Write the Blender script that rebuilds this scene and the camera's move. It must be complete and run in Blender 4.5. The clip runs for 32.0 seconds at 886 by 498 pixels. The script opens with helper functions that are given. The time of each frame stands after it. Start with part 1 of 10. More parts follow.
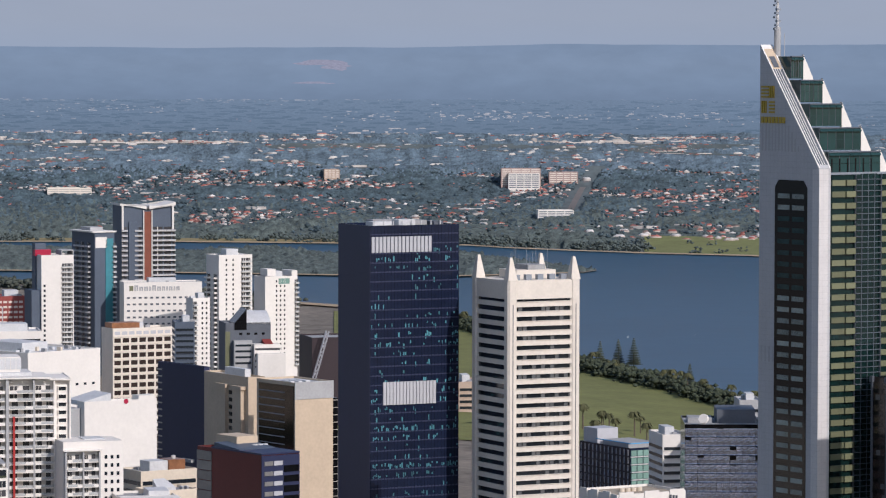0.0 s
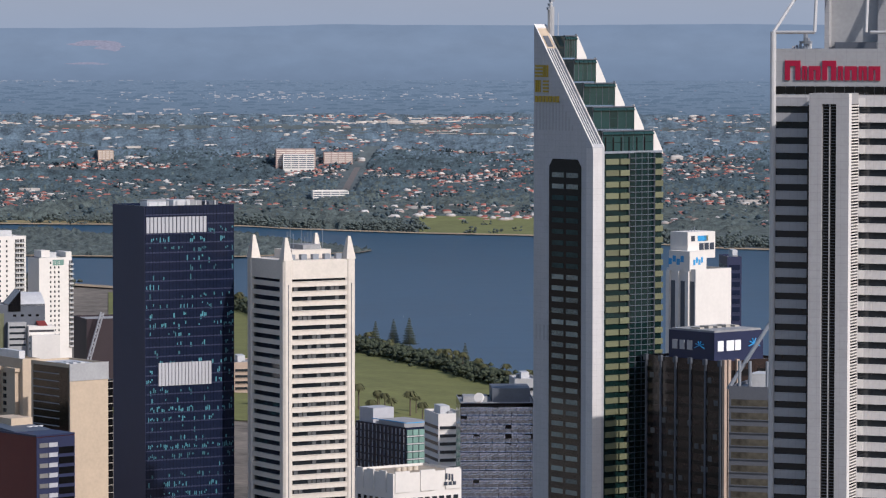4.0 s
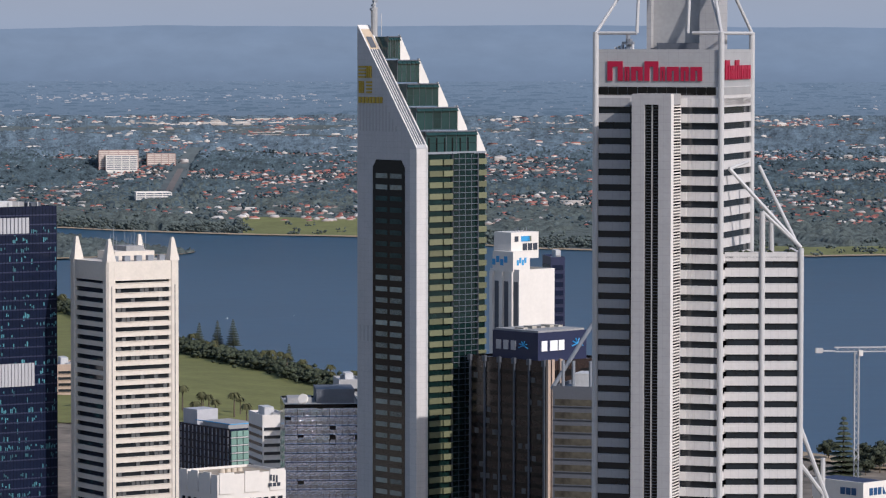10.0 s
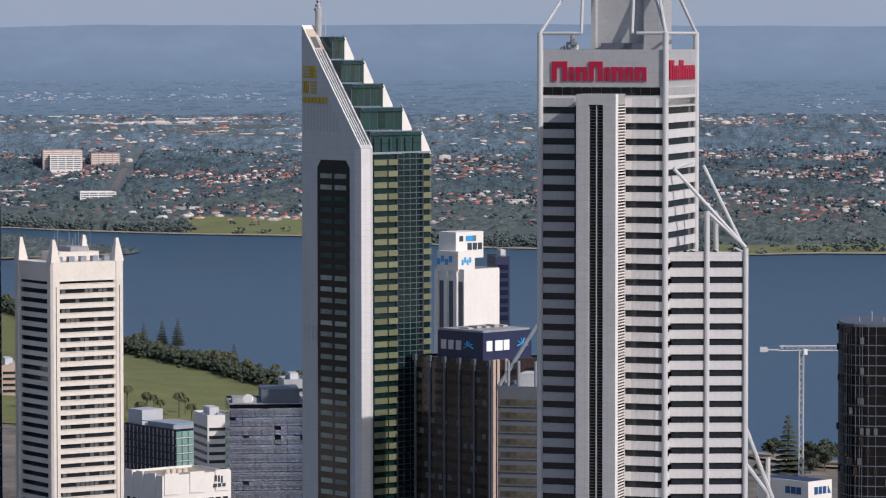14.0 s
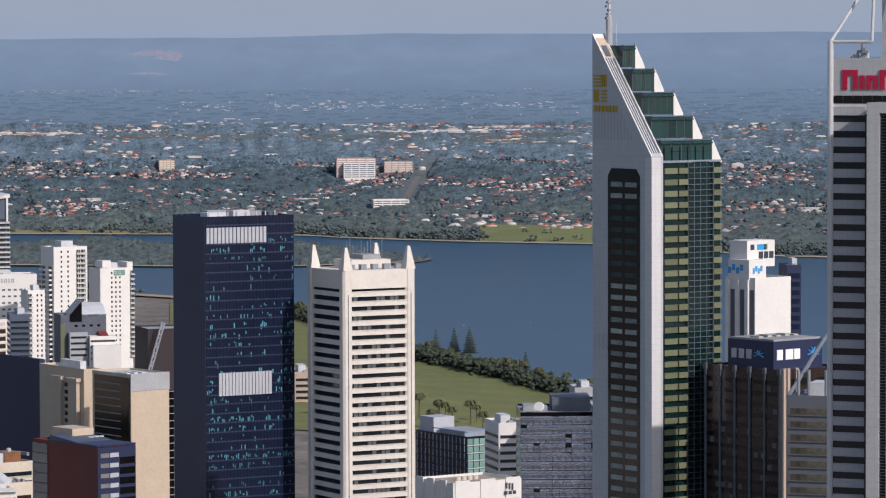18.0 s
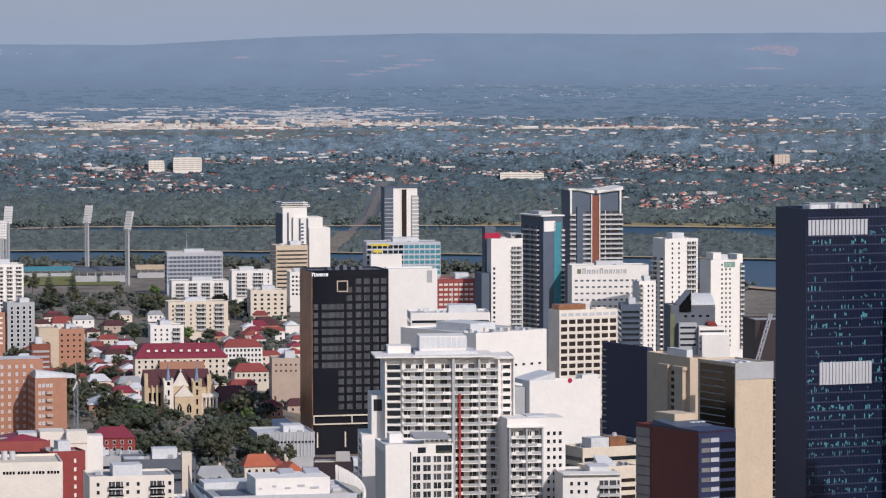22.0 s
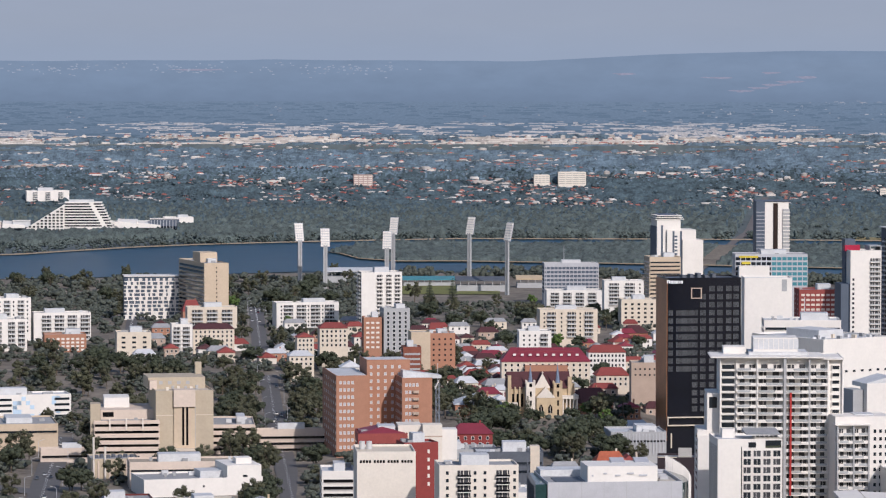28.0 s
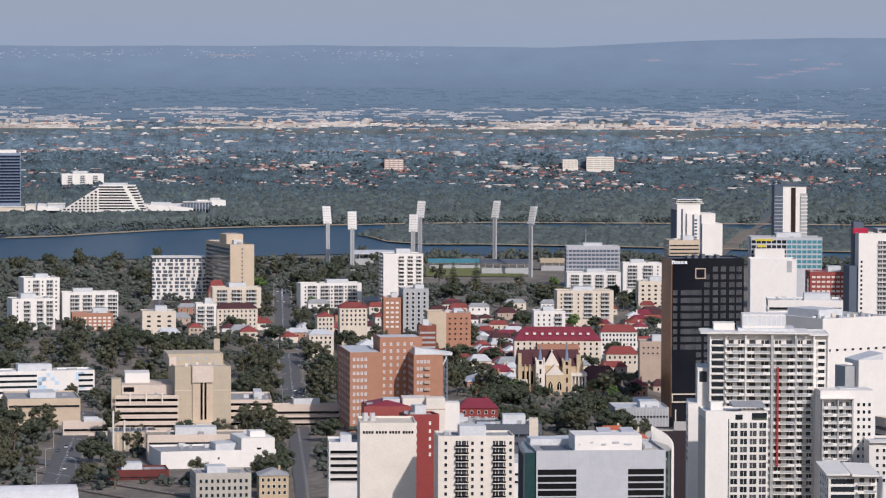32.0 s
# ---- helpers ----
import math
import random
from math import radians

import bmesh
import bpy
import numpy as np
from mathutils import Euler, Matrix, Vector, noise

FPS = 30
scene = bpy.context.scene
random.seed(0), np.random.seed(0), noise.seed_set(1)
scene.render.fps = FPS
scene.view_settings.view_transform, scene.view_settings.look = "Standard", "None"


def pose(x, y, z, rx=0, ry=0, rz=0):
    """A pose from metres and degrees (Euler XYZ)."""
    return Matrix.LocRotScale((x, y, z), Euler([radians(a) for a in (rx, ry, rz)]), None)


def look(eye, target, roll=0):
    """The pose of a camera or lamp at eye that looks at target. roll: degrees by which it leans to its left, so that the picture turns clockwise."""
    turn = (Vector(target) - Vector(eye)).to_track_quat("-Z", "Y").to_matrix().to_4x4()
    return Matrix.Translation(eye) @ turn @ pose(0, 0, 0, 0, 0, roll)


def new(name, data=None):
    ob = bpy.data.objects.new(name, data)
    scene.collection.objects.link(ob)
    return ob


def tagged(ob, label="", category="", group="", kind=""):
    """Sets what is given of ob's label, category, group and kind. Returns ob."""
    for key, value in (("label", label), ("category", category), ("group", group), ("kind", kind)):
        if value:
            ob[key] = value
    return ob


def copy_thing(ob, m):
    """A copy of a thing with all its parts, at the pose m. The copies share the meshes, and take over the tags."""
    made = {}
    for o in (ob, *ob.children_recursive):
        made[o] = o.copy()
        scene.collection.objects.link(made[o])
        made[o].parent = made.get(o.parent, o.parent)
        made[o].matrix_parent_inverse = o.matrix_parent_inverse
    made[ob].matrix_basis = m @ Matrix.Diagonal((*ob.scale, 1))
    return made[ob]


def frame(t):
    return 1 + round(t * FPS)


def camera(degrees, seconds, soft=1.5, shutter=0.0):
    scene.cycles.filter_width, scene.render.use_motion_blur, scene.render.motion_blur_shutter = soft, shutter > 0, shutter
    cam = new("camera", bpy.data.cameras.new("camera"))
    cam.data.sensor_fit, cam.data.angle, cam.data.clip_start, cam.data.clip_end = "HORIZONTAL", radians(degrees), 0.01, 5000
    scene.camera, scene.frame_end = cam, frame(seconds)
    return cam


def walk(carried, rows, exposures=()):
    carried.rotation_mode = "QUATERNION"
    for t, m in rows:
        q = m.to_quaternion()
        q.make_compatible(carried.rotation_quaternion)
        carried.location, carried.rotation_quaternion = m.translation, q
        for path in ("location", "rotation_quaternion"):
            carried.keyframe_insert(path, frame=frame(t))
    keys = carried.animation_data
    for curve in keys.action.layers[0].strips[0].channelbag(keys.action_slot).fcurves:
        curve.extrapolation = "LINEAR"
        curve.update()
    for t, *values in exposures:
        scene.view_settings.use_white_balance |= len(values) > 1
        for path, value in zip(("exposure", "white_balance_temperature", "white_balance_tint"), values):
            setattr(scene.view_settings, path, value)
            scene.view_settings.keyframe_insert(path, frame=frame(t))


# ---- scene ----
cam = camera(13.06, 32.0, soft=1.2)

# ---- the path: seconds, place, tilt, lean and turn
PATH = (
    (0.0, -0.00, 0.00, 225.00, 87.1272, -0.1186, 4.3888),
    (0.5, -0.13, -0.13, 224.97, 87.0506, -0.0845, 3.8956),
    (1.0, -0.23, -0.22, 224.93, 86.8595, -0.0788, 3.4833),
    (1.5, -0.38, -0.20, 225.00, 86.7926, -0.1085, 3.0858),
    (2.0, -0.28, -0.07, 225.06, 86.8010, -0.0599, 2.6464),
    (2.5, -0.27, 0.03, 225.03, 86.8249, -0.0783, 2.1965),
    (3.0, -0.21, -0.04, 224.83, 86.8355, -0.0734, 1.7907),
    (3.5, -0.12, -0.07, 224.72, 86.8417, -0.0679, 1.4177),
    (5.5, -0.02, 0.04, 224.58, 86.8662, -0.0163, 0.0805),
    (6.0, -0.01, 0.02, 224.54, 86.8802, -0.0317, -0.1749),
    (6.5, 0.07, -0.09, 224.44, 86.8872, -0.0585, -0.4722),
    (7.0, 0.13, -0.27, 224.44, 86.8858, -0.0502, -0.7559),
    (7.5, 0.05, -0.43, 224.52, 86.8796, -0.0540, -0.9188),
    (8.0, 0.01, -0.51, 224.52, 86.8762, -0.0680, -1.0812),
    (8.5, -0.01, -0.52, 224.55, 86.8820, -0.0592, -1.2410),
    (9.0, -0.02, -0.58, 224.48, 86.8825, -0.0769, -1.3437),
    (9.5, -0.10, -0.61, 224.44, 86.8698, -0.1029, -1.4410),
    (10.0, -0.08, -0.52, 224.59, 86.8648, -0.0496, -1.5619),
    (10.5, -0.07, -0.43, 224.81, 86.8499, -0.0519, -1.7310),
    (11.0, -0.06, -0.42, 224.94, 86.8491, -0.0769, -1.8674),
    (11.5, -0.09, -0.48, 225.02, 86.8605, -0.0743, -1.9964),
    (12.0, -0.16, -0.50, 225.07, 86.8687, -0.0511, -2.1404),
    (12.5, -0.17, -0.47, 225.08, 86.8612, -0.0128, -2.3486),
    (13.0, -0.28, -0.35, 225.08, 86.8611, -0.0213, -2.4744),
    (13.5, -0.13, -0.24, 225.07, 86.8495, 0.0109, -2.4347),
    (15.5, -0.09, -0.06, 225.09, 86.8364, 0.0405, -2.3065),
    (16.0, -0.05, -0.18, 225.14, 86.8234, 0.0638, -2.2800),
    (16.5, 0.06, -0.41, 225.09, 86.8114, 0.0868, -1.9879),
    (17.0, 0.25, -0.73, 225.15, 86.8890, 0.1218, -0.9036),
    (17.5, 0.38, -1.32, 225.22, 86.9393, 0.1582, 0.4227),
    (18.0, 0.72, -2.48, 225.31, 86.9695, 0.1779, 1.9470),
    (18.5, 1.17, -4.45, 225.24, 86.9803, 0.1964, 3.3314),
    (19.0, 2.16, -7.25, 225.15, 86.9817, 0.1871, 4.7133),
    (19.5, 3.16, -10.77, 225.30, 86.9948, 0.1675, 5.8271),
    (20.0, 4.18, -14.93, 225.63, 86.9942, 0.1433, 6.8264),
    (20.5, 5.27, -19.63, 225.77, 86.9912, 0.1341, 7.8775),
    (21.0, 6.61, -24.69, 225.86, 86.9688, 0.1719, 9.0279),
    (21.5, 8.64, -30.01, 225.79, 86.9458, 0.1444, 10.0733),
    (22.0, 10.93, -35.50, 225.69, 86.9135, 0.1258, 11.1227),
    (22.5, 13.32, -41.23, 225.62, 86.8833, 0.1058, 12.1684),
    (23.0, 16.21, -47.37, 225.46, 86.8696, 0.0986, 13.0089),
    (23.5, 19.21, -53.80, 225.20, 86.8594, 0.1209, 13.7860),
    (24.0, 22.48, -60.26, 225.15, 86.8369, 0.1246, 14.5214),
    (24.5, 26.04, -66.71, 225.19, 86.8244, 0.1272, 15.1181),
    (25.0, 29.97, -73.32, 225.11, 86.8014, 0.0719, 15.6464),
    (25.5, 34.06, -80.29, 225.10, 86.7669, 0.0269, 16.0048),
    (27.5, 51.33, -109.57, 225.68, 87.0924, -0.0564, 16.8412),
    (28.0, 55.73, -116.70, 225.58, 87.1667, -0.0576, 17.0845),
    (28.5, 60.25, -123.67, 225.54, 87.1991, -0.0692, 17.3064),
    (29.0, 64.95, -130.56, 225.46, 87.1822, -0.0936, 17.4860),
    (29.5, 69.46, -137.52, 225.49, 87.1694, -0.1017, 17.5281),
    (30.0, 74.12, -144.36, 225.47, 87.1607, -0.1021, 17.6413),
    (30.5, 78.93, -150.99, 225.25, 87.1575, -0.1047, 17.7188),
    (31.0, 83.38, -157.43, 225.24, 87.1534, -0.1087, 17.7515),
    (31.5, 87.54, -163.65, 225.38, 87.0026, -0.1740, 17.7326),
    (32.0, 91.42, -169.70, 225.67, 86.9587, -0.1949, 17.7462),
)
walk(cam, [(t, pose(x, y, z, rx, ry, rz)) for t, x, y, z, rx, ry, rz in PATH], [(0.0, 0.0, 5700.0, 15.5), (32.0, 0.0, 5700.0, 15.5)])

# ---- light
SUN_EL, SUN_SIDE = 33.0, 44.0      # degrees above the horizon; degrees from the south line of the plan towards +x
sx = math.sin(radians(SUN_SIDE)) * math.cos(radians(SUN_EL))
sy = -math.cos(radians(SUN_SIDE)) * math.cos(radians(SUN_EL))
sz = math.sin(radians(SUN_EL))
sun = new("sun", bpy.data.lights.new("sun", "SUN"))
sun.data.energy, sun.data.angle, sun.data.color = 3.6, radians(0.6), (1.0, 0.885, 0.735)
sun.matrix_world = look((sx * 900, sy * 900, sz * 900), (0, 0, 0))
world = bpy.data.worlds.new("sky")
scene.world = world
world.use_nodes = True
wn = world.node_tree.nodes
sky = wn.new("ShaderNodeTexSky")
sky.sky_type, sky.sun_disc = "NISHITA", False
sky.sun_elevation, sky.sun_rotation = radians(SUN_EL), radians(180 - SUN_SIDE)
sky.air_density, sky.dust_density, sky.ozone_density = 1.2, 1.5, 1.5
wn["Background"].inputs["Strength"].default_value = 0.1
world.node_tree.links.new(sky.outputs["Color"], wn["Background"].inputs["Color"])


# ---- materials
def mat(name, colour, rough=0.7, metal=0.0, vary=0.12, size=4.0, bump=0.0, spec=0.4, island=0.0, obj=0.0, joints=None, bump_d=0.3):
    m = bpy.data.materials.new(name)
    m.use_nodes = True
    nt = m.node_tree
    n, ln = nt.nodes, nt.links
    b = n["Principled BSDF"]
    b.inputs["Roughness"].default_value = rough
    b.inputs["Metallic"].default_value = metal
    b.inputs["Specular IOR Level"].default_value = spec
    tc = n.new("ShaderNodeTexCoord")
    big, small = n.new("ShaderNodeTexNoise"), n.new("ShaderNodeTexNoise")
    big.inputs["Scale"].default_value, small.inputs["Scale"].default_value = 1.0 / size, 6.0 / size
    big.inputs["Detail"].default_value, small.inputs["Detail"].default_value = 4, 5
    ln.new(tc.outputs["Object"], big.inputs["Vector"])
    ln.new(tc.outputs["Object"], small.inputs["Vector"])
    add = n.new("ShaderNodeMath")
    add.operation = "ADD"
    ln.new(big.outputs["Fac"], add.inputs[0])
    ln.new(small.outputs["Fac"], add.inputs[1])
    last = add
    for amount, node, socket in ((island, "ShaderNodeNewGeometry", "Random Per Island"), (obj, "ShaderNodeObjectInfo", "Random")):
        if amount:
            src = n.new(node)
            k = n.new("ShaderNodeMath")
            k.operation = "MULTIPLY_ADD"
            k.inputs[1].default_value = amount * 2
            ln.new(src.outputs[socket], k.inputs[0])
            ln.new(last.outputs[0], k.inputs[2])
            last = k
    ramp = n.new("ShaderNodeMapRange")
    ramp.inputs["From Min"].default_value, ramp.inputs["From Max"].default_value = 0.6, 1.4 + 2 * island + 2 * obj
    ramp.inputs["To Min"].default_value, ramp.inputs["To Max"].default_value = 1 - vary, 1 + vary
    ln.new(last.outputs[0], ramp.inputs["Value"])
    mul = n.new("ShaderNodeVectorMath")
    mul.operation = "SCALE"
    mul.inputs[0].default_value = colour[:3]
    last = ramp.outputs["Result"]
    if joints:
        # thin dark joints between cladding panels, (across, up) metres apart
        sep = n.new("ShaderNodeSeparateXYZ")
        ln.new(tc.outputs["Object"], sep.inputs[0])
        for axis, step in (("X", joints[0]), ("Y", joints[0]), ("Z", joints[1])):
            pp, gt, dk = n.new("ShaderNodeMath"), n.new("ShaderNodeMath"), n.new("ShaderNodeMath")
            pp.operation, gt.operation, dk.operation = "PINGPONG", "LESS_THAN", "MULTIPLY_ADD"
            pp.inputs[1].default_value, gt.inputs[1].default_value = step / 2, 0.055
            dk.inputs[1].default_value, dk.inputs[2].default_value = -0.13, 1.0
            ln.new(sep.outputs[axis], pp.inputs[0])
            ln.new(pp.outputs[0], gt.inputs[0])
            ln.new(gt.outputs[0], dk.inputs[0])
            both = n.new("ShaderNodeMath")
            both.operation = "MULTIPLY"
            ln.new(last, both.inputs[0])
            ln.new(dk.outputs[0], both.inputs[1])
            last = both.outputs[0]
    ln.new(last, mul.inputs["Scale"])
    ln.new(mul.outputs["Vector"], b.inputs["Base Color"])
    if bump:
        bp = n.new("ShaderNodeBump")
        bp.inputs["Strength"].default_value = bump
        bp.inputs["Distance"].default_value = bump_d
        ln.new(small.outputs["Fac"], bp.inputs["Height"])
        ln.new(bp.outputs["Normal"], b.inputs["Normal"])
    return m


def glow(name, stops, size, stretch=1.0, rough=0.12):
    """The far distance and the sky behind it: a plain self-lit backdrop, haze painted into its colours, from foot to
    top.
    """
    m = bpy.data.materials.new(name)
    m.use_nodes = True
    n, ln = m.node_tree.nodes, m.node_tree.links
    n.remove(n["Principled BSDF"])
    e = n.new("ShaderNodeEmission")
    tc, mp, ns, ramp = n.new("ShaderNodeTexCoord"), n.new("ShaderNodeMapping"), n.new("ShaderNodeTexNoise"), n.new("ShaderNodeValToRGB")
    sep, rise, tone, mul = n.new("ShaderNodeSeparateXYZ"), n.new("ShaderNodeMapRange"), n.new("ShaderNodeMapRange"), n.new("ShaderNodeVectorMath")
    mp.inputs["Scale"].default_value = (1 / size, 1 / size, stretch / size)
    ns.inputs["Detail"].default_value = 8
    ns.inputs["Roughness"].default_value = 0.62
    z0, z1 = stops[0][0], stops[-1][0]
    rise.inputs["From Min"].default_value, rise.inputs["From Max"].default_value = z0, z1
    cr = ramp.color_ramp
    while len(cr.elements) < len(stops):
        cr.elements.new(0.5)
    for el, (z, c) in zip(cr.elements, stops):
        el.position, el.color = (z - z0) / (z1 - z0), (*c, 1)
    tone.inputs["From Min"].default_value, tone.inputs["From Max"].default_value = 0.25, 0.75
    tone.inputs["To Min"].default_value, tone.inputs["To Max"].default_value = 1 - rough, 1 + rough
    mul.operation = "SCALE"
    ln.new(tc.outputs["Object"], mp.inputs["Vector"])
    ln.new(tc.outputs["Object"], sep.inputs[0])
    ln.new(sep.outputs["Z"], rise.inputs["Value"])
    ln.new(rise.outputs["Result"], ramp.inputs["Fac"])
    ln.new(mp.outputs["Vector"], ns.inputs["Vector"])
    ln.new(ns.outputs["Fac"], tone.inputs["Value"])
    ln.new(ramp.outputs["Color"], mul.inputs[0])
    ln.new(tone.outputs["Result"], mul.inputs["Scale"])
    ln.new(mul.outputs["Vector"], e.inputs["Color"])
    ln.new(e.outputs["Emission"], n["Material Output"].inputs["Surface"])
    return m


WHITE = mat("white_render", (0.7, 0.662, 0.61), 0.8, vary=0.06, size=9)
CREAM = mat("cream_render", (0.6, 0.52, 0.415), 0.85, vary=0.1, size=7)
TAN = mat("tan_concrete", (0.5, 0.4, 0.29), 0.85, vary=0.1, size=8)
GREY = mat("grey_concrete", (0.36, 0.36, 0.36), 0.8, vary=0.12, size=6)
DGREY = mat("dark_grey_cladding", (0.09, 0.1, 0.12), 0.6, vary=0.15, size=6)
BRICK = mat("orange_brick", (0.36, 0.182, 0.115), 0.9, vary=0.12, size=3)
RUSTRED = mat("faded_red_render", (0.26, 0.06, 0.05), 0.8, vary=0.15, size=4)
RED = mat("red_paint", (0.22, 0.035, 0.03), 0.7, vary=0.12, size=5)
NAVY = mat("navy_glass", (0.01, 0.015, 0.036), 0.14, vary=0.3, size=12, spec=0.45)
DOOR = mat("balcony_door_glass", (0.06, 0.06, 0.065), 0.2, vary=0.5, size=3, obj=0.8)
GLASS = mat("window_glass", (0.015, 0.02, 0.026), 0.08, vary=0.4, size=5, spec=0.6, obj=0.5)
GREENG = mat("green_glass", (0.007, 0.02, 0.019), 0.07, vary=0.4, size=9, spec=0.6)
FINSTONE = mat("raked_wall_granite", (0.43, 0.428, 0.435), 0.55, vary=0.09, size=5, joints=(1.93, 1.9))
# darker copy of the granite, for faces turned from the sun
STONE = mat("shaded_granite", (0.365, 0.36, 0.365), 0.55, vary=0.09, size=5, joints=(1.93, 1.9))
GROUND = mat("dry_ground", (0.17, 0.145, 0.115), 0.95, vary=0.55, size=40)
WATER = mat("river_water", (0.011, 0.055, 0.108), 0.3, vary=0.14, size=160, bump=0.5, spec=0.12)
GRASS = mat("park_grass", (0.15, 0.155, 0.045), 0.95, vary=0.25, size=30)
# far hills, plain, woods and roofs glow in colours with the haze painted in
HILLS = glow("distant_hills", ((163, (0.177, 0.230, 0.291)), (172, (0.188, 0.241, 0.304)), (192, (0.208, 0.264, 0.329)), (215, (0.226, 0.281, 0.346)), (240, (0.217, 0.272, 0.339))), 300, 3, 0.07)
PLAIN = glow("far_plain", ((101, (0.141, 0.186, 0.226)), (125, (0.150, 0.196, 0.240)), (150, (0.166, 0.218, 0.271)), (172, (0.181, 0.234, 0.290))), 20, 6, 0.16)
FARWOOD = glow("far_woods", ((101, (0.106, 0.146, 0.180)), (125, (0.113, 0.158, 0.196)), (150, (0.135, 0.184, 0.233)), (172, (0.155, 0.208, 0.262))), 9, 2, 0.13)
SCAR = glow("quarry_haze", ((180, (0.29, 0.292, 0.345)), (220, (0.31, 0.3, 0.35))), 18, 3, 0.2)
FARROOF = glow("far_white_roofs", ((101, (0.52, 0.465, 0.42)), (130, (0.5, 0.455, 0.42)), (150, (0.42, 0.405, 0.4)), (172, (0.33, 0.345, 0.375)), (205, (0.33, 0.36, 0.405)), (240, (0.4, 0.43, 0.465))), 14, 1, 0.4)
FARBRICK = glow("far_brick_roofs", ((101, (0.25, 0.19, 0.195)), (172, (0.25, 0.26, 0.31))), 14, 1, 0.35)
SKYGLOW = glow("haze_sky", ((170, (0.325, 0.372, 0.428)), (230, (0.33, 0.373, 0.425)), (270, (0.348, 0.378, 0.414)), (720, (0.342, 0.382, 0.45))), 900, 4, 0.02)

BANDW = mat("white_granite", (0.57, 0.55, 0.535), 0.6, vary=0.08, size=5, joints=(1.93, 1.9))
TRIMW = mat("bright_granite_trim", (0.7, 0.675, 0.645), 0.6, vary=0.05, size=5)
CROWN = mat("grey_crown_granite", (0.36, 0.36, 0.365), 0.6, vary=0.08, size=5, joints=(2.6, 2.4))
SALMON = mat("salmon_brick", (0.36, 0.265, 0.235), 0.85, vary=0.12, size=6)
PALEROAD = mat("sunlit_pale_asphalt", (0.13, 0.118, 0.115), 0.9, vary=0.15, size=12)
SLATEGLASS = mat("grey_glass_balustrade", (0.4, 0.405, 0.4), 0.15, vary=0.25, size=3, obj=0.3)
PALEROOF = mat("pale_roof_sheet", (0.53, 0.53, 0.53), 0.6, vary=0.15, size=5)
GREYROOF = mat("grey_roof_membrane", (0.3, 0.3, 0.3), 0.9, vary=0.2, size=5)
REDROOF = mat("red_roof_tiles", (0.22, 0.05, 0.042), 0.85, vary=0.25, size=3, obj=0.3)
TERRA = mat("orange_terracotta_tiles", (0.36, 0.1, 0.05), 0.85, vary=0.25, size=2)
MAROON = mat("maroon_roof_sheet", (0.2, 0.03, 0.045), 0.6, vary=0.15, size=5)
BLACK = mat("black_glass", (0.006, 0.006, 0.007), 0.1, vary=0.3, size=8, spec=0.5)
BRONZE = mat("bronze_panel", (0.3, 0.14, 0.07), 0.35, metal=0.4, vary=0.35, size=9)
LOUVRE = mat("silver_louvre", (0.42, 0.42, 0.44), 0.5, vary=0.1, size=3)
BLIND = mat("pale_teal_blind", (0.07, 0.22, 0.26), 0.4, vary=0.6, size=2, obj=1.0)
RAILP = mat("pale_glass_balustrade", (0.42, 0.43, 0.43), 0.3, vary=0.2, size=3, obj=0.3)
STRIPGLASS = mat("grey_green_pane", (0.22, 0.25, 0.23), 0.08, metal=0.5, vary=0.7, size=1.2, bump=0.7, spec=0.6, obj=0.5)
CURTAIN = mat("drawn_grey_curtain", (0.085, 0.088, 0.09), 0.5, vary=0.25, size=2, obj=0.5)
LIME = mat("yellow_green_spandrel", (0.15, 0.156, 0.092), 0.3, vary=0.35, size=4, obj=0.5)
TEALP = mat("teal_panel", (0.05, 0.2, 0.24), 0.4, vary=0.15, size=4)
SIGNRED = mat("crimson_sign", (0.34, 0.008, 0.04), 0.4, vary=0.05)
SIGNGOLD = mat("gold_sign", (0.4, 0.28, 0.02), 0.4, vary=0.05)
SIGNWHITE = mat("white_sign", (0.85, 0.85, 0.85), 0.4, vary=0.03)
SIGNBLUE = mat("blue_sign", (0.05, 0.3, 0.6), 0.4, vary=0.05)
SIGNNAVY = mat("navy_sign", (0.015, 0.07, 0.18), 0.4, vary=0.05)
SIGNDARK = mat("dark_sign", (0.04, 0.05, 0.07), 0.4, vary=0.05)
DUSK = mat("dark_blue_cladding", (0.02, 0.025, 0.066), 0.5, vary=0.1, size=6)
BROWN = mat("brown_bronze_glass", (0.028, 0.018, 0.016), 0.15, vary=0.4, size=8, spec=0.6)
BUFF = mat("buff_precast", (0.42, 0.32, 0.25), 0.8, vary=0.1, size=4)
STEEL = mat("white_steel", (0.48, 0.475, 0.47), 0.45, vary=0.05, size=3)
DSTEEL = mat("grey_steel", (0.22, 0.24, 0.27), 0.5, vary=0.1, size=3)
BARK = mat("tree_bark", (0.12, 0.095, 0.07), 0.95, vary=0.3, size=1)
LEAF = mat("olive_gum_leaves", (0.074, 0.075, 0.042), 0.8, vary=0.32, size=2.5, island=0.3, obj=0.5)
LEAFD = mat("dark_fig_leaves", (0.046, 0.055, 0.031), 0.8, vary=0.3, size=2.5, island=0.3, obj=0.4)
LEAFB = mat("bright_plane_leaves", (0.085, 0.135, 0.03), 0.8, vary=0.25, size=2.5, island=0.25, obj=0.3)
# haze over the suburbs put into these leaf and ground colours
FARLEAF = mat("haze_tinted_gum_woods", (0.056, 0.083, 0.097), 0.95, vary=0.85, size=16)
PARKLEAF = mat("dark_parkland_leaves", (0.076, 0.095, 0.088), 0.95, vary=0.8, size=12)
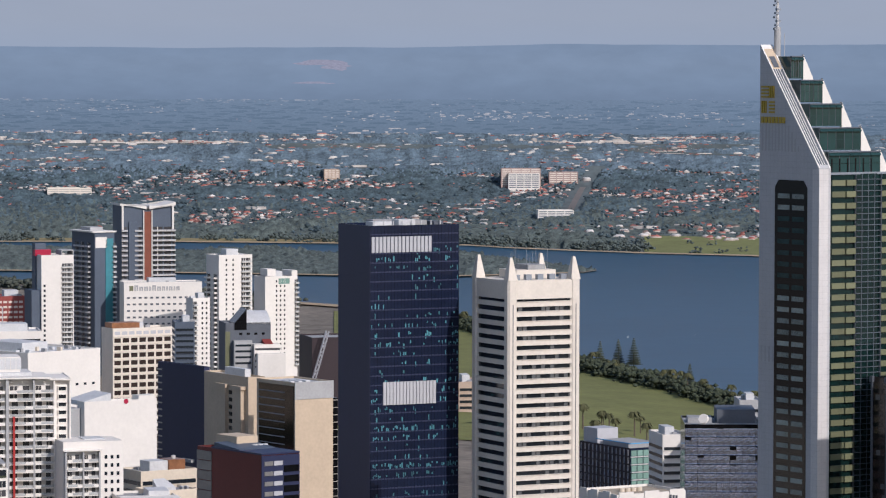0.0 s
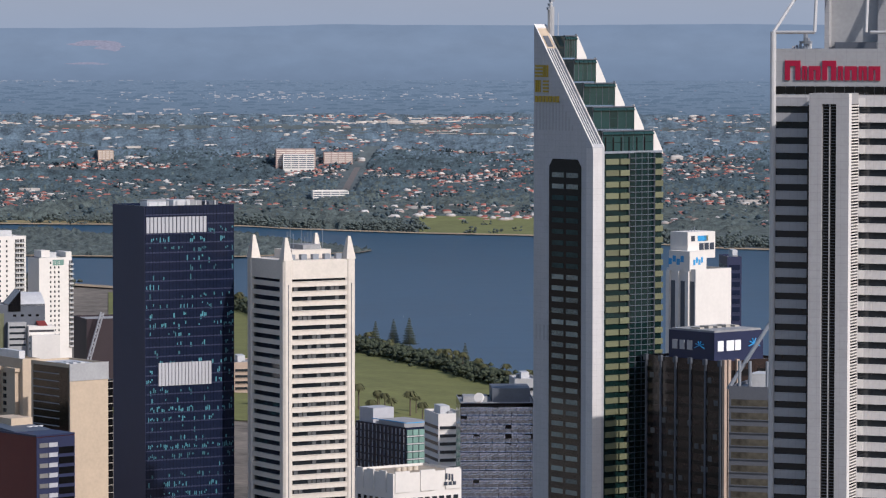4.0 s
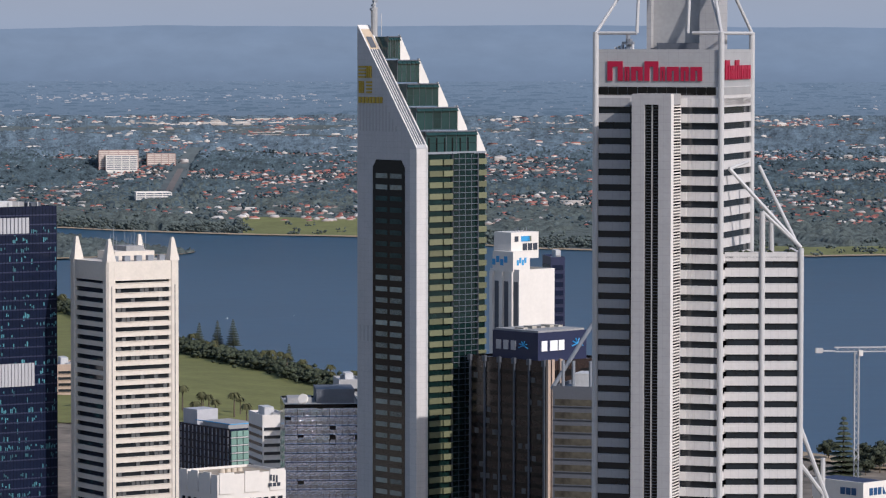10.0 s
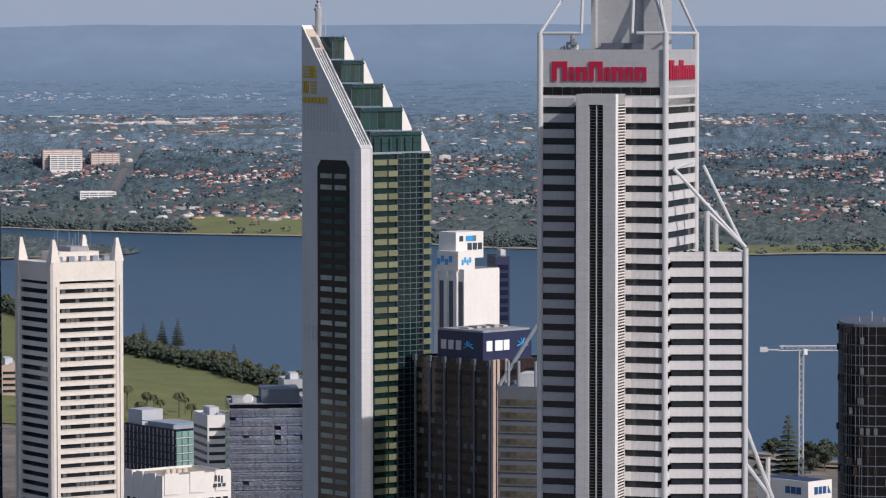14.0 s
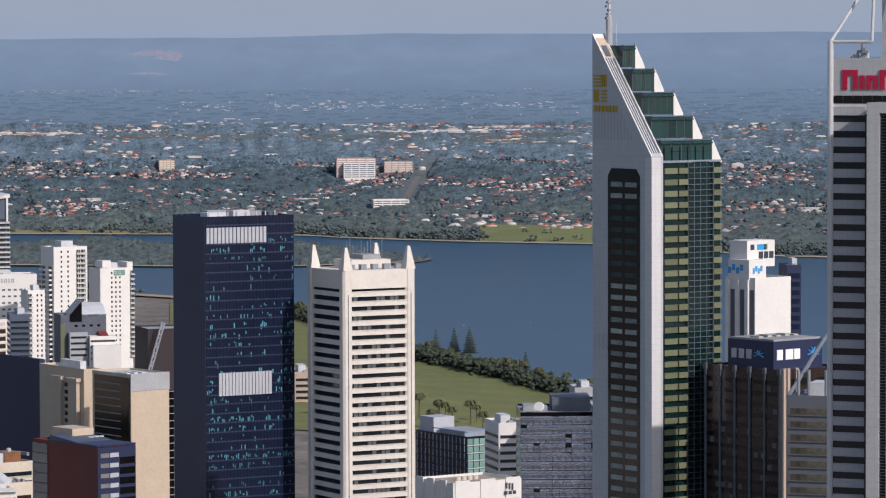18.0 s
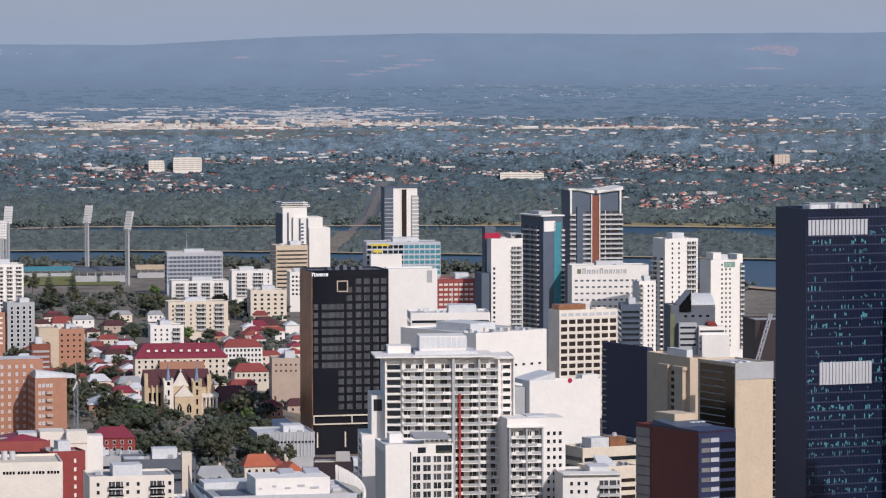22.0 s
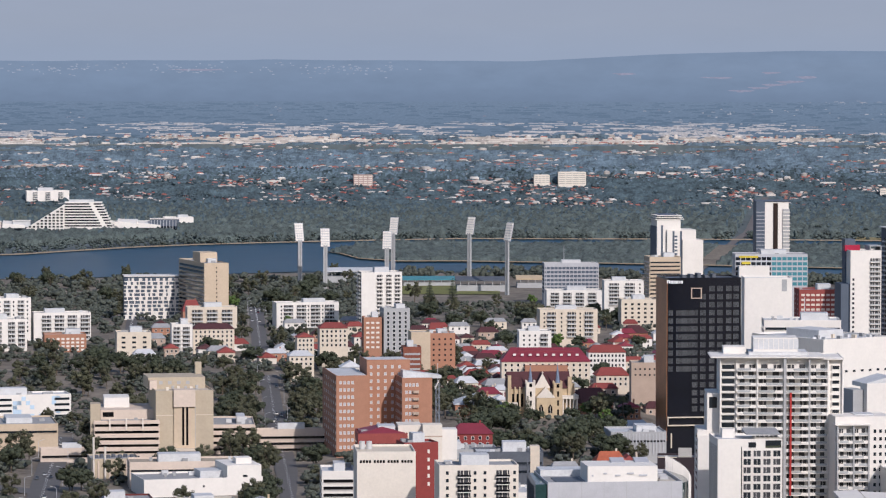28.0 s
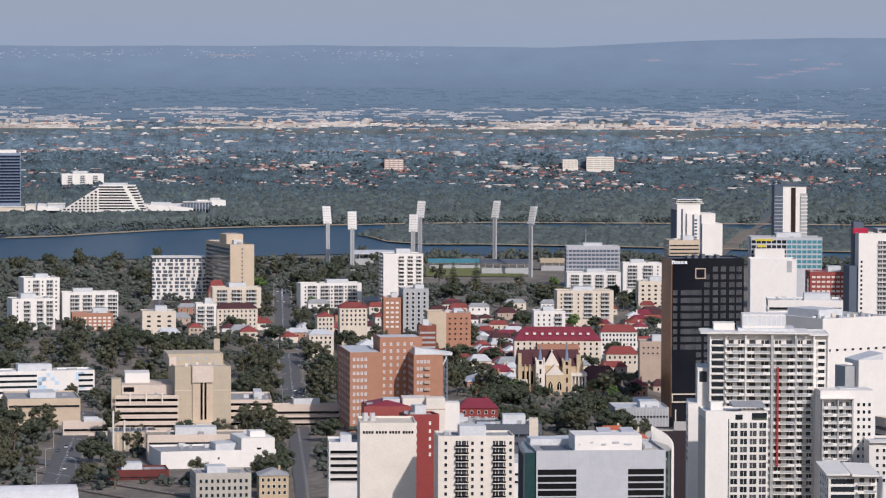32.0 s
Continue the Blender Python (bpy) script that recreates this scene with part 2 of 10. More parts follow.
HAZEGUM = mat("hazed_far_woods", (0.098, 0.138, 0.174), 0.95, vary=0.7, size=13)
SUBGROUND = mat("haze_tinted_suburb_ground", (0.085, 0.105, 0.112), 0.95, vary=0.35, size=60)
SAND = mat("pale_shore_sand", (0.34, 0.26, 0.17), 0.95, vary=0.2, size=20)
ASPHALT = mat("asphalt", (0.11, 0.105, 0.102), 0.9, vary=0.15, size=6)

GLASSM = mat("mirror_glass", (0.42, 0.43, 0.48), 0.05, metal=0.95, vary=0.5, size=20, bump=1.0, obj=0.1, bump_d=4.0)
TANROOF = mat("tan_roof_gravel", (0.34, 0.29, 0.22), 0.9, vary=0.2, size=4)
SEAGLASS = mat("sea_green_glass", (0.19, 0.31, 0.265), 0.25, vary=0.25, size=3, obj=0.4)
BUFFROOF = mat("buff_roof", (0.5, 0.44, 0.36), 0.85, vary=0.15, size=5)
SLATE = mat("slate_blue_cladding", (0.075, 0.095, 0.13), 0.6, vary=0.1, size=7)
RUST = mat("rust_red_panel", (0.2, 0.06, 0.035), 0.7, vary=0.2, size=4)
DRED = mat("dark_red_cladding", (0.11, 0.018, 0.015), 0.6, vary=0.12, size=6)
REDP = mat("bright_red_paint", (0.36, 0.03, 0.025), 0.6, vary=0.1, size=3)
YELLOW = mat("yellow_panel", (0.5, 0.4, 0.03), 0.6, vary=0.1)
OCHRE = mat("ochre_concrete", (0.43, 0.36, 0.265), 0.85, vary=0.1, size=7)
CREAMC = mat("cream_concrete", (0.56, 0.465, 0.385), 0.85, vary=0.1, size=8)
GREYSHADE = mat("dull_grey_glazed_panel", (0.17, 0.165, 0.16), 0.3, vary=0.3, size=3, obj=0.3)
INKGLASS = mat("ink_black_glass", (0.007, 0.008, 0.013), 0.12, vary=0.3, size=8, spec=0.5)
PLUM = mat("plum_brown_cladding", (0.028, 0.017, 0.021), 0.6, vary=0.15, size=5)
SANDSTONE = mat("yellow_sandstone", (0.49, 0.38, 0.245), 0.9, vary=0.18, size=2)
DARKTILE = mat("dark_brown_tiles", (0.075, 0.028, 0.03), 0.85, vary=0.25, size=2)
SPIRE = mat("blue_slate", (0.18, 0.22, 0.3), 0.5, vary=0.1, size=2)
PALEBLUE = mat("pale_blue_panel", (0.45, 0.58, 0.7), 0.6, vary=0.08)
IVORY = mat("ivory_render", (0.66, 0.6, 0.52), 0.85, vary=0.09, size=6)
GREYWARM = mat("warm_grey_render", (0.4, 0.37, 0.32), 0.85, vary=0.12, size=5)
STEPGLASS = mat("teal_step_glass", (0.016, 0.042, 0.042), 0.12, vary=0.6, size=3, spec=0.6, obj=0.9)
# granite darkened and blued to stand for the shade on this block
GRANITE = mat("shade_blue_granite", (0.105, 0.112, 0.13), 0.7, vary=0.12, size=4)
# uneven straw tone paints warm reflections onto the window bands
MIRRORBAND = mat("reflection_patch_glass", (0.075, 0.068, 0.052), 0.1, vary=0.95, size=12, spec=0.6)
SEADARK = mat("dark_sea_glass", (0.02, 0.05, 0.05), 0.08, vary=0.3, size=6)
WHITEROOF = PALEROOF

BALLAST = mat("rail_ballast", (0.15, 0.11, 0.085), 0.95, vary=0.3, size=2)
GRASSY = mat("foreshore_grass", (0.15, 0.16, 0.055), 0.95, vary=0.25, size=40)
DRYGRASS = mat("dry_grass", (0.22, 0.18, 0.085), 0.95, vary=0.25, size=30)
LEAFG = mat("palm_fronds", (0.085, 0.085, 0.035), 0.8, vary=0.4, size=1.5, island=0.5, obj=0.4)
LEAFO = mat("olive_scrub_leaves", (0.078, 0.088, 0.07), 0.9, vary=0.35, size=4, island=0.6, bump=1.0, bump_d=1.0)
LEAFH = mat("dark_hedge_leaves", (0.052, 0.064, 0.036), 0.9, vary=0.35, size=4, island=0.6, bump=1.0, bump_d=1.0)
SUBWALL = mat("suburb_walls", (0.37, 0.315, 0.27), 0.85, vary=0.35, size=30, island=0.8)
SUBRED = mat("suburb_red_tiles", (0.29, 0.105, 0.085), 0.85, vary=0.4, size=30, island=1.0)
SUBHALL = mat("pale_hall_walls", (0.4, 0.365, 0.33), 0.8, vary=0.5, size=60, island=0.5)
SHEDROOF = mat("pale_shed_roofs", (0.5, 0.46, 0.42), 0.7, vary=0.5, size=60, island=1.0)
SUBPALE = mat("suburb_pale_roofs", (0.5, 0.475, 0.45), 0.7, vary=0.4, size=30, island=1.0)
SUBBROWN = mat("suburb_brown_roofs", (0.2, 0.15, 0.13), 0.85, vary=0.45, size=30, island=1.0)

# ---- the lie of the land: flat by the river, a low ridge under the city, rising far off to the foot of the range
EYE = 225.0


def clampf(v, a, b):
    return a if v < a else b if v > b else v


def smooth(a, b, v):
    v = clampf((v - a) / (b - a), 0, 1)
    return v * v * (3 - 2 * v)


def near_range(R):
    return R if R < 3800 else 3800 + 940 * (1 - math.exp((3800 - R) / 940))


def true_range(r):
    return r if r < 3800 else 3800 - 940 * math.log(max(1 - (r - 3800) / 940, 1e-6))


def ground(x, y):
    r = math.hypot(x, y)
    az = math.degrees(math.atan2(x, y))
    left = 7 + 8 * smooth(2150, 2500, r)
    city = 21 - 7 * smooth(2150, 2700, r) - 9 * smooth(-8, -3, az) - 12 * smooth(-14.1, -12.9, az) * (1 - smooth(-9, -8, az)) * (1 - smooth(2000, 2300, r))
    hill = left + (city - left) * smooth(-18.5, -16.5, az)
    hill += (10 - hill) * smooth(25, 60, abs(az))
    ridge = 3 + (hill - 3) * (1 - smooth(2900, 3400, r)) * (1 - smooth(-3, 0, az) * smooth(1600, 2000, r)) * (1 - smooth(-10, -7, az) * smooth(2300, 2900, r))
    return ridge + (max(0.0, EYE * (1 - r / true_range(r))) if r > 3800 else 0.0)


def spot(az, R, up=0.0):
    """A place of the plan by bearing (degrees clockwise from +y) and range."""
    r = near_range(R)
    x, y = r * math.sin(radians(az)), r * math.cos(radians(az))
    return Vector((x, y, ground(x, y) + up))


def mesh(name, verts, faces, material, smooth_faces=False):
    me = bpy.data.meshes.new(name)
    me.from_pydata(verts, [], faces)
    me.update()
    for m in material if isinstance(material, (list, tuple)) else (material,):
        me.materials.append(m)
    if smooth_faces:
        me.polygons.foreach_set("use_smooth", [True] * len(me.polygons))
    return me


def polar_sheet(name, azs, near, far, rows, material, lift):
    verts, faces = [], []
    for i, a in enumerate(azs):
        n, f = near(a), far(a)
        for j in range(rows + 1):
            verts.append(spot(a, n + (f - n) * j / rows, lift))
    k = rows + 1
    for i in range(len(azs) - 1):
        for j in range(rows):
            p = i * k + j
            faces.append((p, p + k, p + k + 1, p + 1))
    return new(name, mesh(name, verts, faces, material))


def table(pts):
    return lambda a: float(np.interp(a, [p[0] for p in pts], [p[1] for p in pts]))


verts, faces = [], []
radii = [0, 120, 250, 500, 800, 1100] + list(range(1300, 3800, 100)) + list(range(3800, 4700, 20)) + [4700, 4715, 4725, 4732, 4736, 4738]
spokes = [-180 + 15 * i for i in range(10)] + [-30 + i for i in range(51)] + [30 + 15 * i for i in range(10)]
for a in spokes:
    for r in radii:
        x, y = r * math.sin(radians(a)), r * math.cos(radians(a))
        verts.append((x, y, ground(x, y)))
k = len(radii)
for i in range(len(spokes)):
    for j in range(k - 1):
        p, q = i * k + j, (i + 1) % len(spokes) * k + j
        faces.append((p, q, q + 1, p + 1))
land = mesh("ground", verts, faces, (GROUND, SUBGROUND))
# past 3850 m the ground takes the colour with haze in it
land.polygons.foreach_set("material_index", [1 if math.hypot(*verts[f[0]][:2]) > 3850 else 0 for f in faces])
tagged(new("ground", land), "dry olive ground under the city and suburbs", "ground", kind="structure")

NEAR_SHORE = table([(-30, 3720), (-24, 3760), (-21.5, 3790), (-19, 3880), (-15.4, 3880), (-13, 3830), (-9, 3700), (-7, 3480), (-5, 3350), (-4.1, 3200), (-2.5, 2800), (0.3, 2450), (4, 2250), (7, 2050), (8, 2010), (14, 1930)])
FAR_SHORE = table([(-30, 4120), (-24, 4200), (-23.2, 4235), (-22.4, 4307), (-21.5, 4383), (-20.6, 4436), (-19.3, 4491), (-18, 4536), (-16.5, 4584), (-12, 4580), (-8.2, 4560), (-6, 4523), (-4, 4480), (-3.3, 4415), (-2.6, 4377), (-1.3, 4315), (0.3, 4270), (1.5, 4150), (3, 4030), (7, 3910), (8, 3940), (14, 3930)])
azs = [-30 + 0.25 * i for i in range(177)]
tagged(polar_sheet("water", azs, NEAR_SHORE, FAR_SHORE, 60, WATER, 0.8), "calm blue river water with faint ripples", "river", kind="structure")
ISLE_N = table([(-18.6, 4260), (-18.4, 4226), (-18.1, 4116), (-17.5, 4059), (-16.6, 4062), (-14, 4017), (-10, 3940), (-6, 3861), (-4.1, 3850), (-2.9, 3891), (-2.3, 3922), (-2.1, 3960)])
ISLE_F = table([(-18.6, 4265), (-18.4, 4316), (-18, 4451), (-16, 4480), (-10, 4420), (-8, 4330), (-7, 4380), (-6.1, 4260), (-3.9, 4240), (-2.5, 4040), (-2.1, 3970)])
tagged(polar_sheet("island", [-18.6 + 0.1 * i for i in range(166)], ISLE_N, ISLE_F, 30, GROUND, 1.8), "low wooded river island with sandy edges", "island", kind="structure")

# far range and sky behind it
RIDGE = table([(-32, -0.05), (-23.7, -0.05), (-18.6, -0.03), (-15.6, -0.05), (-13.5, 0.06), (-11.4, 0.115), (-8, 0.095), (-4, 0.12), (-2.8, 0.165), (0.3, 0.15), (3.2, 0.175), (7, 0.14), (14, 0.12)])
verts, faces = [], []
azs = [-32 + 0.2 * i for i in range(251)]
for a in azs:
    ridge = RIDGE(a) + 0.012 * noise.noise(Vector((a * 0.9, 7, 0))) + 0.006 * noise.noise(Vector((a * 3.1, 2, 0)))
    for el, r in ((-0.75, 4744), (-0.66, 4745), (-0.2, 4749), (ridge, 4752)):
        verts.append((r * math.sin(radians(a)), r * math.cos(radians(a)), EYE + r * math.tan(radians(el))))
for i in range(len(azs) - 1):
    for j in range(3):
        p = i * 4 + j
        faces.append((p, p + 4, p + 5, p + 1))
pv, pf = [], []
for i, a in enumerate(azs):
    for el, r in ((-1.5, 4740.3), (-1.0, 4740.8), (-0.66, 4742)):
        pv.append((r * math.sin(radians(a)), r * math.cos(radians(a)), EYE + r * math.tan(radians(el))))
    if i:
        p = 3 * i
        pf += [(p - 3, p, p + 1, p - 2), (p - 2, p + 1, p + 2, p - 1)]
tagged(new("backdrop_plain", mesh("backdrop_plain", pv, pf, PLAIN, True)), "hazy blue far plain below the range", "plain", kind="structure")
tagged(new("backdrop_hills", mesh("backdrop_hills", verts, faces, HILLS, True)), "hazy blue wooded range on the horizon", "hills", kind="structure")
for az, el, wd, ht in ((-5.95, -0.17, 0.3, 0.08), (-6.2, -0.13, 0.5, 0.05), (-12.35, -0.5, 0.24, 0.025), (-12.1, -0.45, 0.22, 0.025), (-11.85, -0.4, 0.24, 0.03), (-11.6, -0.35, 0.26, 0.035), (-11.35, -0.28, 0.2, 0.03), (-12.7, -0.3, 0.3, 0.02), (-14.1, -0.24, 0.25, 0.02), (-11.9, -0.22, 0.18, 0.025), (-6.3, -0.42, 0.4, 0.02), (-20.6, -0.18, 0.5, 0.02)):
    pts = []
    for k in range(14):
        th = 2 * math.pi * k / 14
        rr = 0.7 + 0.6 * noise.noise(Vector((math.cos(th) * 1.5 + az, math.sin(th) * 1.5, az)))
        a2, e2 = az + wd * rr * math.cos(th), el + ht * rr * math.sin(th)
        pts.append((4741 * math.sin(radians(a2)), 4741 * math.cos(radians(a2)), EYE + 4741 * math.tan(radians(e2))))
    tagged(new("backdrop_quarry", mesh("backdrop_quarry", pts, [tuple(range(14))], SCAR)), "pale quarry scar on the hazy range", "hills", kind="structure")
rnd = random.Random(31)


def far_specks(name, items, reach, material, label, category, outline=((-1, -0.6), (-0.7, -1), (0.75, -1), (1, -0.5), (0.8, 0.9), (0.1, 1.2), (-0.8, 0.8))):
    """Specks of the far distance on the backdrop, as (bearing, rise, width, height) in degrees."""
    pts, faces = [], []
    for a, el, wd, ht in items:
        p = len(pts)
        for q, v in outline:
            a2, e2 = a + q * wd / 2, el + v * ht / 2
            pts.append((reach * math.sin(radians(a2)), reach * math.cos(radians(a2)), EYE + reach * math.tan(radians(e2))))
        faces.append(tuple(range(p, p + len(outline))))
    tagged(new(name, mesh(name, pts, faces, material)), label, category, kind="stuff")


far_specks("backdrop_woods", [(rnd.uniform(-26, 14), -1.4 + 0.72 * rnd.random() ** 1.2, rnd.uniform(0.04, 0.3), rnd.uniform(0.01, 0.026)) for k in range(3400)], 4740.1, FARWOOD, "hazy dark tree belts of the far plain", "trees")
roofs, bricks, SHED_OUTLINE = [], [], ((-1, -1), (1, -1), (1, 0.5), (0.55, 1), (-0.9, 0.8))
# villages on the slopes of the range
for k in range(230):
    roofs.append((rnd.choice((-24, -22.4, -20.6, -19, -18.3)) + rnd.gauss(0, 0.5), rnd.gauss(-0.17, 0.045), rnd.uniform(0.015, 0.05), rnd.uniform(0.008, 0.016)))
# streets and estates: bearing from, bearing to, rise, scatter, how many, widest roof, tallest roof
for a0, a1, el, sc, n, wd, ht in ((-11.2, -5.2, -0.675, 0.012, 90, 0.16, 0.014), (-5.2, 4, -0.66, 0.02, 34, 0.1, 0.012), (-5.8, -0.4, -0.9, 0.035, 170, 0.14, 0.022), (-0.4, 13, -0.98, 0.05, 60, 0.12, 0.018),
                                  (-11.5, -4.9, -1.17, 0.03, 110, 0.34, 0.03), (-25.5, -11.5, -1.0, 0.012, 200, 0.5, 0.018), (-25.5, -11.5, -1.07, 0.025, 330, 0.6, 0.026), (-25.5, -11.5, -1.15, 0.03, 330, 0.6, 0.03), (-13, -8, -0.8, 0.04, 70, 0.12, 0.016)):
    knots = [rnd.uniform(a0, a1) for k in range(max(4, n // 9))]
    for k in range(n):
        a = rnd.choice(knots) + rnd.gauss(0, 0.28)
        roofs.append((a, el + rnd.gauss(0, sc), 0.62 * wd * (0.1 + 0.9 * rnd.random() ** 2.4), ht * rnd.uniform(0.3, 0.8)))
for k in range(2600):
    a, el = rnd.uniform(-26, 14), -1.38 + 0.66 * rnd.random() ** 2.0
    if noise.noise(Vector((a * 1.1, el * 13, 3))) > 0.24:
        (bricks if rnd.random() < 0.34 else roofs).append((a, el, rnd.uniform(0.012, 0.05), rnd.uniform(0.006, 0.015)))
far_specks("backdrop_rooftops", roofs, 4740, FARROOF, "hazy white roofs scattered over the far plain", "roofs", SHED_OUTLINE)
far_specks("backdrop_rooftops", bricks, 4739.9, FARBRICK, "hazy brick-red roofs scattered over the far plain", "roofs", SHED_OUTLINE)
verts, faces = [], []
for a in azs:
    for el in (-0.6, 6):
        verts.append((4765 * math.sin(radians(a)), 4765 * math.cos(radians(a)), EYE + 4765 * math.tan(radians(el))))
for i in range(len(azs) - 1):
    faces.append((2 * i, 2 * i + 2, 2 * i + 3, 2 * i + 1))
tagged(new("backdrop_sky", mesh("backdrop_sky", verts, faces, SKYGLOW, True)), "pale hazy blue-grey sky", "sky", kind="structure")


def boxes(name, items, material):
    """One mesh of boxes given as (x0, x1, y0, y1, z0, z1)."""
    verts, faces = [], []
    for x0, x1, y0, y1, z0, z1 in items:
        p = len(verts)
        verts += [(x0, y0, z0), (x1, y0, z0), (x1, y1, z0), (x0, y1, z0), (x0, y0, z1), (x1, y0, z1), (x1, y1, z1), (x0, y1, z1)]
        faces += [(p + 3, p + 2, p + 1, p), (p + 4, p + 5, p + 6, p + 7), (p, p + 1, p + 5, p + 4), (p + 1, p + 2, p + 6, p + 5), (p + 2, p + 3, p + 7, p + 6), (p + 3, p, p + 4, p + 7)]
    return mesh(name, verts, faces, material)


def part(name, me, parent, label=""):
    ob = new(name, me)
    ob.parent = parent
    return tagged(ob, label)


def place(name, x, y, yaw, label, category, group=""):
    e = new(name)
    e.matrix_world = pose(x, y, ground(x, y), 0, 0, yaw)
    return tagged(e, label, category, group)



# ---- kit for buildings
CLEAR = []


def bx(name, parent, items, material, label=""):
    return part(name, boxes(name, items, material), parent, label)


CACHE = {}
FOOT = []


def window_mesh(w, h, frame_m, glass_m):
    key = (round(w, 2), round(h, 2), frame_m.name, glass_m.name)
    if key not in CACHE:
        a, b, f = w / 2, h / 2, 0.12
        o = [(-a - f, -0.14, -b - f), (a + f, -0.14, -b - f), (a + f, -0.14, b + f), (-a - f, -0.14, b + f)]
        i1 = [(-a, -0.14, -b), (a, -0.14, -b), (a, -0.14, b), (-a, -0.14, b)]
        i2 = [(x, -0.02, z) for x, y, z in i1]
        w0 = [(x, 0.02, z) for x, y, z in o]
        faces = []
        for k in range(4):
            n = (k + 1) % 4
            faces += [(k, n, 4 + n, 4 + k), (4 + k, 4 + n, 8 + n, 8 + k), (k, 12 + k, 12 + n, n)]
        faces.append((8, 9, 10, 11))
        me = mesh("window", o + i1 + i2 + w0, faces, (frame_m, glass_m))
        me.polygons[len(faces) - 1].material_index = 1
        CACHE[key] = me
    return CACHE[key]


def balcony_mesh(w, h, depth, slab_m, rail_m, glass_m):
    key = ("b", round(w, 2), round(h, 2), round(depth, 2), slab_m.name, rail_m.name)
    if key not in CACHE:
        its = [(-w / 2, w / 2, -depth, 0, -0.3, 0), (-w / 2, w / 2, -depth, -depth + 0.08, 0.12, 0.85), (-w / 2, -w / 2 + 0.08, -depth, 0, 0, 0.85), (w / 2 - 0.08, w / 2, -depth, 0, 0, 0.85),
               (-w * 0.48, -w * 0.06, -0.06, 0.02, 0.05, h * 0.82), (w * 0.0, w * 0.32, -0.06, 0.02, 0.05, h * 0.82), (w * 0.37, w * 0.48, -0.06, 0.02, h * 0.28, h * 0.82), (-w * 0.29, -w * 0.26, -0.12, 0, 0.05, h * 0.82)]
        me = boxes("balcony", its, (slab_m, rail_m, glass_m))
        for k in range(48):
            me.polygons[k].material_index = (0, 1, 1, 1, 2, 2, 2, 0)[k // 6]
        CACHE[key] = me
    return CACHE[key]


def loggia_mesh(w, h, depth, flip, wall_m):
    """A deep balcony: slab, solid upstand, glass balustrade under a rail, doors behind, a chair or a planter."""
    key = ("l", round(w, 2), round(h, 2), flip, wall_m.name)
    if key not in CACHE:
        m = -1 if flip else 1
        span = lambda p, q: (min(p * m, q * m) * w, max(p * m, q * m) * w)
        its = [(-w / 2, w / 2, -depth, 0, -0.34, 0), (*span(-0.5, -0.18), -depth, -depth + 0.14, 0, 0.95), (*span(-0.18, 0.5), -depth, -depth + 0.06, 0.95, 1.05), (*span(-0.16, 0.48), -depth + 0.04, -depth + 0.07, 0.12, 0.9),
               (*span(-0.44, -0.14), -0.07, 0.02, 0.05, h * 0.78), (*span(0.1, 0.36), -0.07, 0.02, 0.05, h * 0.82), (*span(0.18, 0.28), -depth * 0.6, -depth * 0.35, 0, 0.8), (*span(-0.28, -0.255), -0.12, 0, 0.05, h * 0.82), (*span(0.3, 0.36), -depth * 0.8, -depth * 0.6, 0, 0.55)]
        me = boxes("balcony", its, (wall_m, STEEL, SLATEGLASS, DOOR, GREYWARM))
        me.polygons.foreach_set("material_index", [k for k in (0, 0, 1, 2, 3, 3, 4, 0, 4) for _ in range(6)])
        CACHE[key] = me
    return CACHE[key]


def on_face(ob, face, w, d, u, z):
    """Sets ob on a face of a block w wide and d deep: f front, l left, r right; u along the face from its middle."""
    if face == "f":
        ob.matrix_basis = pose(u, -d / 2, z)
    elif face == "l":
        ob.matrix_basis = pose(-w / 2, -u, z, 0, 0, -90)
    else:
        ob.matrix_basis = pose(w / 2, u, z, 0, 0, 90)
    return ob


def joined(name, me, spots):
    """One mesh that repeats me at the given poses."""
    nv = len(me.vertices)
    co = [v.co.copy() for v in me.vertices]
    verts, faces, idx = [], [], []
    for i, m in enumerate(spots):
        verts += [m @ c for c in co]
        for p in me.polygons:
            faces.append(tuple(v + i * nv for v in p.vertices))
            idx.append(p.material_index)
    out = mesh(name, verts, faces, list(me.materials))
    out.polygons.foreach_set("material_index", idx)
    return out


def face_pose(face, w, d, u, z):
    if face == "f":
        return pose(u, -d / 2, z)
    if face == "l":
        return pose(-w / 2, -u, z, 0, 0, -90)
    return pose(w / 2, u, z, 0, 0, 90)


def is_far(e):
    return e.matrix_world.translation.xy.length > 1990


def windows(e, face, w, d, u0, u1, cols, z0, z1, rows, ww, wh, frame_m, glass_m, skip=0.0, name="window"):
    me = window_mesh(ww, wh, frame_m, glass_m)
    step = (z1 - z0) / rows
    us = [u0 + (u1 - u0) * (c + 0.5) / cols for c in range(cols)]
    if is_far(e):
        ob = part("window_grid", joined("window_grid", me, [face_pose(face, w, d, u, z0 + step * (r + 0.5)) for r in range(rows) for u in us]), e)
        tagged(ob, kind="stuff")
        return
    for r in range(rows):
        for u in us:
            part(name, me, e).matrix_basis = face_pose(face, w, d, u, z0 + step * (r + 0.5))


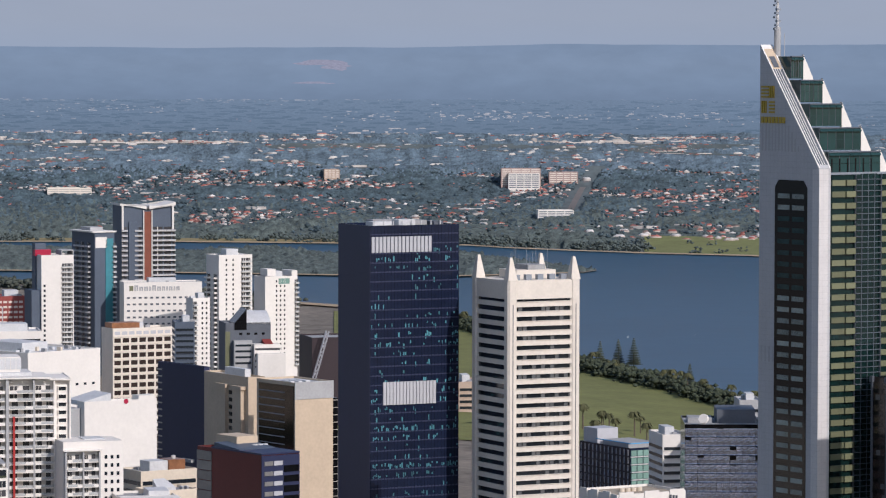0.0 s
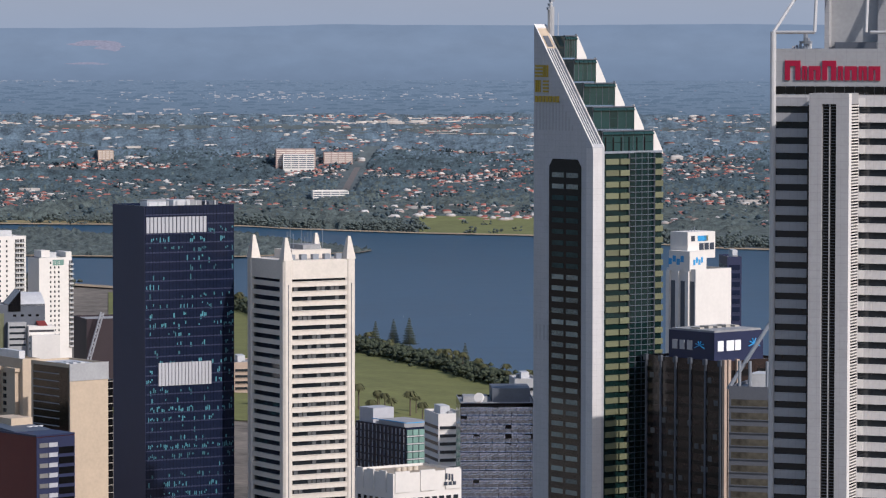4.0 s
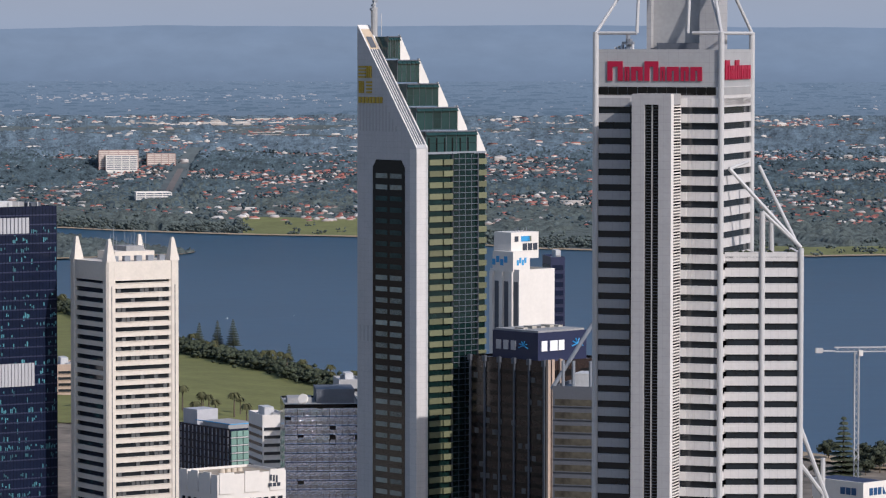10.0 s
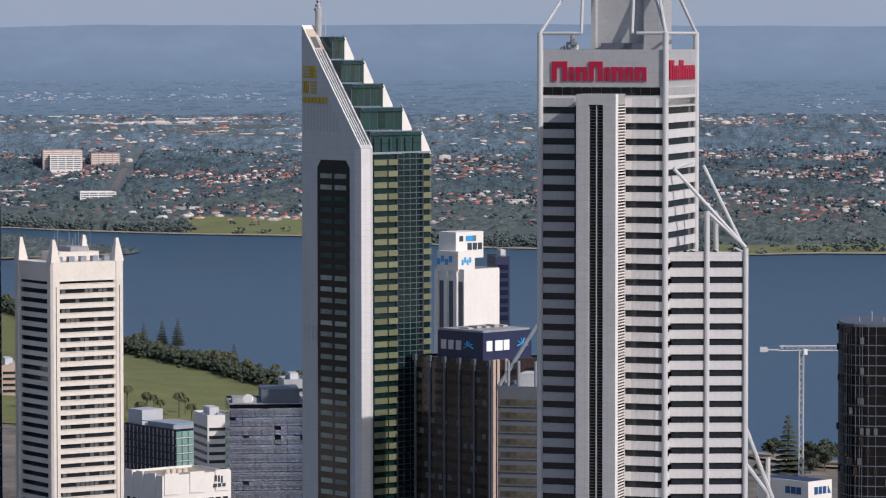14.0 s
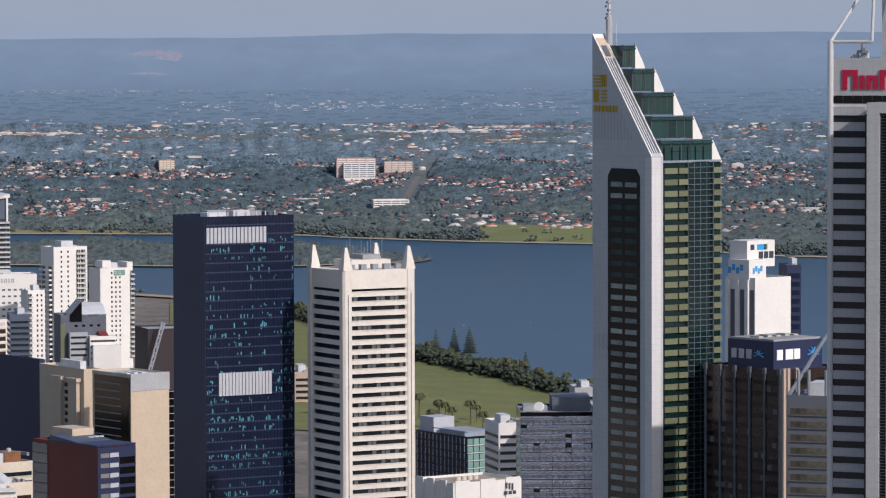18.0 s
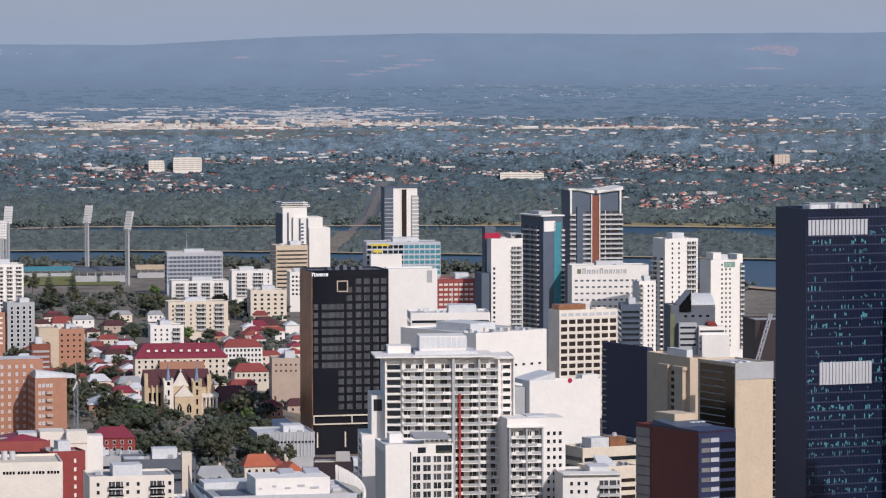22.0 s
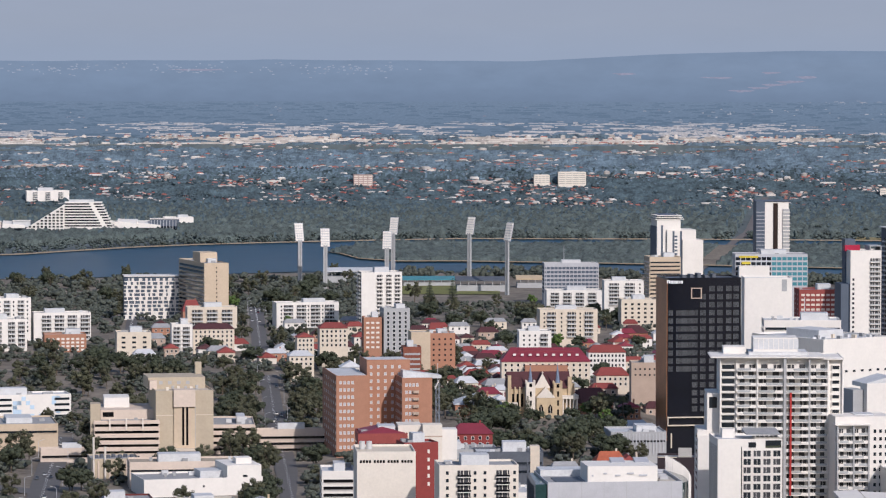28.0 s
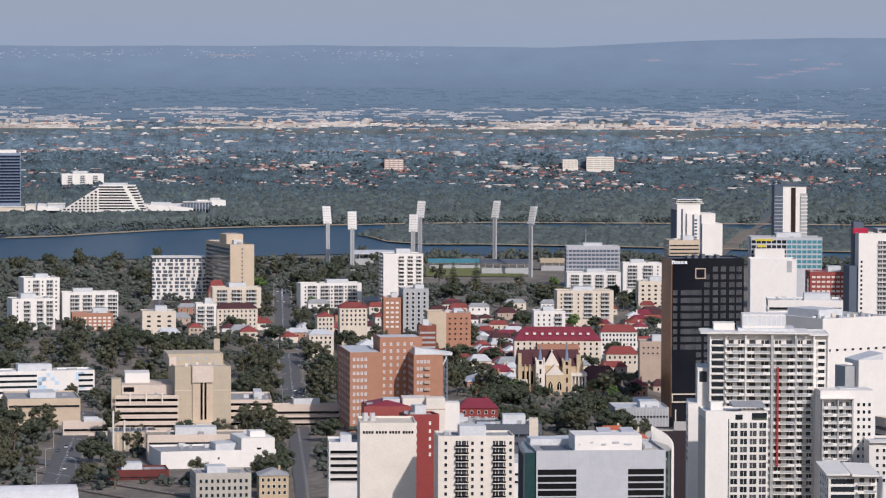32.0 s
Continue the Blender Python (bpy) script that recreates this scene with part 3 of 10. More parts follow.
def balconies(e, face, w, d, us, bw, z0, storey, floors, depth=1.6, rail_m=None, slab_m=None):
    me = balcony_mesh(bw, storey, depth, slab_m or WHITE, rail_m or RAILP, DOOR)
    if is_far(e) and e.matrix_world.translation.xy.length > 2350:
        ob = part("balcony_rest", joined("balcony_rest", me, [face_pose(face, w, d, u, z0 + r * storey) for r in range(floors) for u in us]), e)
        tagged(ob, kind="stuff")
        return
    for r in range(floors):
        for u in us:
            part("balcony", me, e).matrix_basis = face_pose(face, w, d, u, z0 + r * storey)


def shell(x, y, yaw, w, d, top, material, label, category="building", name="office_building", roof_m=None, group="", parapet=1.0):
    e = place(name, x, y, yaw, label, category, group)
    h = top - e.matrix_world.translation.z
    t = 0.35
    a, b = w / 2, d / 2
    ring = lambda q, z: [(-a + q, -b + q, z), (a - q, -b + q, z), (a - q, b - q, z), (-a + q, b - q, z)]
    faces = [(3, 2, 1, 0), (12, 13, 14, 15)]
    for k in range(4):
        n = (k + 1) % 4
        faces += [(k, n, 4 + n, 4 + k), (4 + k, 4 + n, 8 + n, 8 + k), (8 + k, 8 + n, 12 + n, 12 + k)]
    part("wall", mesh("wall", ring(0, -4) + ring(0, h) + ring(t, h) + ring(t, h - parapet), faces, material), e)
    FOOT.append((x, y, yaw, w, d))
    bx("roof", e, [(-a + t, a - t, -b + t, b - t, h - parapet, h - parapet + 0.12)], roof_m or GREYROOF)
    return e, h


def kid(e, name):
    """The first part of that name under a thing."""
    return next(c for c in e.children if c.name.split(".")[0] == name)


def plant(e, w, d, h, n=3, material=None, big=0.35):
    """Roof-top plant rooms, ducts and tanks."""
    rnd = random.Random(int(w * 97 + d * 13 + h))
    bw, bd, bh = w * big, d * 0.45, rnd.uniform(2.2, 3.6)
    cx = rnd.uniform(-0.15, 0.2) * w
    bx("plant_room", e, [(cx - bw / 2, cx + bw / 2, -bd / 2, bd / 2, h - 1, h + bh)], material or PALEROOF)
    deck = kid(e, "roof")
    for k in range(n):
        u, v, s = rnd.uniform(-0.42, 0.42) * w, rnd.uniform(-0.4, 0.4) * d, rnd.uniform(0.7, 1.8)
        bx("air_unit", deck, [(u - s, u + s, v - s * 0.7, v + s * 0.7, h - 1, h + rnd.uniform(0.2, 1.2))], PALEROOF if k % 2 else GREYROOF)


def cyl(name, parent, a, b, r, material, sides=10, r2=None, label=""):
    """A round bar from a to b."""
    a, b = Vector(a), Vector(b)
    q = (b - a).to_track_quat("Z", "Y")
    verts, faces = [], []
    for p, rr in ((a, r), (b, r if r2 is None else r2)):
        for k in range(sides):
            th = 2 * math.pi * k / sides
            verts.append(p + q @ Vector((rr * math.cos(th), rr * math.sin(th), 0)))
    for k in range(sides):
        n = (k + 1) % sides
        faces.append((k, n, sides + n, sides + k))
    faces += [tuple(range(sides - 1, -1, -1)), tuple(range(sides, 2 * sides))]
    return part(name, mesh(name, verts, faces, material, False), parent, label)


def prism(name, parent, poly, z0, z1, material, label=""):
    """An upright block over a plan outline (anticlockwise); z1 may be a list, a height for each corner."""
    n = len(poly)
    tops = z1 if isinstance(z1, (list, tuple)) else [z1] * n
    verts = [(x, y, z0) for x, y in poly] + [(x, y, t) for (x, y), t in zip(poly, tops)]
    faces = [(k, (k + 1) % n, n + (k + 1) % n, n + k) for k in range(n)] + [tuple(range(n - 1, -1, -1)), tuple(range(n, 2 * n))]
    return part(name, mesh(name, verts, faces, material), parent, label)


def sign_bars(e, face, w, d, u, z, widths, height, gap, material, caps=(0,), out=0.25, low=0.68, name="sign"):
    """A sign as a row of plain shapes, one to a letter."""
    total = sum(widths) + gap * (len(widths) - 1)
    p = -total / 2
    for k, ww in enumerate(widths):
        hh = height if k in caps else height * low
        st = min(0.26 * height, ww * 0.4)
        z0, z1 = -height / 2, -height / 2 + hh
        its = [(p, p + st, -out, 0.02, z0, z1)]
        if ww > st * 1.6:
            its += [(p + st - 0.01, p + ww, -out, 0.02, z0 + hh * 0.72, z1), (p + ww - st, p + ww, -out, 0.02, z0, z0 + hh * 0.72 + 0.01)]
        on_face(bx("sign_letter", e, its, material), face, w, d, u, z)
        p += ww + gap


def hip_roof(name, parent, w, d, z, rise, over, material, ridge=0.5):
    a, b = w / 2 + over, d / 2 + over
    if w >= d:
        r = [(-(a - b * ridge * 2 * 0.5) if a > b * ridge else 0, 0, z + rise), ((a - b * ridge * 2 * 0.5) if a > b * ridge else 0, 0, z + rise)]
        faces = [(0, 1, 5, 4), (1, 2, 5), (2, 3, 4, 5), (3, 0, 4), (3, 2, 1, 0)]
    else:
        r = [(0, -(b - a * ridge), z + rise), (0, b - a * ridge, z + rise)]
        faces = [(0, 1, 4), (1, 2, 5, 4), (2, 3, 5), (3, 0, 4, 5), (3, 2, 1, 0)]
    verts = [(-a, -b, z), (a, -b, z), (a, b, z), (-a, b, z)] + r
    return part(name, mesh(name, verts, faces, material), parent)


def blob(name, parent, c, s, material, seed):
    """A small leafy clump."""
    bm = bmesh.new()
    bmesh.ops.create_icosphere(bm, subdivisions=1, radius=s)
    for v in bm.verts:
        v.co *= 0.75 + 0.5 * noise.noise(v.co * 1.7 + Vector((seed * 3.1, 0, 0)))
        v.co += Vector(c)
    me = bpy.data.meshes.new(name)
    bm.to_mesh(me)
    bm.free()
    me.materials.append(material)
    return part(name, me, parent)


# ---- the tall tower with the crimson sign
def sign_tower():
    x, y, yaw, w, d, top = 83.7, 960.6, -21.0, 32.0, 28.9, 221.6
    e = place("skyscraper", x, y, yaw, "tall pale granite skyscraper with dark window bands and crimson sign", "skyscraper")
    h = top - e.matrix_world.translation.z
    a, b = w / 2, d / 2
    bx("core", e, [(-a + 0.6, a - 0.6, -b + 0.6, b - 0.6, -4, h - 1)], GLASS, "dark glass core of the shaft")
    px = lambda p: -a + (p - 1055) / 222 * w
    storey = 27.7 / 6850 * 946
    bands = int(h / storey)
    # left bands in the darkened granite: their shade is in the colour
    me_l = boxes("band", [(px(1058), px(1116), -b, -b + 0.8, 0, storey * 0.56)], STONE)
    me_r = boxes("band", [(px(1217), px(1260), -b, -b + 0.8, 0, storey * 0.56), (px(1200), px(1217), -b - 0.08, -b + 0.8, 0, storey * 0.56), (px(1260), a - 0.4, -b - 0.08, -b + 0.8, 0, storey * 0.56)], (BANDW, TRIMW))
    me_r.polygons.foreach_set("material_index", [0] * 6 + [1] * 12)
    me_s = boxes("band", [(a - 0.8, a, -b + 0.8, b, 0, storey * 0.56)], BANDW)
    z_first = h - (196 - 88) / 6850 * 946 + storey * 0.22
    for k in range(bands):
        z = z_first - k * storey
        if z < 0:
            break
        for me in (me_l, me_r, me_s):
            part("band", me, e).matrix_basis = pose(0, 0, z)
    zc = h - (154 - 88) / 6850 * 946
    crown = bx("crown_wall", e, [(-a + 0.1, a - 0.1, -b, b, zc, h)], CROWN, "grey granite sign band round the top")
    n = 12
    for k in range(n):
        u = px(1060) + (px(1268) - px(1060)) * (k + 0.5) / n
        bx("crown_window", e, [(u - w / n * 0.45, u + w / n * 0.45, -b - 0.08, -b + 0.1, zc - 2.0, zc - 0.1)], BLACK)
    slat = boxes("crown_louvre", [(a, a + 0.15, -0.28, 0.28, zc - 2.0, zc - 0.1)], GREY)
    for k in range(24):
        part("crown_louvre", slat, crown).matrix_basis = pose(0, -b + 2.4 + (d - 3.6) * (k + 0.5) / 24, 0)
    bx("crown_base", e, [(-a, a, -b + 0.05, b, zc - 4.6, zc)], BANDW)
    # projecting shaft with louvres
    zt = h - (166 - 88) / 6850 * 946
    out, sh = 8.6, 2.47
    # shaft front darkened too, its shade put into the granite colour
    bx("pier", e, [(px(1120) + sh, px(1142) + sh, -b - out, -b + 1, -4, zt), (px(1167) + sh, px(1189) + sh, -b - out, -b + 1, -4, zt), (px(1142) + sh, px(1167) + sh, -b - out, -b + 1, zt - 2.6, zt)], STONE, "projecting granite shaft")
    rec = bx("recess", e, [(px(1142) + sh, px(1167) + sh, -b - out + 1.0, -b, -4, zt - 2.6)], BLACK)
    bx("recess_mullion", rec, [(px(1154.2) + sh, px(1155.4) + sh, -b - out + 0.3, -b - out + 1.0, -4, zt - 2.6)], GREY)
    blade = boxes("louvre_blade", [(px(1142) + sh, px(1167) + sh, -b - out + 0.55, -b - out + 1.0, 0, 0.1)], DGREY)
    z = zt - 3.2
    for k in range(160):
        part("louvre_blade", blade, rec).matrix_basis = pose(0, 0, z - k * 0.75)
    xs = px(1189) + sh
    srec = bx("side_recess", e, [(xs - 0.1, xs + 0.03, -b - out + 2.3, -b - 0.5, -4, zt - 2.6)], BLACK)
    side = boxes("side_louvre", [(xs, xs + 0.16, -b - out + 2.4, -b - 0.6, 0, 0.3)], WHITE)
    for k in range(165):
        part("side_louvre", side, srec).matrix_basis = pose(0, 0, z - k * 0.74)
    # sun-facing strip of the shaft: sunlight painted as brighter granite
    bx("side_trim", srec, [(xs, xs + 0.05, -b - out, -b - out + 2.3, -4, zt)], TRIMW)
    for cx, cy in ((-a, -b), (a, -b), (a, b)):
        cyl("column", e, (cx, cy, -4), (cx, cy, h + 4.2), 0.75, STEEL, 12, label="round white corner column")
    # sign of plain bars
    sign_bars(e, "f", w, d, px(1160), h - 5.3, (3.9, 1.2, 2.9, 3.5, 1.2, 3.0, 2.0, 2.9), 4.8, 0.5, SIGNRED, (0, 3), 0.35, 0.72)
    sign_bars(e, "r", w, d, 0.5, h - 5.0, (3.6, 1.2, 2.9, 3.3, 1.1, 2.9, 2.0, 2.9), 4.8, 0.5, SIGNRED, (0, 3), 0.35, 0.72)
    # roof frame and mast house
    zr = h + 4.0
    cx0, cx1 = px(1128), px(1226)
    bx("mast_house", e, [(px(1134), px(1226), -4, 8, h - 1, h + 30)], GREY, "grey concrete mast house on the roof")
    bx("mast_pier", e, [(px(1222), px(1256), -6, 2, h - 1, h + 30)], STONE)
    bx("mast_pier", e, [(px(1128), px(1136), -6, 2, h - 1, h + 30)], STONE)
    bx("plant_screen", e, [(px(1148), px(1222), -7, -4.2, h - 1, h + 1.6)], DGREY)
    for p, q in (((-a, -b, zr), (cx0, -b, zr)), ((cx1, -b, zr), (a, -b, zr)), ((a, -b, zr), (a, b, zr)), ((-a, -b, zr), (px(1130), -2, zr + 22)), ((a, -b, zr), (px(1226), -2, zr + 22)),
                 ((a, b, zr), (px(1226), 2, zr + 22)), ((cx0, -b, zr), (cx0, -b + 3, zr + 22)), ((px(1218), -b, zr), (px(1218), -b + 3, zr + 22)), ((a, -b, zr), (px(1235), -5, zr + 12))):
        cyl("roof_strut", e, p, q, 0.42, STEEL, 8, label="white tubular steel strut")
    bx("crane_cradle", e, [(px(1105), px(1112), -b + 2, -b + 4, h - 1, h + 2.6), (px(1098), px(1118), -b + 1.5, -b + 3, h + 1.2, h + 1.9), (px(1102), px(1106), -b + 3, -b + 5, h + 1, h + 3.6)], DSTEEL)
    for k in range(6):
        bx("roof_unit", e, [(px(1080 + 6 * k), px(1083 + 6 * k), -b + 4, -b + 5, h - 1, h + 0.6 + 0.3 * (k % 3))], PALEROOF)
    # lower wing, turned to the street grid
    wx, wy, wyaw, ww, wd, wtop = 104.5, 956.1, -1.0, 18.7, 22.0, 171.9
    f = place("tower_wing", wx, wy, wyaw, "lower granite wing with window bands beside the skyscraper", "skyscraper")
    hh = wtop - f.matrix_world.translation.z
    wa, wb = ww / 2, wd / 2
    bx("core", f, [(-wa + 0.5, wa - 0.5, -wb + 0.5, wb, -4, hh - 1.4)], GLASS)
    me = boxes("band", [(-wa, -0.4, -wb, -wb + 0.8, 0, storey * 0.57), (wa - 0.8, wa, -wb + 0.8, wb, 0, storey * 0.57)], BANDW)
    me2 = boxes("band", [(0.4, wa, -wb, -wb + 0.8, 0, storey * 0.57)], BANDW)
    k = 0
    while hh - storey * 0.57 - k * storey > 0:
        for m2 in (me, me2):
            part("band", m2, f).matrix_basis = pose(0, 0, hh - storey * 0.57 - k * storey)
        k += 1
    for cx in (-0.2, wa):
        cyl("column", f, (cx, -wb, -4), (cx, -wb, hh + (10 if cx < 1 else 1)), 0.7, STEEL, 12)
    cyl("column", f, (2.6, -wb + 6, hh - 1), (2.6, -wb + 6, hh + 10), 0.7, STEEL, 12)
    for p, q in (((-wa + 1, -wb, hh + 20.5), (wa, -wb, hh + 1.2)), ((-wa + 9, -wb + 8, hh + 21), (wa - 0.5, -wb + 1, hh + 1.2)), ((-0.2, -wb, hh + 10), (wa, -wb, hh + 1.2)), ((-wa + 1, -wb, hh + 20.5), (-wa + 6, -wb + 6, hh + 22))):
        cyl("stay_strut", f, p, q, 0.45, STEEL, 8, label="slanting white steel strut")
    for p, q in (((wa, -wb, hh - 43), (wa + 9, -wb + 4, hh - 66)), ((wa, -wb, hh - 52), (wa + 6, -wb + 3, hh - 60)), ((wa + 6, -wb + 3, -4), (wa + 6, -wb + 3, hh - 51))):
        cyl("stay_strut", f, p, q, 0.6, STEEL, 8)
    bx("terrace_deck", f, [(-wa, wa, -wb, wb, hh - 1.4, hh - 1.0)], GREYROOF)
    rnd = random.Random(5)
    for k in range(16):
        u, v, s = rnd.uniform(-wa + 1, wa - 1), rnd.uniform(-wb + 1, -wb + 6), rnd.uniform(0.6, 1.4)
        blob("shrub", f, (u, v, hh - 0.6), s, LEAFD, k)


sign_tower()


# ---- the tower with the raked fin
def raked_tower():
    x, y, yaw, w, d, el = 27.7, 1271.0, 38.0, 29.9, 30.6, 188.8
    e = place("skyscraper", x, y, yaw, "raked white and green glass skyscraper with stepped sloping top", "skyscraper")
    g = e.matrix_world.translation.z
    h = el - g
    a, b = w / 2, d / 2
    tip = h + 39.5
    fin = 5.0
    # fin: a raked stone wall along the left side
    zc = lambda yy: h + (tip - h) * (yy + b) / d
    verts, faces = [], []
    wall = prism("fin", e, [(-a, -b), (-a + fin, -b), (-a + fin, b), (-a, b)], -4, [h, h, tip, tip], FINSTONE, "raked white granite fin wall")
    slope = lambda name, u0, u1, v0, v1, lift, m: prism(name, wall, [(u0, v0), (u1, v0), (u1, v1), (u0, v1)], h - 1, [zc(v0) + lift, zc(v0) + lift, zc(v1) + lift, zc(v1) + lift], m)
    slope("fin_bed", -a + 0.5, -a + fin - 0.6, -b + 0.8, b - 6, 0.02, DGREY)
    slope("fin_opening", -a + 0.5, -a + fin - 0.6, b - 6, b - 0.9, 0.02, TAN)
    slope("fin_hatch", -a + 1.3, -a + fin - 1.5, b - 5.6, b - 3, 0.3, DGREY)
    for u in (-a, -a + fin - 0.6):
        slope("fin_rail", u + 0.02, u + 0.5, -b + 0.02, b - 0.02, 0.3, TRIMW)
    for k in range(3):
        slope("fin_rib", -a + 1.25 + 0.95 * k, -a + 1.5 + 0.95 * k, -b + 0.8, b - 6, 0.1, TRIMW)
    slope("fin_rail", -a + 0.5, -a + fin - 0.6, b - 0.9, b - 0.04, 0.28, TRIMW)
    # sunlit end of the fin, its brightness put in as paler granite
    bx("corner_pier", e, [(-a - 0.25, -a + 3.6, -b - 0.6, -b + 2.8, -4, h - 0.4)], BANDW, "front end of the fin in paler granite for sunlight")
    # dark window strip on the fin
    y0, y1 = -b + d * 0.185, -b + d * 0.73
    zt = h - 4.2
    prof = [(y0, -4), (y1, -4), (y1, zt - 2.4), (y1 - 1.9, zt), (y0 + 1.9, zt), (y0, zt - 2.4)]
    verts = [(-a - 0.12, v, z) for v, z in prof] + [(-a + 0.1, v, z) for v, z in prof]
    strip = part("strip_frame", mesh("strip_frame", verts, [(5, 4, 3, 2, 1, 0)] + [(k, (k + 1) % 6, 6 + (k + 1) % 6, 6 + k) for k in range(6)], BLACK), e, "tall dark window strip in the fin")
    storey = 20.2 / 6850 * 1255
    k = 0
    p1 = boxes("pane", [(-a - 0.2, -a, y0 + 1.6, (y0 + y1) / 2 - 0.7, 0, storey * 0.42)], STRIPGLASS)
    p2 = boxes("pane", [(-a - 0.2, -a, (y0 + y1) / 2 + 0.7, y1 - 1.6, 0, storey * 0.42)], STRIPGLASS)
    q1, q2 = p1.copy(), p2.copy()
    for me in (q1, q2):
        me.materials[0] = SEADARK
    while zt - 6 - k * storey > 0:
        # paler panes in these rows stand for bright reflections, the rest stay dark
        for me in (p1, p2) if k > 8 or k in (0, 1) else (q1, q2):
            part("pane", me, strip).matrix_basis = pose(0, 0, zt - 6 - k * storey)
        k += 1
    groove = boxes("groove", [(-a - 0.05, -a + 0.2, -0.35, 0.35, 0, 1)], GREY)
    for k in range(12):
        yy = b - 1.5 - k * 1.7
        zz = h + 5
        ob = part("groove", groove, wall)
        ob.matrix_basis = pose(0, yy, zz) @ Matrix.Diagonal((1, 1, max(1.5, min(10.5, zc(yy) - 6.5 - zz)), 1))
    for k in range(4):
        bx("vent_slot", wall, [(-a - 0.06, -a + 0.2, b - 2 - k * 2.0, b - 1.2 - k * 2.0, h - 64, h - 59)], GREY)
    # gold emblem of plain bars
    for k in range(4):
        bx("emblem_bar", wall, [(-a - 0.3, -a, b - 4.6, b - 0.9, h + 25.6 + 1.1 * k - 3.2, h + 26.2 + 1.1 * k - 3.2)], SIGNGOLD)
        bx("emblem_bar", wall, [(-a - 0.3, -a, b - 7.8, b - 5.0, h + 20.6 + 1.1 * k - 3.2, h + 21.2 + 1.1 * k - 3.2)], SIGNGOLD)
    for k in range(3):
        bx("emblem_bar", wall, [(-a - 0.3, -a, b - 5.6 - 1.0 * k, b - 5.0 - 1.0 * k, h + 22.4, h + 26.3)], SIGNGOLD)
        bx("emblem_bar", wall, [(-a - 0.3, -a, b - 1.6 - 1.0 * k, b - 1.0 - 1.0 * k, h + 17.4, h + 21.4)], SIGNGOLD)
    for k in range(7):
        bx("emblem_letter", wall, [(-a - 0.3, -a, b - 2.2 - 1.85 * k, b - 0.9 - 1.85 * k, h + 14.2, h + 16.2)], SIGNGOLD)
    # glass body
    hb = h - 2.0
    bx("glass_body", e, [(-a + fin, a - 0.4, -b + 0.4, b - 0.5, -4, hb)], GREENG, "dark green curtain wall")
    bx("glass_body", e, [(-a + 2.4, -a + fin, -b + 0.4, -b + 4, -4, hb)], GREENG)
    px = lambda p: -a + (p - 737) / 125 * w
    lay = [(px(761), px(784)), (px(784) + 0.1, px(801)), (px(848), px(862) + 0.1)]
    sp = [boxes("spandrel", [(u0, u1 - 0.1, -b - (0.5 if i == 1 else 0.0), -b + 0.6, 0, storey * 0.5)], LIME) for i, (u0, u1) in enumerate(lay)]
    mid = boxes("transom", [(px(803), px(846), -b - 0.25, -b + 0.5, 0, 0.22), (px(803), px(846), -b - 0.25, -b + 0.5, storey * 0.5, storey * 0.5 + 0.22)], DGREY)
    k = 0
    while hb - 2 - storey * (k + 1) > 0:
        z = hb - 1.5 - storey * (k + 0.62)
        for i, me in enumerate(sp):
            part("spandrel", me, e).matrix_basis = pose(0, 0, z)
        part("transom", mid, e).matrix_basis = pose(0, 0, z)
        k += 1
    for u in (801, 812, 823, 834, 846):
        bx("mullion", e, [(px(u) - 0.1, px(u) + 0.1, -b - 0.3, -b + 0.5, -4, hb)], DGREY)
    # chamfered glass bay stands proud at the middle
    prism("glass_bay", e, [(px(803), -b + 0.4), (px(813), -b - 0.2), (px(836), -b - 0.2), (px(846), -b + 0.4)], -4, hb, GREENG)
    # stepped top
    n, rise = 5, (tip - h - 1) / 5
    for k in range(n):
        z0 = hb + k * rise
        xr, yf = a - 3.4 - k * 4.1, -b + 1.2 + k * (d - 6) / n
        step = bx("top_step", e, [(-a + fin, xr, yf, b - 0.5, z0 - 0.1, z0 + rise - 0.6)], STEPGLASS, "green glazed step of the raked top")
        bx("step_roof", step, [(-a + fin, xr + 0.3, yf - 0.35, yf + 0.6, z0 + rise - 0.8, z0 + rise - 0.45)], DGREY)
        for c in range(5):
            u = -a + fin + (xr + a - fin) * c / 5
            bx("step_mullion", step, [(u, u + 0.12, yf - 0.12, yf, z0, z0 + rise - 0.9)], DGREY)
            bx("step_pane", step, [(u + 0.15, u + (xr + a - fin) / 5 - 0.05, yf - 0.08, yf + 0.05, z0 + 0.4, z0 + rise * 0.42), (u + 0.15, u + (xr + a - fin) / 5 - 0.05, yf - 0.08, yf + 0.05, z0 + rise * 0.45, z0 + rise * 0.74)], STEPGLASS)
            prism("roof_pane", step, [(u + 0.1, yf - 0.75), (u + (xr + a - fin) / 5 - 0.1, yf - 0.75), (u + (xr + a - fin) / 5 - 0.1, yf + 0.3), (u + 0.1, yf + 0.3)], z0 + rise * 0.76, [z0 + rise * 0.8, z0 + rise * 0.8, z0 + rise - 0.5, z0 + rise - 0.5], SEADARK)
        prism("gable_panel", e, [(xr, yf - 0.2), (xr + 4.1, yf - 0.2), (xr + 4.1, yf + 0.8), (xr, yf + 0.8)], z0 - 0.5, [z0 + rise, z0 + 0.1, z0 + 0.1, z0 + rise], WHITE, "white triangular gable panel")
    bx("roof_edge", e, [(-a + fin, a - 0.4, -b, -b + 2.5, hb - 0.2, hb + 0.5)], DSTEEL)
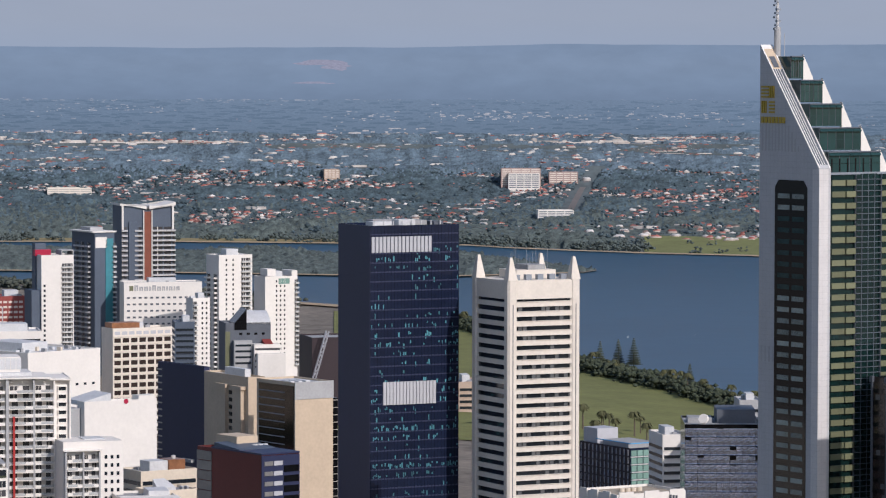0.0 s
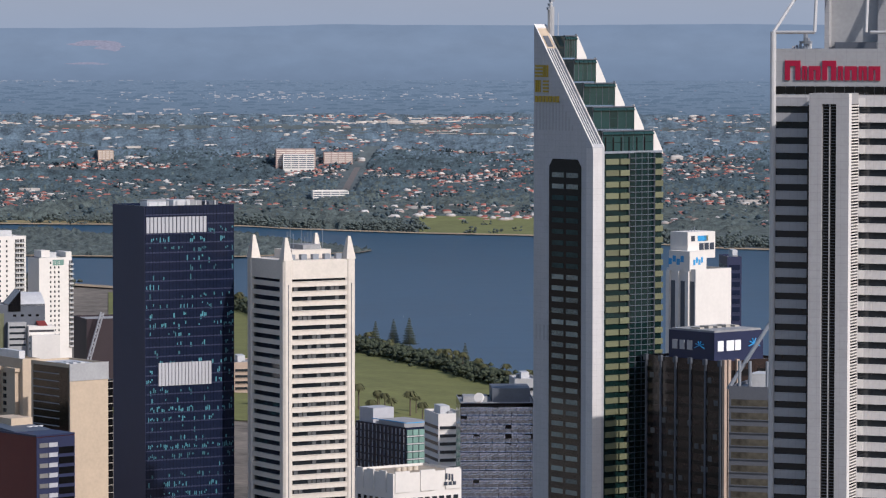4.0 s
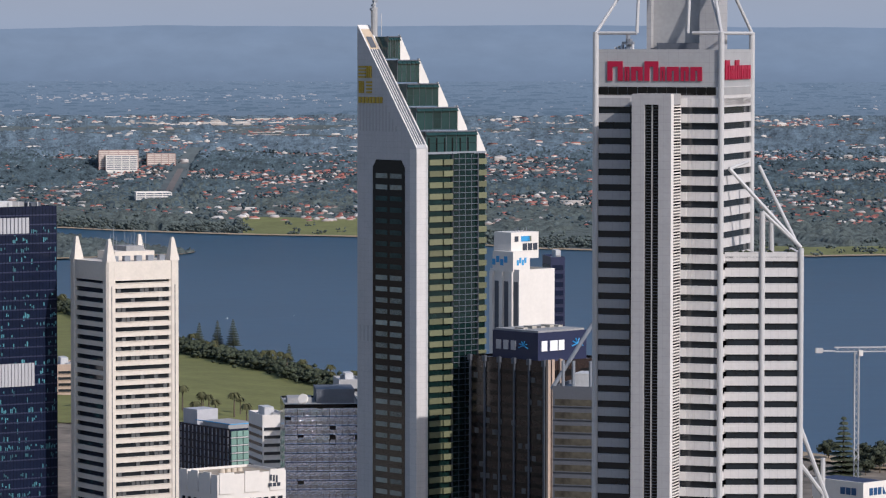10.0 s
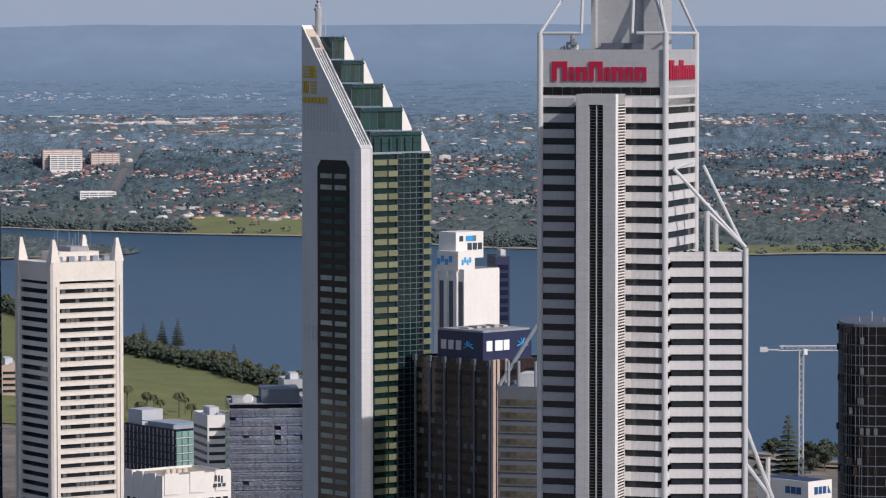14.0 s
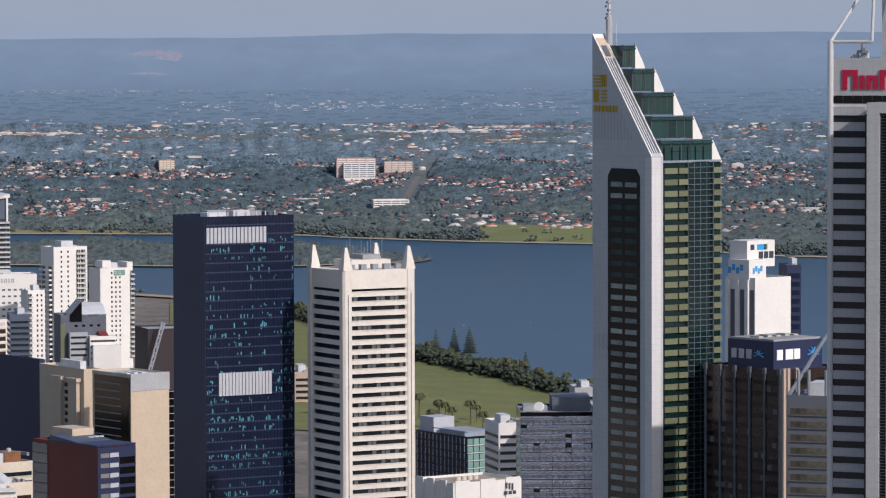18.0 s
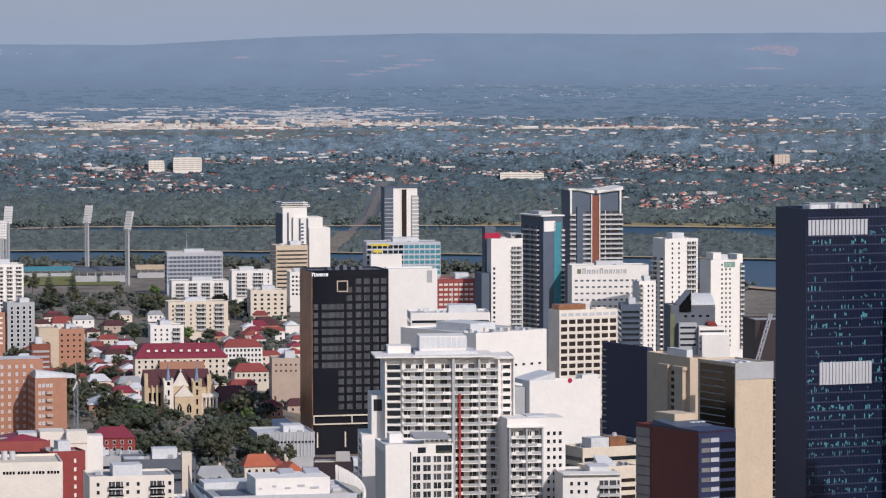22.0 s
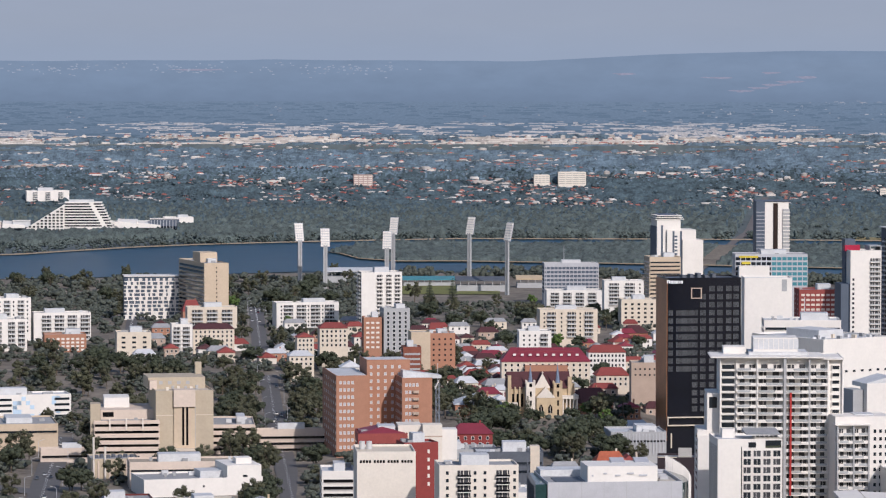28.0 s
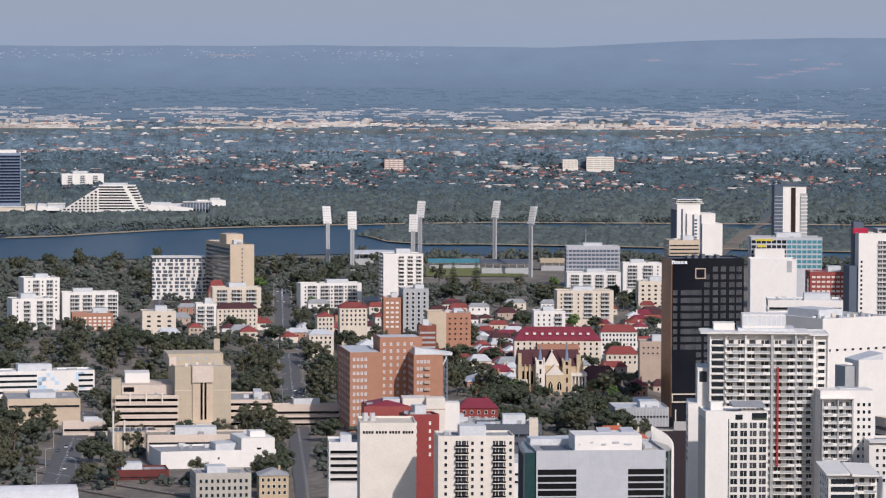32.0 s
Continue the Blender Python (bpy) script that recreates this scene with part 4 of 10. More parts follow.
    for k in range(6):
        bx("balustrade_post", e, [(-a + fin + 1 + 3.3 * k, -a + fin + 1.5 + 3.3 * k, -b + 1, -b + 1.5, hb, hb + 5)], BLACK)
    # mast
    mx, my = -a + fin + 0.5, b - 2.0
    mast = cyl("mast", e, (mx, my, tip - 8), (mx, my, tip + 6), 1.1, GREY, 10)
    cyl("mast", e, (mx, my, tip + 6), (mx, my, tip + 22), 0.55, STEEL, 8, 0.3)
    for k in range(9):
        bx("aerial", mast, [(mx - 1.5 + (k % 3) * 0.5, mx - 0.7 + (k % 3) * 0.9, my - 0.5, my + 0.5, tip + 5 + k * 1.3, tip + 5.7 + k * 1.3)], DSTEEL)
    cyl("aerial", e, (mx + 3, my, tip - 8), (mx + 3, my, tip + 4), 0.12, STEEL, 6)


raked_tower()


# ---- the navy tower
def navy_tower():
    x, y, yaw, w, d, top = -129.2, 1464.8, 32.0, 37.6, 27.0, 160.9
    e, h = shell(x, y, yaw, w, d, top, NAVY, "dark navy glass office tower with scattered pale blinds", "skyscraper", "office_tower", parapet=1.5)
    px = lambda p: -w / 2 + (p - 656) / 157 * w
    m_per = 1450 / 6850
    zz = lambda p: h - (p - 398) * m_per
    rnd = random.Random(8)
    bx("side_wall", e, [(-w / 2 - 0.15, -w / 2 + 0.1, -d / 2, d / 2, -3, h - 0.2)], DUSK, "plain dark blue side wall")
    fin = boxes("mullion", [(-0.07, 0.07, -d / 2 - 0.22, -d / 2, 0, h)], NAVY)
    for k in range(27):
        part("mullion", fin, e).matrix_basis = pose(-w / 2 + w * (k + 0.2) / 26.4, 0, 0)
    st = 3.55
    line = boxes("floor_line", [(-w / 2, w / 2, -d / 2 - 0.12, -d / 2, 0, 0.5)], DUSK)
    for k in range(int(h / st)):
        part("floor_line", line, e).matrix_basis = pose(0, 0, k * st)
    for row in range(int(h / st) - 2):
        z = h - 11 - row * st
        if z < 3:
            break
        dens = 0.55 * abs(noise.noise(Vector((row * 0.7, 1.3, 0)))) * 2.2 + 0.12
        its = []
        for c in range(52):
            if rnd.random() < dens * (0.3 + 1.5 * abs(noise.noise(Vector((c * 0.17, row * 0.2, 4))))):
                u = -w / 2 + w * (c + 0.9) / 52.8
                ww, hh = rnd.choice((0.14, 0.22, 0.3)), rnd.choice((0.7, 1.2, 1.9))
                up = z + rnd.uniform(1.7, 3.0)
                its.append((u - ww, u + ww, -d / 2 - 0.06, -d / 2 + 0.05, up - hh, up))
        if its:
            tagged(bx("blind_rest", e, its, BLIND), kind="stuff")
    for p0, p1, q0, q1 in ((657, 764, 418, 446), (678, 772, 677, 718)):
        pan = bx("louvre_panel", e, [(px(p0), px(p1), -d / 2 - 0.2, -d / 2, zz(q1), zz(q0))], DGREY, "silver louvred plant panel")
        n = 16
        sl = boxes("louvre_slat", [(-0.58, 0.58, -d / 2 - 0.45, -d / 2 - 0.2, zz(q1), zz(q0))], LOUVRE)
        for k in range(n):
            part("louvre_slat", sl, pan).matrix_basis = pose(px(p0) + (px(p1) - px(p0)) * (k + 0.5) / n, 0, 0)
    for x0, x1, y0, y1, z1, mm in ((-14, -6, -6, 0, 1.6, PALEROOF), (-4, 3, -8, -2, 2.6, PALEROOF), (4, 10, -4, 6, 1.9, GREYROOF), (-10, 0, 2, 8, 2.2, GREYROOF), (11, 15, -8, 4, 1.4, DGREY)):
        bx("plant_unit", e, [(x0, x1, y0, y1, h - 1.5, h + z1 * 0.7)], mm)
    for k in range(8):
        bx("roof_rail", e, [(-15 + 4 * k, -14.6 + 4 * k, -9, -8.7, h - 1.5, h + 1.5)], STEEL)


navy_tower()


# ---- the white banded tower with corner spikes
def banded_tower():
    x, y, yaw, w, d, top = -80.2, 1455.1, 32.0, 31.9, 21.9, 141.0
    d = max(d, 30.0)
    e = place("office_tower", x, y, yaw, "white banded office tower with pointed corner piers", "skyscraper")
    h = top - e.matrix_world.translation.z
    a, b, c = w / 2 - 0.9, d / 2 - 0.7, 3.2
    oct_ = lambda s: [(-a + c - s * 0.4, -b - s), (a - c + s * 0.4, -b - s), (a + s, -b + c), (a + s, b - c), (a - c, b + s), (-a + c, b + s), (-a - s, b - c), (-a - s, -b + c)]
    prism("core", e, oct_(-0.8), -4, h - 3, GLASS, "recessed dark window core")
    prism("top_wall", e, oct_(0), h - 7.0, h, IVORY, "solid white top storey")
    st = 17.2 / 6850 * 1440
    bf = boxes("band", [(-a + c, a - c, -b, -b + 0.9, 0, st * 0.5)], IVORY)
    bl = boxes("band", [(-a, -a + 0.9, -b + c, b - c, 0, st * 0.5)], IVORY)
    sill = boxes("sill", [(-a + c, a - c, -b - 0.25, -b + 0.9, st * 0.5, st * 0.5 + 0.18)], IVORY)
    blind = boxes("blind_window", [(-0.8, 0.8, -b + 0.5, -b + 0.78, 0, st * 0.5)], CURTAIN)
    rnd = random.Random(3)
    z = h - 6.3 - st * 1.0
    while z > -2:
        part("band", bf, e).matrix_basis = pose(0, 0, z)
        part("sill", sill, e).matrix_basis = pose(0, 0, z)
        part("band", bl, e).matrix_basis = pose(0, 0, z)
        for k in range(12):
            if rnd.random() < 0.34:
                part("blind_window", blind, e).matrix_basis = pose(-a + c + 1 + (w - 2 * c - 2) * (k + 0.5) / 12, 0, z - st * 0.5)
        z -= st
    for sx_, sy_ in ((-1, -1), (1, -1), (-1, 1), (1, 1)):
        cx, cy = sx_ * (a - c / 2), sy_ * (b - c / 2)
        prism("corner_pier", e, [(cx - 2.0, cy - 1.2), (cx - 1.2, cy - 2.0), (cx + 1.2, cy - 2.0), (cx + 2.0, cy - 1.2), (cx + 2.0, cy + 1.2), (cx + 1.2, cy + 2.0), (cx - 1.2, cy + 2.0), (cx - 2.0, cy + 1.2)], -4, h, IVORY, "white corner pier running past the roof")
        bx("pier_joint", kid(e, "core"), [(cx - 0.15, cx + 0.15, cy + sy_ * 2.0 - 0.1, cy + sy_ * 2.0 + 0.1, -4, h - 9)], DGREY)
        verts = [(cx - 2, cy - 2, h), (cx + 2, cy - 2, h), (cx + 2, cy + 2, h), (cx - 2, cy + 2, h), (cx - 0.5, cy - 0.5, h + 8.6), (cx + 0.5, cy - 0.5, h + 8.6), (cx + 0.5, cy + 0.5, h + 8.6), (cx - 0.5, cy + 0.5, h + 8.6)]
        part("corner_spike", mesh("corner_spike", verts, [(0, 1, 5, 4), (1, 2, 6, 5), (2, 3, 7, 6), (3, 0, 4, 7), (4, 5, 6, 7)], IVORY), e, "tapered white spike at the roof corner")
    bx("plant_house", e, [(-a * 0.5, a * 0.62, -b * 0.45, b * 0.5, h - 1, h + 3.4)], IVORY)
    bx("plant_house", e, [(-a * 0.1, a * 0.4, -b * 0.3, b * 0.4, h + 3.4, h + 5.2)], GREYROOF)
    for k in range(10):
        cyl("aerial", e, (-9 + 1.9 * k, -3 + (k % 4), h + 3), (-9 + 1.9 * k, -3 + (k % 4), h + 8 + (k * 7 % 5)), 0.09, DSTEEL, 5)
    for k in range(5):
        bx("roof_unit", e, [(-a + 4 + k * 5, -a + 6.4 + k * 5, -b + 3, -b + 5, h - 0.5, h + 2.0)], DSTEEL)


banded_tower()


# ---- the other city blocks
def punched(x, y, yaw, w, d, top, label, wall, cols, rows, ww, wh, glass_m=None, left=0, z_low=None, roof_m=None, margin=1.0, units=3, category="building", name="office_building", head=2.2, frame_m=None, big=0.35):
    e, h = shell(x, y, yaw, w, d, top, wall, label, category, name, roof_m)
    z0 = z_low if z_low is not None else max(0.5, h - head - rows * 3.4)
    windows(e, "f", w, d, -w / 2 + margin, w / 2 - margin, cols, z0, h - head, rows, ww, wh, frame_m or wall, glass_m or GLASS)
    if left:
        windows(e, "l", w, d, -d / 2 + margin, d / 2 - margin, left, z0, h - head, rows, ww, wh, frame_m or wall, glass_m or GLASS)
    plant(e, w, d, h, units, big=big)
    return e, h


def banded(x, y, yaw, w, d, top, label, wall, rows, storey, ratio=0.5, head=2.4, glass_m=None, left=True, roof_m=None, units=3, name="office_building", ribs=0):
    e, h = shell(x, y, yaw, w, d, top, wall, label, "building", name, roof_m)
    f = boxes("window_band", [(-w / 2 + 0.7, w / 2 - 0.7, -d / 2 - 0.05, -d / 2 + 0.2, 0, storey * ratio)], glass_m or GLASS)
    sl = boxes("sill", [(-w / 2 + 0.4, w / 2 - 0.4, -d / 2 - 0.35, -d / 2 + 0.1, -0.25, 0)], wall)
    l = boxes("window_band", [(-w / 2 - 0.05, -w / 2 + 0.2, -d / 2 + 0.7, d / 2 - 0.7, 0, storey * ratio)], glass_m or GLASS)
    for k in range(rows):
        z = h - head - storey * (k + 0.9)
        if z < 0.3:
            break
        part("window_band", f, e).matrix_basis = pose(0, 0, z)
        part("sill", sl, e).matrix_basis = pose(0, 0, z)
        if left:
            part("window_band", l, e).matrix_basis = pose(0, 0, z)
    for k in range(ribs):
        u = -w / 2 + w * (k + 0.5) / ribs
        bx("rib", e, [(u - 0.25, u + 0.25, -d / 2 - 0.5, -d / 2 + 0.1, -3, h - head + 0.4)], wall)
    plant(e, w, d, h, units)
    return e, h


def flats(x, y, yaw, w, d, top, label, wall, us, bw, floors, storey=3.0, win_us=(), rail_m=None, left=0, units=2, head=1.6, depth=1.6, name="apartment_block", roof_m=None, slab_m=None):
    e, h = shell(x, y, yaw, w, d, top, wall, label, "apartment block", name, roof_m)
    z0 = h - head - floors * storey
    balconies(e, "f", w, d, [u * w / 2 for u in us], bw, z0, storey, floors, depth, rail_m, slab_m)
    spots = [face_pose("f", w, d, u * w / 2, 1.5) for u in win_us] + [face_pose("l", w, d, -d / 2 + d * (k + 0.5) / left, 1.5) for k in range(left)]
    if spots:
        me = window_mesh(1.1, 1.4, wall, GLASS)
        tagged(part("window_grid", joined("window_grid", me, [pose(0, 0, z0 + r * storey) @ m for r in range(floors) for m in spots]), e), kind="stuff")
    plant(e, w, d, h, units)
    return e, h


# unseen office block added behind the skyscraper to shade the foot of the raked tower
punched(101.2, 1170.5, 44.0, 22.0, 16.0, 167.0, "unseen grey office block behind the granite skyscraper, added for its shade", GREY, 3, 8, 4.6, 1.8, GLASS, 0)


# dark block with bronze glass ribs and its sign box
def bronze_tower():
    x, y, yaw, w, d, top = 65.1, 1250.6, 42.0, 27.7, 35.3, 121.3
    e, h = shell(x, y, yaw, w, d, top, BROWN, "dark bronze glass office tower with concrete ribs", "building", "office_tower")
    for k in range(6):
        v = d / 2 - d * (k + 0.06) / 5.2
        bx("rib", e, [(-w / 2 - 0.5, -w / 2 + 0.1, v - 0.35, v + 0.35, -4, h + 0.4)], DGREY)
        prism("rib_head", e, [(-w / 2 - 0.9, v - 0.7), (-w / 2 + 0.1, v - 0.7), (-w / 2 + 0.1, v + 0.7), (-w / 2 - 0.9, v + 0.7)], h - 1.6, h + 0.3, DGREY)
    pane = boxes("spandrel", [(-w / 2 - 0.12, -w / 2 + 0.05, -d / 2 + 0.8, d / 2 - 0.8, 0, 1.3)], BLACK)
    st = 3.6
    slot = boxes("window_slot", [(-w / 2 + 2, -w / 2 + 6.5, -d / 2 - 0.1, -d / 2 + 0.3, 0, 2.0)], BLACK)
    for k in range(30):
        z = h - 5 - k * st
        if z < 0:
            break
        part("spandrel", pane, e).matrix_basis = pose(0, 0, z)
        part("window_slot", slot, e).matrix_basis = pose(-1.2, 0, z)
        part("window_slot", slot, e).matrix_basis = pose(6.5, 0, z)
        part("window_slot", slot, e).matrix_basis = pose(13.5, 0, z)
    # scattered paler panels painted in for reflections on the bronze glass
    shade = boxes("drawn_blind", [(-w / 2 - 0.14, -w / 2 - 0.02, -0.9, 0.9, 0, 1.7)], CURTAIN)
    rb = random.Random(5)
    for k in range(60):
        part("drawn_blind", shade, e).matrix_basis = pose(0, rb.uniform(-d / 2 + 2, d / 2 - 2), h - 5 - st * rb.randrange(1, 26) + 1.4)
    for u in (-w / 2 + 0.4, -w / 2 + 2.2, -w / 2 + 6.0):
        bx("pier", e, [(u - 0.6, u + 0.6, -d / 2 - 0.8, -d / 2 + 0.2, -4, h + 0.5)], BUFF)
    box_ = prism("sign_box", e, [(-w / 2 + 2.5, -d / 2 + 6.5), (w / 2 - 3, -d / 2 + 6.5), (w / 2 - 3, d / 2 - 8), (-w / 2 + 2.5, d / 2 - 8)], h - 1, h + 8.6, DUSK, "dark blue sign box on the roof")
    bx("sign_roof", box_, [(-w / 2 + 3, w / 2 - 3.5, -d / 2 + 7, d / 2 - 8.5, h + 8.6, h + 9.2)], GREYROOF)
    for k in range(5):
        bx("roof_unit", e, [(-w / 2 + 5 + 4 * k, -w / 2 + 7 + 4 * k, -2, 2, h + 9.1, h + 9.7 + 0.3 * (k % 2))], GREYWARM)
    W2, D2 = w - 5.5, d - 14.5
    for k in range(3):
        bx("sign_letter", box_, [(-6.6 + 3.9 * k - 3.4, -6.6 + 3.9 * k - 3.4 + (3.4 if k == 1 else 2.6), -d / 2 + 6.2, -d / 2 + 6.5, h + 2.6, h + 5.9)], SIGNWHITE)
        bx("sign_letter", box_, [(-w / 2 + 2.2, -w / 2 + 2.5, 5.6 - 3.4 * k, 5.6 - 3.4 * k + 2.2, h + 2.6, h + 5.6)], LOUVRE)
    for k in range(6):
        a = k * math.pi / 5
        cyl("sign_ray", box_, (6.5, -d / 2 + 6.3, h + 4.4), (6.5 + 2.6 * math.cos(a), -d / 2 + 6.3, h + 4.4 + 2.6 * math.sin(a) - 0.8), 0.22, SIGNBLUE, 6)
        cyl("sign_ray", box_, (-w / 2 + 2.3, -4.6, h + 4.2), (-w / 2 + 2.3, -4.6 - 2.2 * math.cos(a), h + 4.2 + 2.2 * math.sin(a) - 0.8), 0.18, SIGNBLUE, 6)


bronze_tower()
e, h = banded(69.6, 1089.1, -18.0, 13.1, 20.0, 126.8, "pale granite block with mirror window bands beside the skyscraper", GRANITE, 34, 3.7, 0.5, 2.2, MIRRORBAND, units=1, roof_m=GREYROOF)
cyl("stay_strut", e, (-7, -9, h - 1), (4, -4, h + 18), 0.6, DSTEEL, 8)
for u in (-4.0, -1.0, 4.0):
    cyl("stay_post", e, (u, -8, h - 1), (u, -8, h + 7), 0.5, DSTEEL, 8)

# white block with billboard boxes, and the dark glass block behind it
def billboard_block():
    x, y, yaw, w, d, top = 75.7, 1581.3, 40.0, 19.8, 17.4, 130.1
    e, h = shell(x, y, yaw, w, d, top, WHITE, "white office block with roof sign boxes", "building", "office_building")
    for k in range(3):
        v = d / 2 - d * (k + 0.2) / 3
        bx("window_slot", e, [(-w / 2 - 0.1, -w / 2 + 0.2, v - 4.0, v - 1.6, -3, h - 5)], DGREY)
        bx("rib", e, [(-w / 2 - 1.0, -w / 2 + 0.1, v - 1.3, v + 0.6, -3, h - 1)], WHITE)
    bx("sign_box", e, [(-w / 2 - 0.5, w / 2 - 11, -d / 2 + 3, d / 2 - 2, h - 1, h + 7.2)], WHITE, "white lower sign box")
    bx("sign_box", e, [(-w / 2 + 2, w / 2 - 2.5, -d / 2 + 7, d / 2, h + 4, h + 14.8)], WHITE, "white upper sign box")
    for k, m in enumerate((SIGNDARK, SIGNBLUE, LIME)):
        bx("sign_stripe", e, [(-4.5 + 3.6 * k - 1.5, -4.5 + 3.6 * k + (0.2 if k != 1 else 3.0) + 0.3, -d / 2 + 6.8, -d / 2 + 7, h + 11, h + 13.2)], m)
    for k in range(3):
        bx("sign_letter", e, [(-1.5 + 2.9 * k, 0.8 + 2.9 * k, -d / 2 + 6.8, -d / 2 + 7, h + 7.4, h + 10.2)], SIGNDARK)
    for k in range(4):
        bx("sign_mark", e, [(-w / 2 - 0.7, -w / 2 - 0.5, 5 - 2.4 * k, 6.8 - 2.4 * k, h + 1.5 + 1.2 * (k % 2), h + 4.0 + 1.2 * (k % 2))], SIGNBLUE)
        bx("sign_mark", e, [(-w / 2 + 1.5 + 1.4 * k, -w / 2 + 2.5 + 1.4 * k, -d / 2 + 2.8, -d / 2 + 3, h + 1.6 + 0.9 * (k % 2), h + 3.8 + 0.9 * (k % 2))], SIGNBLUE)
    for k in range(7):
        cyl("aerial", e, (-4 + 1.6 * k, 2, h + 14), (-4 + 1.6 * k, 2, h + 15.6 + (k % 3) * 0.5), 0.1, DSTEEL, 5)


billboard_block()
banded(92.2, 1647.8, 7.2, 6.1, 20.0, 131.4, "dark glass office block with pale floor bands", DUSK, 28, 3.6, 0.6, units=1, glass_m=NAVY)


def mirror_block():
    x, y, yaw, w, d, top = -7.5, 1660.8, 3.5, 32.7, 40.0, 68.6
    e, h = shell(x, y, yaw, w, d, top, BLACK, "black mirror-glass office block with wavy reflections", "building", "office_building")
    rnd = random.Random(12)
    for r in range(int(h / 3.9)):
        z = h - 1.4 - 3.9 * (r + 1)
        for c in range(12):
            u = -w / 2 + w * (c + 0.5) / 12
            ob = bx("pane", e, [(-w / 24 + 0.06, w / 24 - 0.06, -0.12, 0.02, 0, 3.6)], GLASSM)
            ob.matrix_basis = pose(u, -d / 2, z, 5.0 * noise.noise(Vector((c * 0.5, r * 0.45, 2.0))) + rnd.uniform(-0.4, 0.4), 0, rnd.uniform(-0.5, 0.5))
    cyl("dish", e, (-8, -14, h + 1.6), (-8.4, -14.8, h + 2.0), 2.3, WHITE, 18, 2.1, "white satellite dish")
    cyl("dish_post", e, (-8, -13.6, h - 1), (-8, -13.8, h + 1.6), 0.25, DSTEEL, 6)
    bx("plant_room", e, [(-2, w / 2 - 2, -6, d / 2 - 3, h - 1, h + 5)], DGREY)
    bx("plant_screen", e, [(-w / 2 + 2, -4, -4, 8, h - 1, h + 1.4)], GREYROOF)


mirror_block()
banded(4.4, 1770.6, 7.4, 10.4, 20.0, 68.5, "grey block with white roof slab behind the mirror block", GREY, 3, 3.6, 0.4, roof_m=PALEROOF, units=1)


def rounded_white():
    x, y, yaw, w, d, top = -38.7, 1418.2, 36.0, 30.4, 24.7, 65.6
    e, h = shell(x, y, yaw, w, d, top, WHITE, "white office block with notched roof corners", "building", "office_building", TANROOF)
    for u in (-w / 2 + 4, 0, w / 2 - 4):
        bx("notch_panel", e, [(u - 3.2, u + 3.2, -d / 2 - 0.4, -d / 2 + 0.2, h - 7, h + 0.7)], WHITE)
    for v in (-6, 2, 9):
        bx("notch_panel", e, [(-w / 2 - 0.4, -w / 2 + 0.2, v - 2.2, v + 2.2, h - 7, h + 0.7)], WHITE)
    for k in range(3):
        bx("sign_mark", e, [(w / 2 - 7.4 + 1.3 * k, w / 2 - 6.6 + 1.3 * k, -d / 2 - 0.6, -d / 2 - 0.4, h - 3.4 - 0.4 * k, h - 1.2 - 0.2 * k)], SIGNDARK)
        bx("sign_letter", e, [(w / 2 - 8 + 1.9 * k, w / 2 - 6.6 + 1.9 * k, -d / 2 - 0.6, -d / 2 - 0.4, h - 5.6, h - 4.3)], SIGNDARK)
    windows(e, "f", w, d, -w / 2 + 1, w / 2 - 1, 9, 4, h - 8, 10, 2.2, 1.6, WHITE, GLASS)
    windows(e, "l", w, d, -d / 2 + 1, d / 2 - 1, 6, 4, h - 8, 10, 2.2, 1.6, WHITE, GLASS)
    for k in range(4):
        cyl("roof_drum", e, (-4 + 2.6 * k, 1, h - 1), (-4 + 2.6 * k, 1, h + 0.5), 1.1, CREAM, 12)


rounded_white()


def green_screen():
    x, y, yaw, w, d, top = -55.8, 1873.2, 36.0, 21.1, 43.9, 36.8
    e, h = shell(x, y, yaw, w, d, top, NAVY, "blue-grey glass office block with green glazed front", "building", "office_building", GREYROOF)
    for r in range(8):
        z = h - 3.8 - r * 3.7
        for c in range(6):
            u = -w / 2 + w * (c + 0.5) / 6
            bx("screen_panel", e, [(u - 1.5, u + 1.5, -d / 2 - 0.5, -d / 2, z, z + 2.7)], SEAGLASS)
        bx("floor_edge", e, [(-w / 2, w / 2, -d / 2 - 0.7, -d / 2, z - 0.7, z - 0.2)], STEEL)
        for c in range(13):
            v = -d / 2 + d * (c + 0.5) / 13
            bx("fin", e, [(-w / 2 - 0.4, -w / 2, v - 0.15, v + 0.15, z, z + 3.0)], LOUVRE)
    bx("roof_frame", e, [(-w / 2, w / 2, -d / 2, -d / 2 + 0.5, h + 2, h + 2.4), (-w / 2, -w / 2 + 0.5, -d / 2, d / 2 - 14, h + 2, h + 2.4)], SIGNBLUE)
    bx("plant_room", e, [(-w / 2 + 3, w / 2 - 3, -d / 2 + 6, d / 2 - 16, h - 1, h + 2)], GREYROOF)
    bx("lift_tower", e, [(-w / 2 + 1, w / 2 - 8, d / 2 - 14, d / 2 - 2, h - 1, h + 7)], LOUVRE)


green_screen()
banded(-32.4, 1813.5, 16.3, 12.9, 25.0, 48.4, "white office block with dark window bands", WHITE, 9, 3.8, 0.4, head=4)


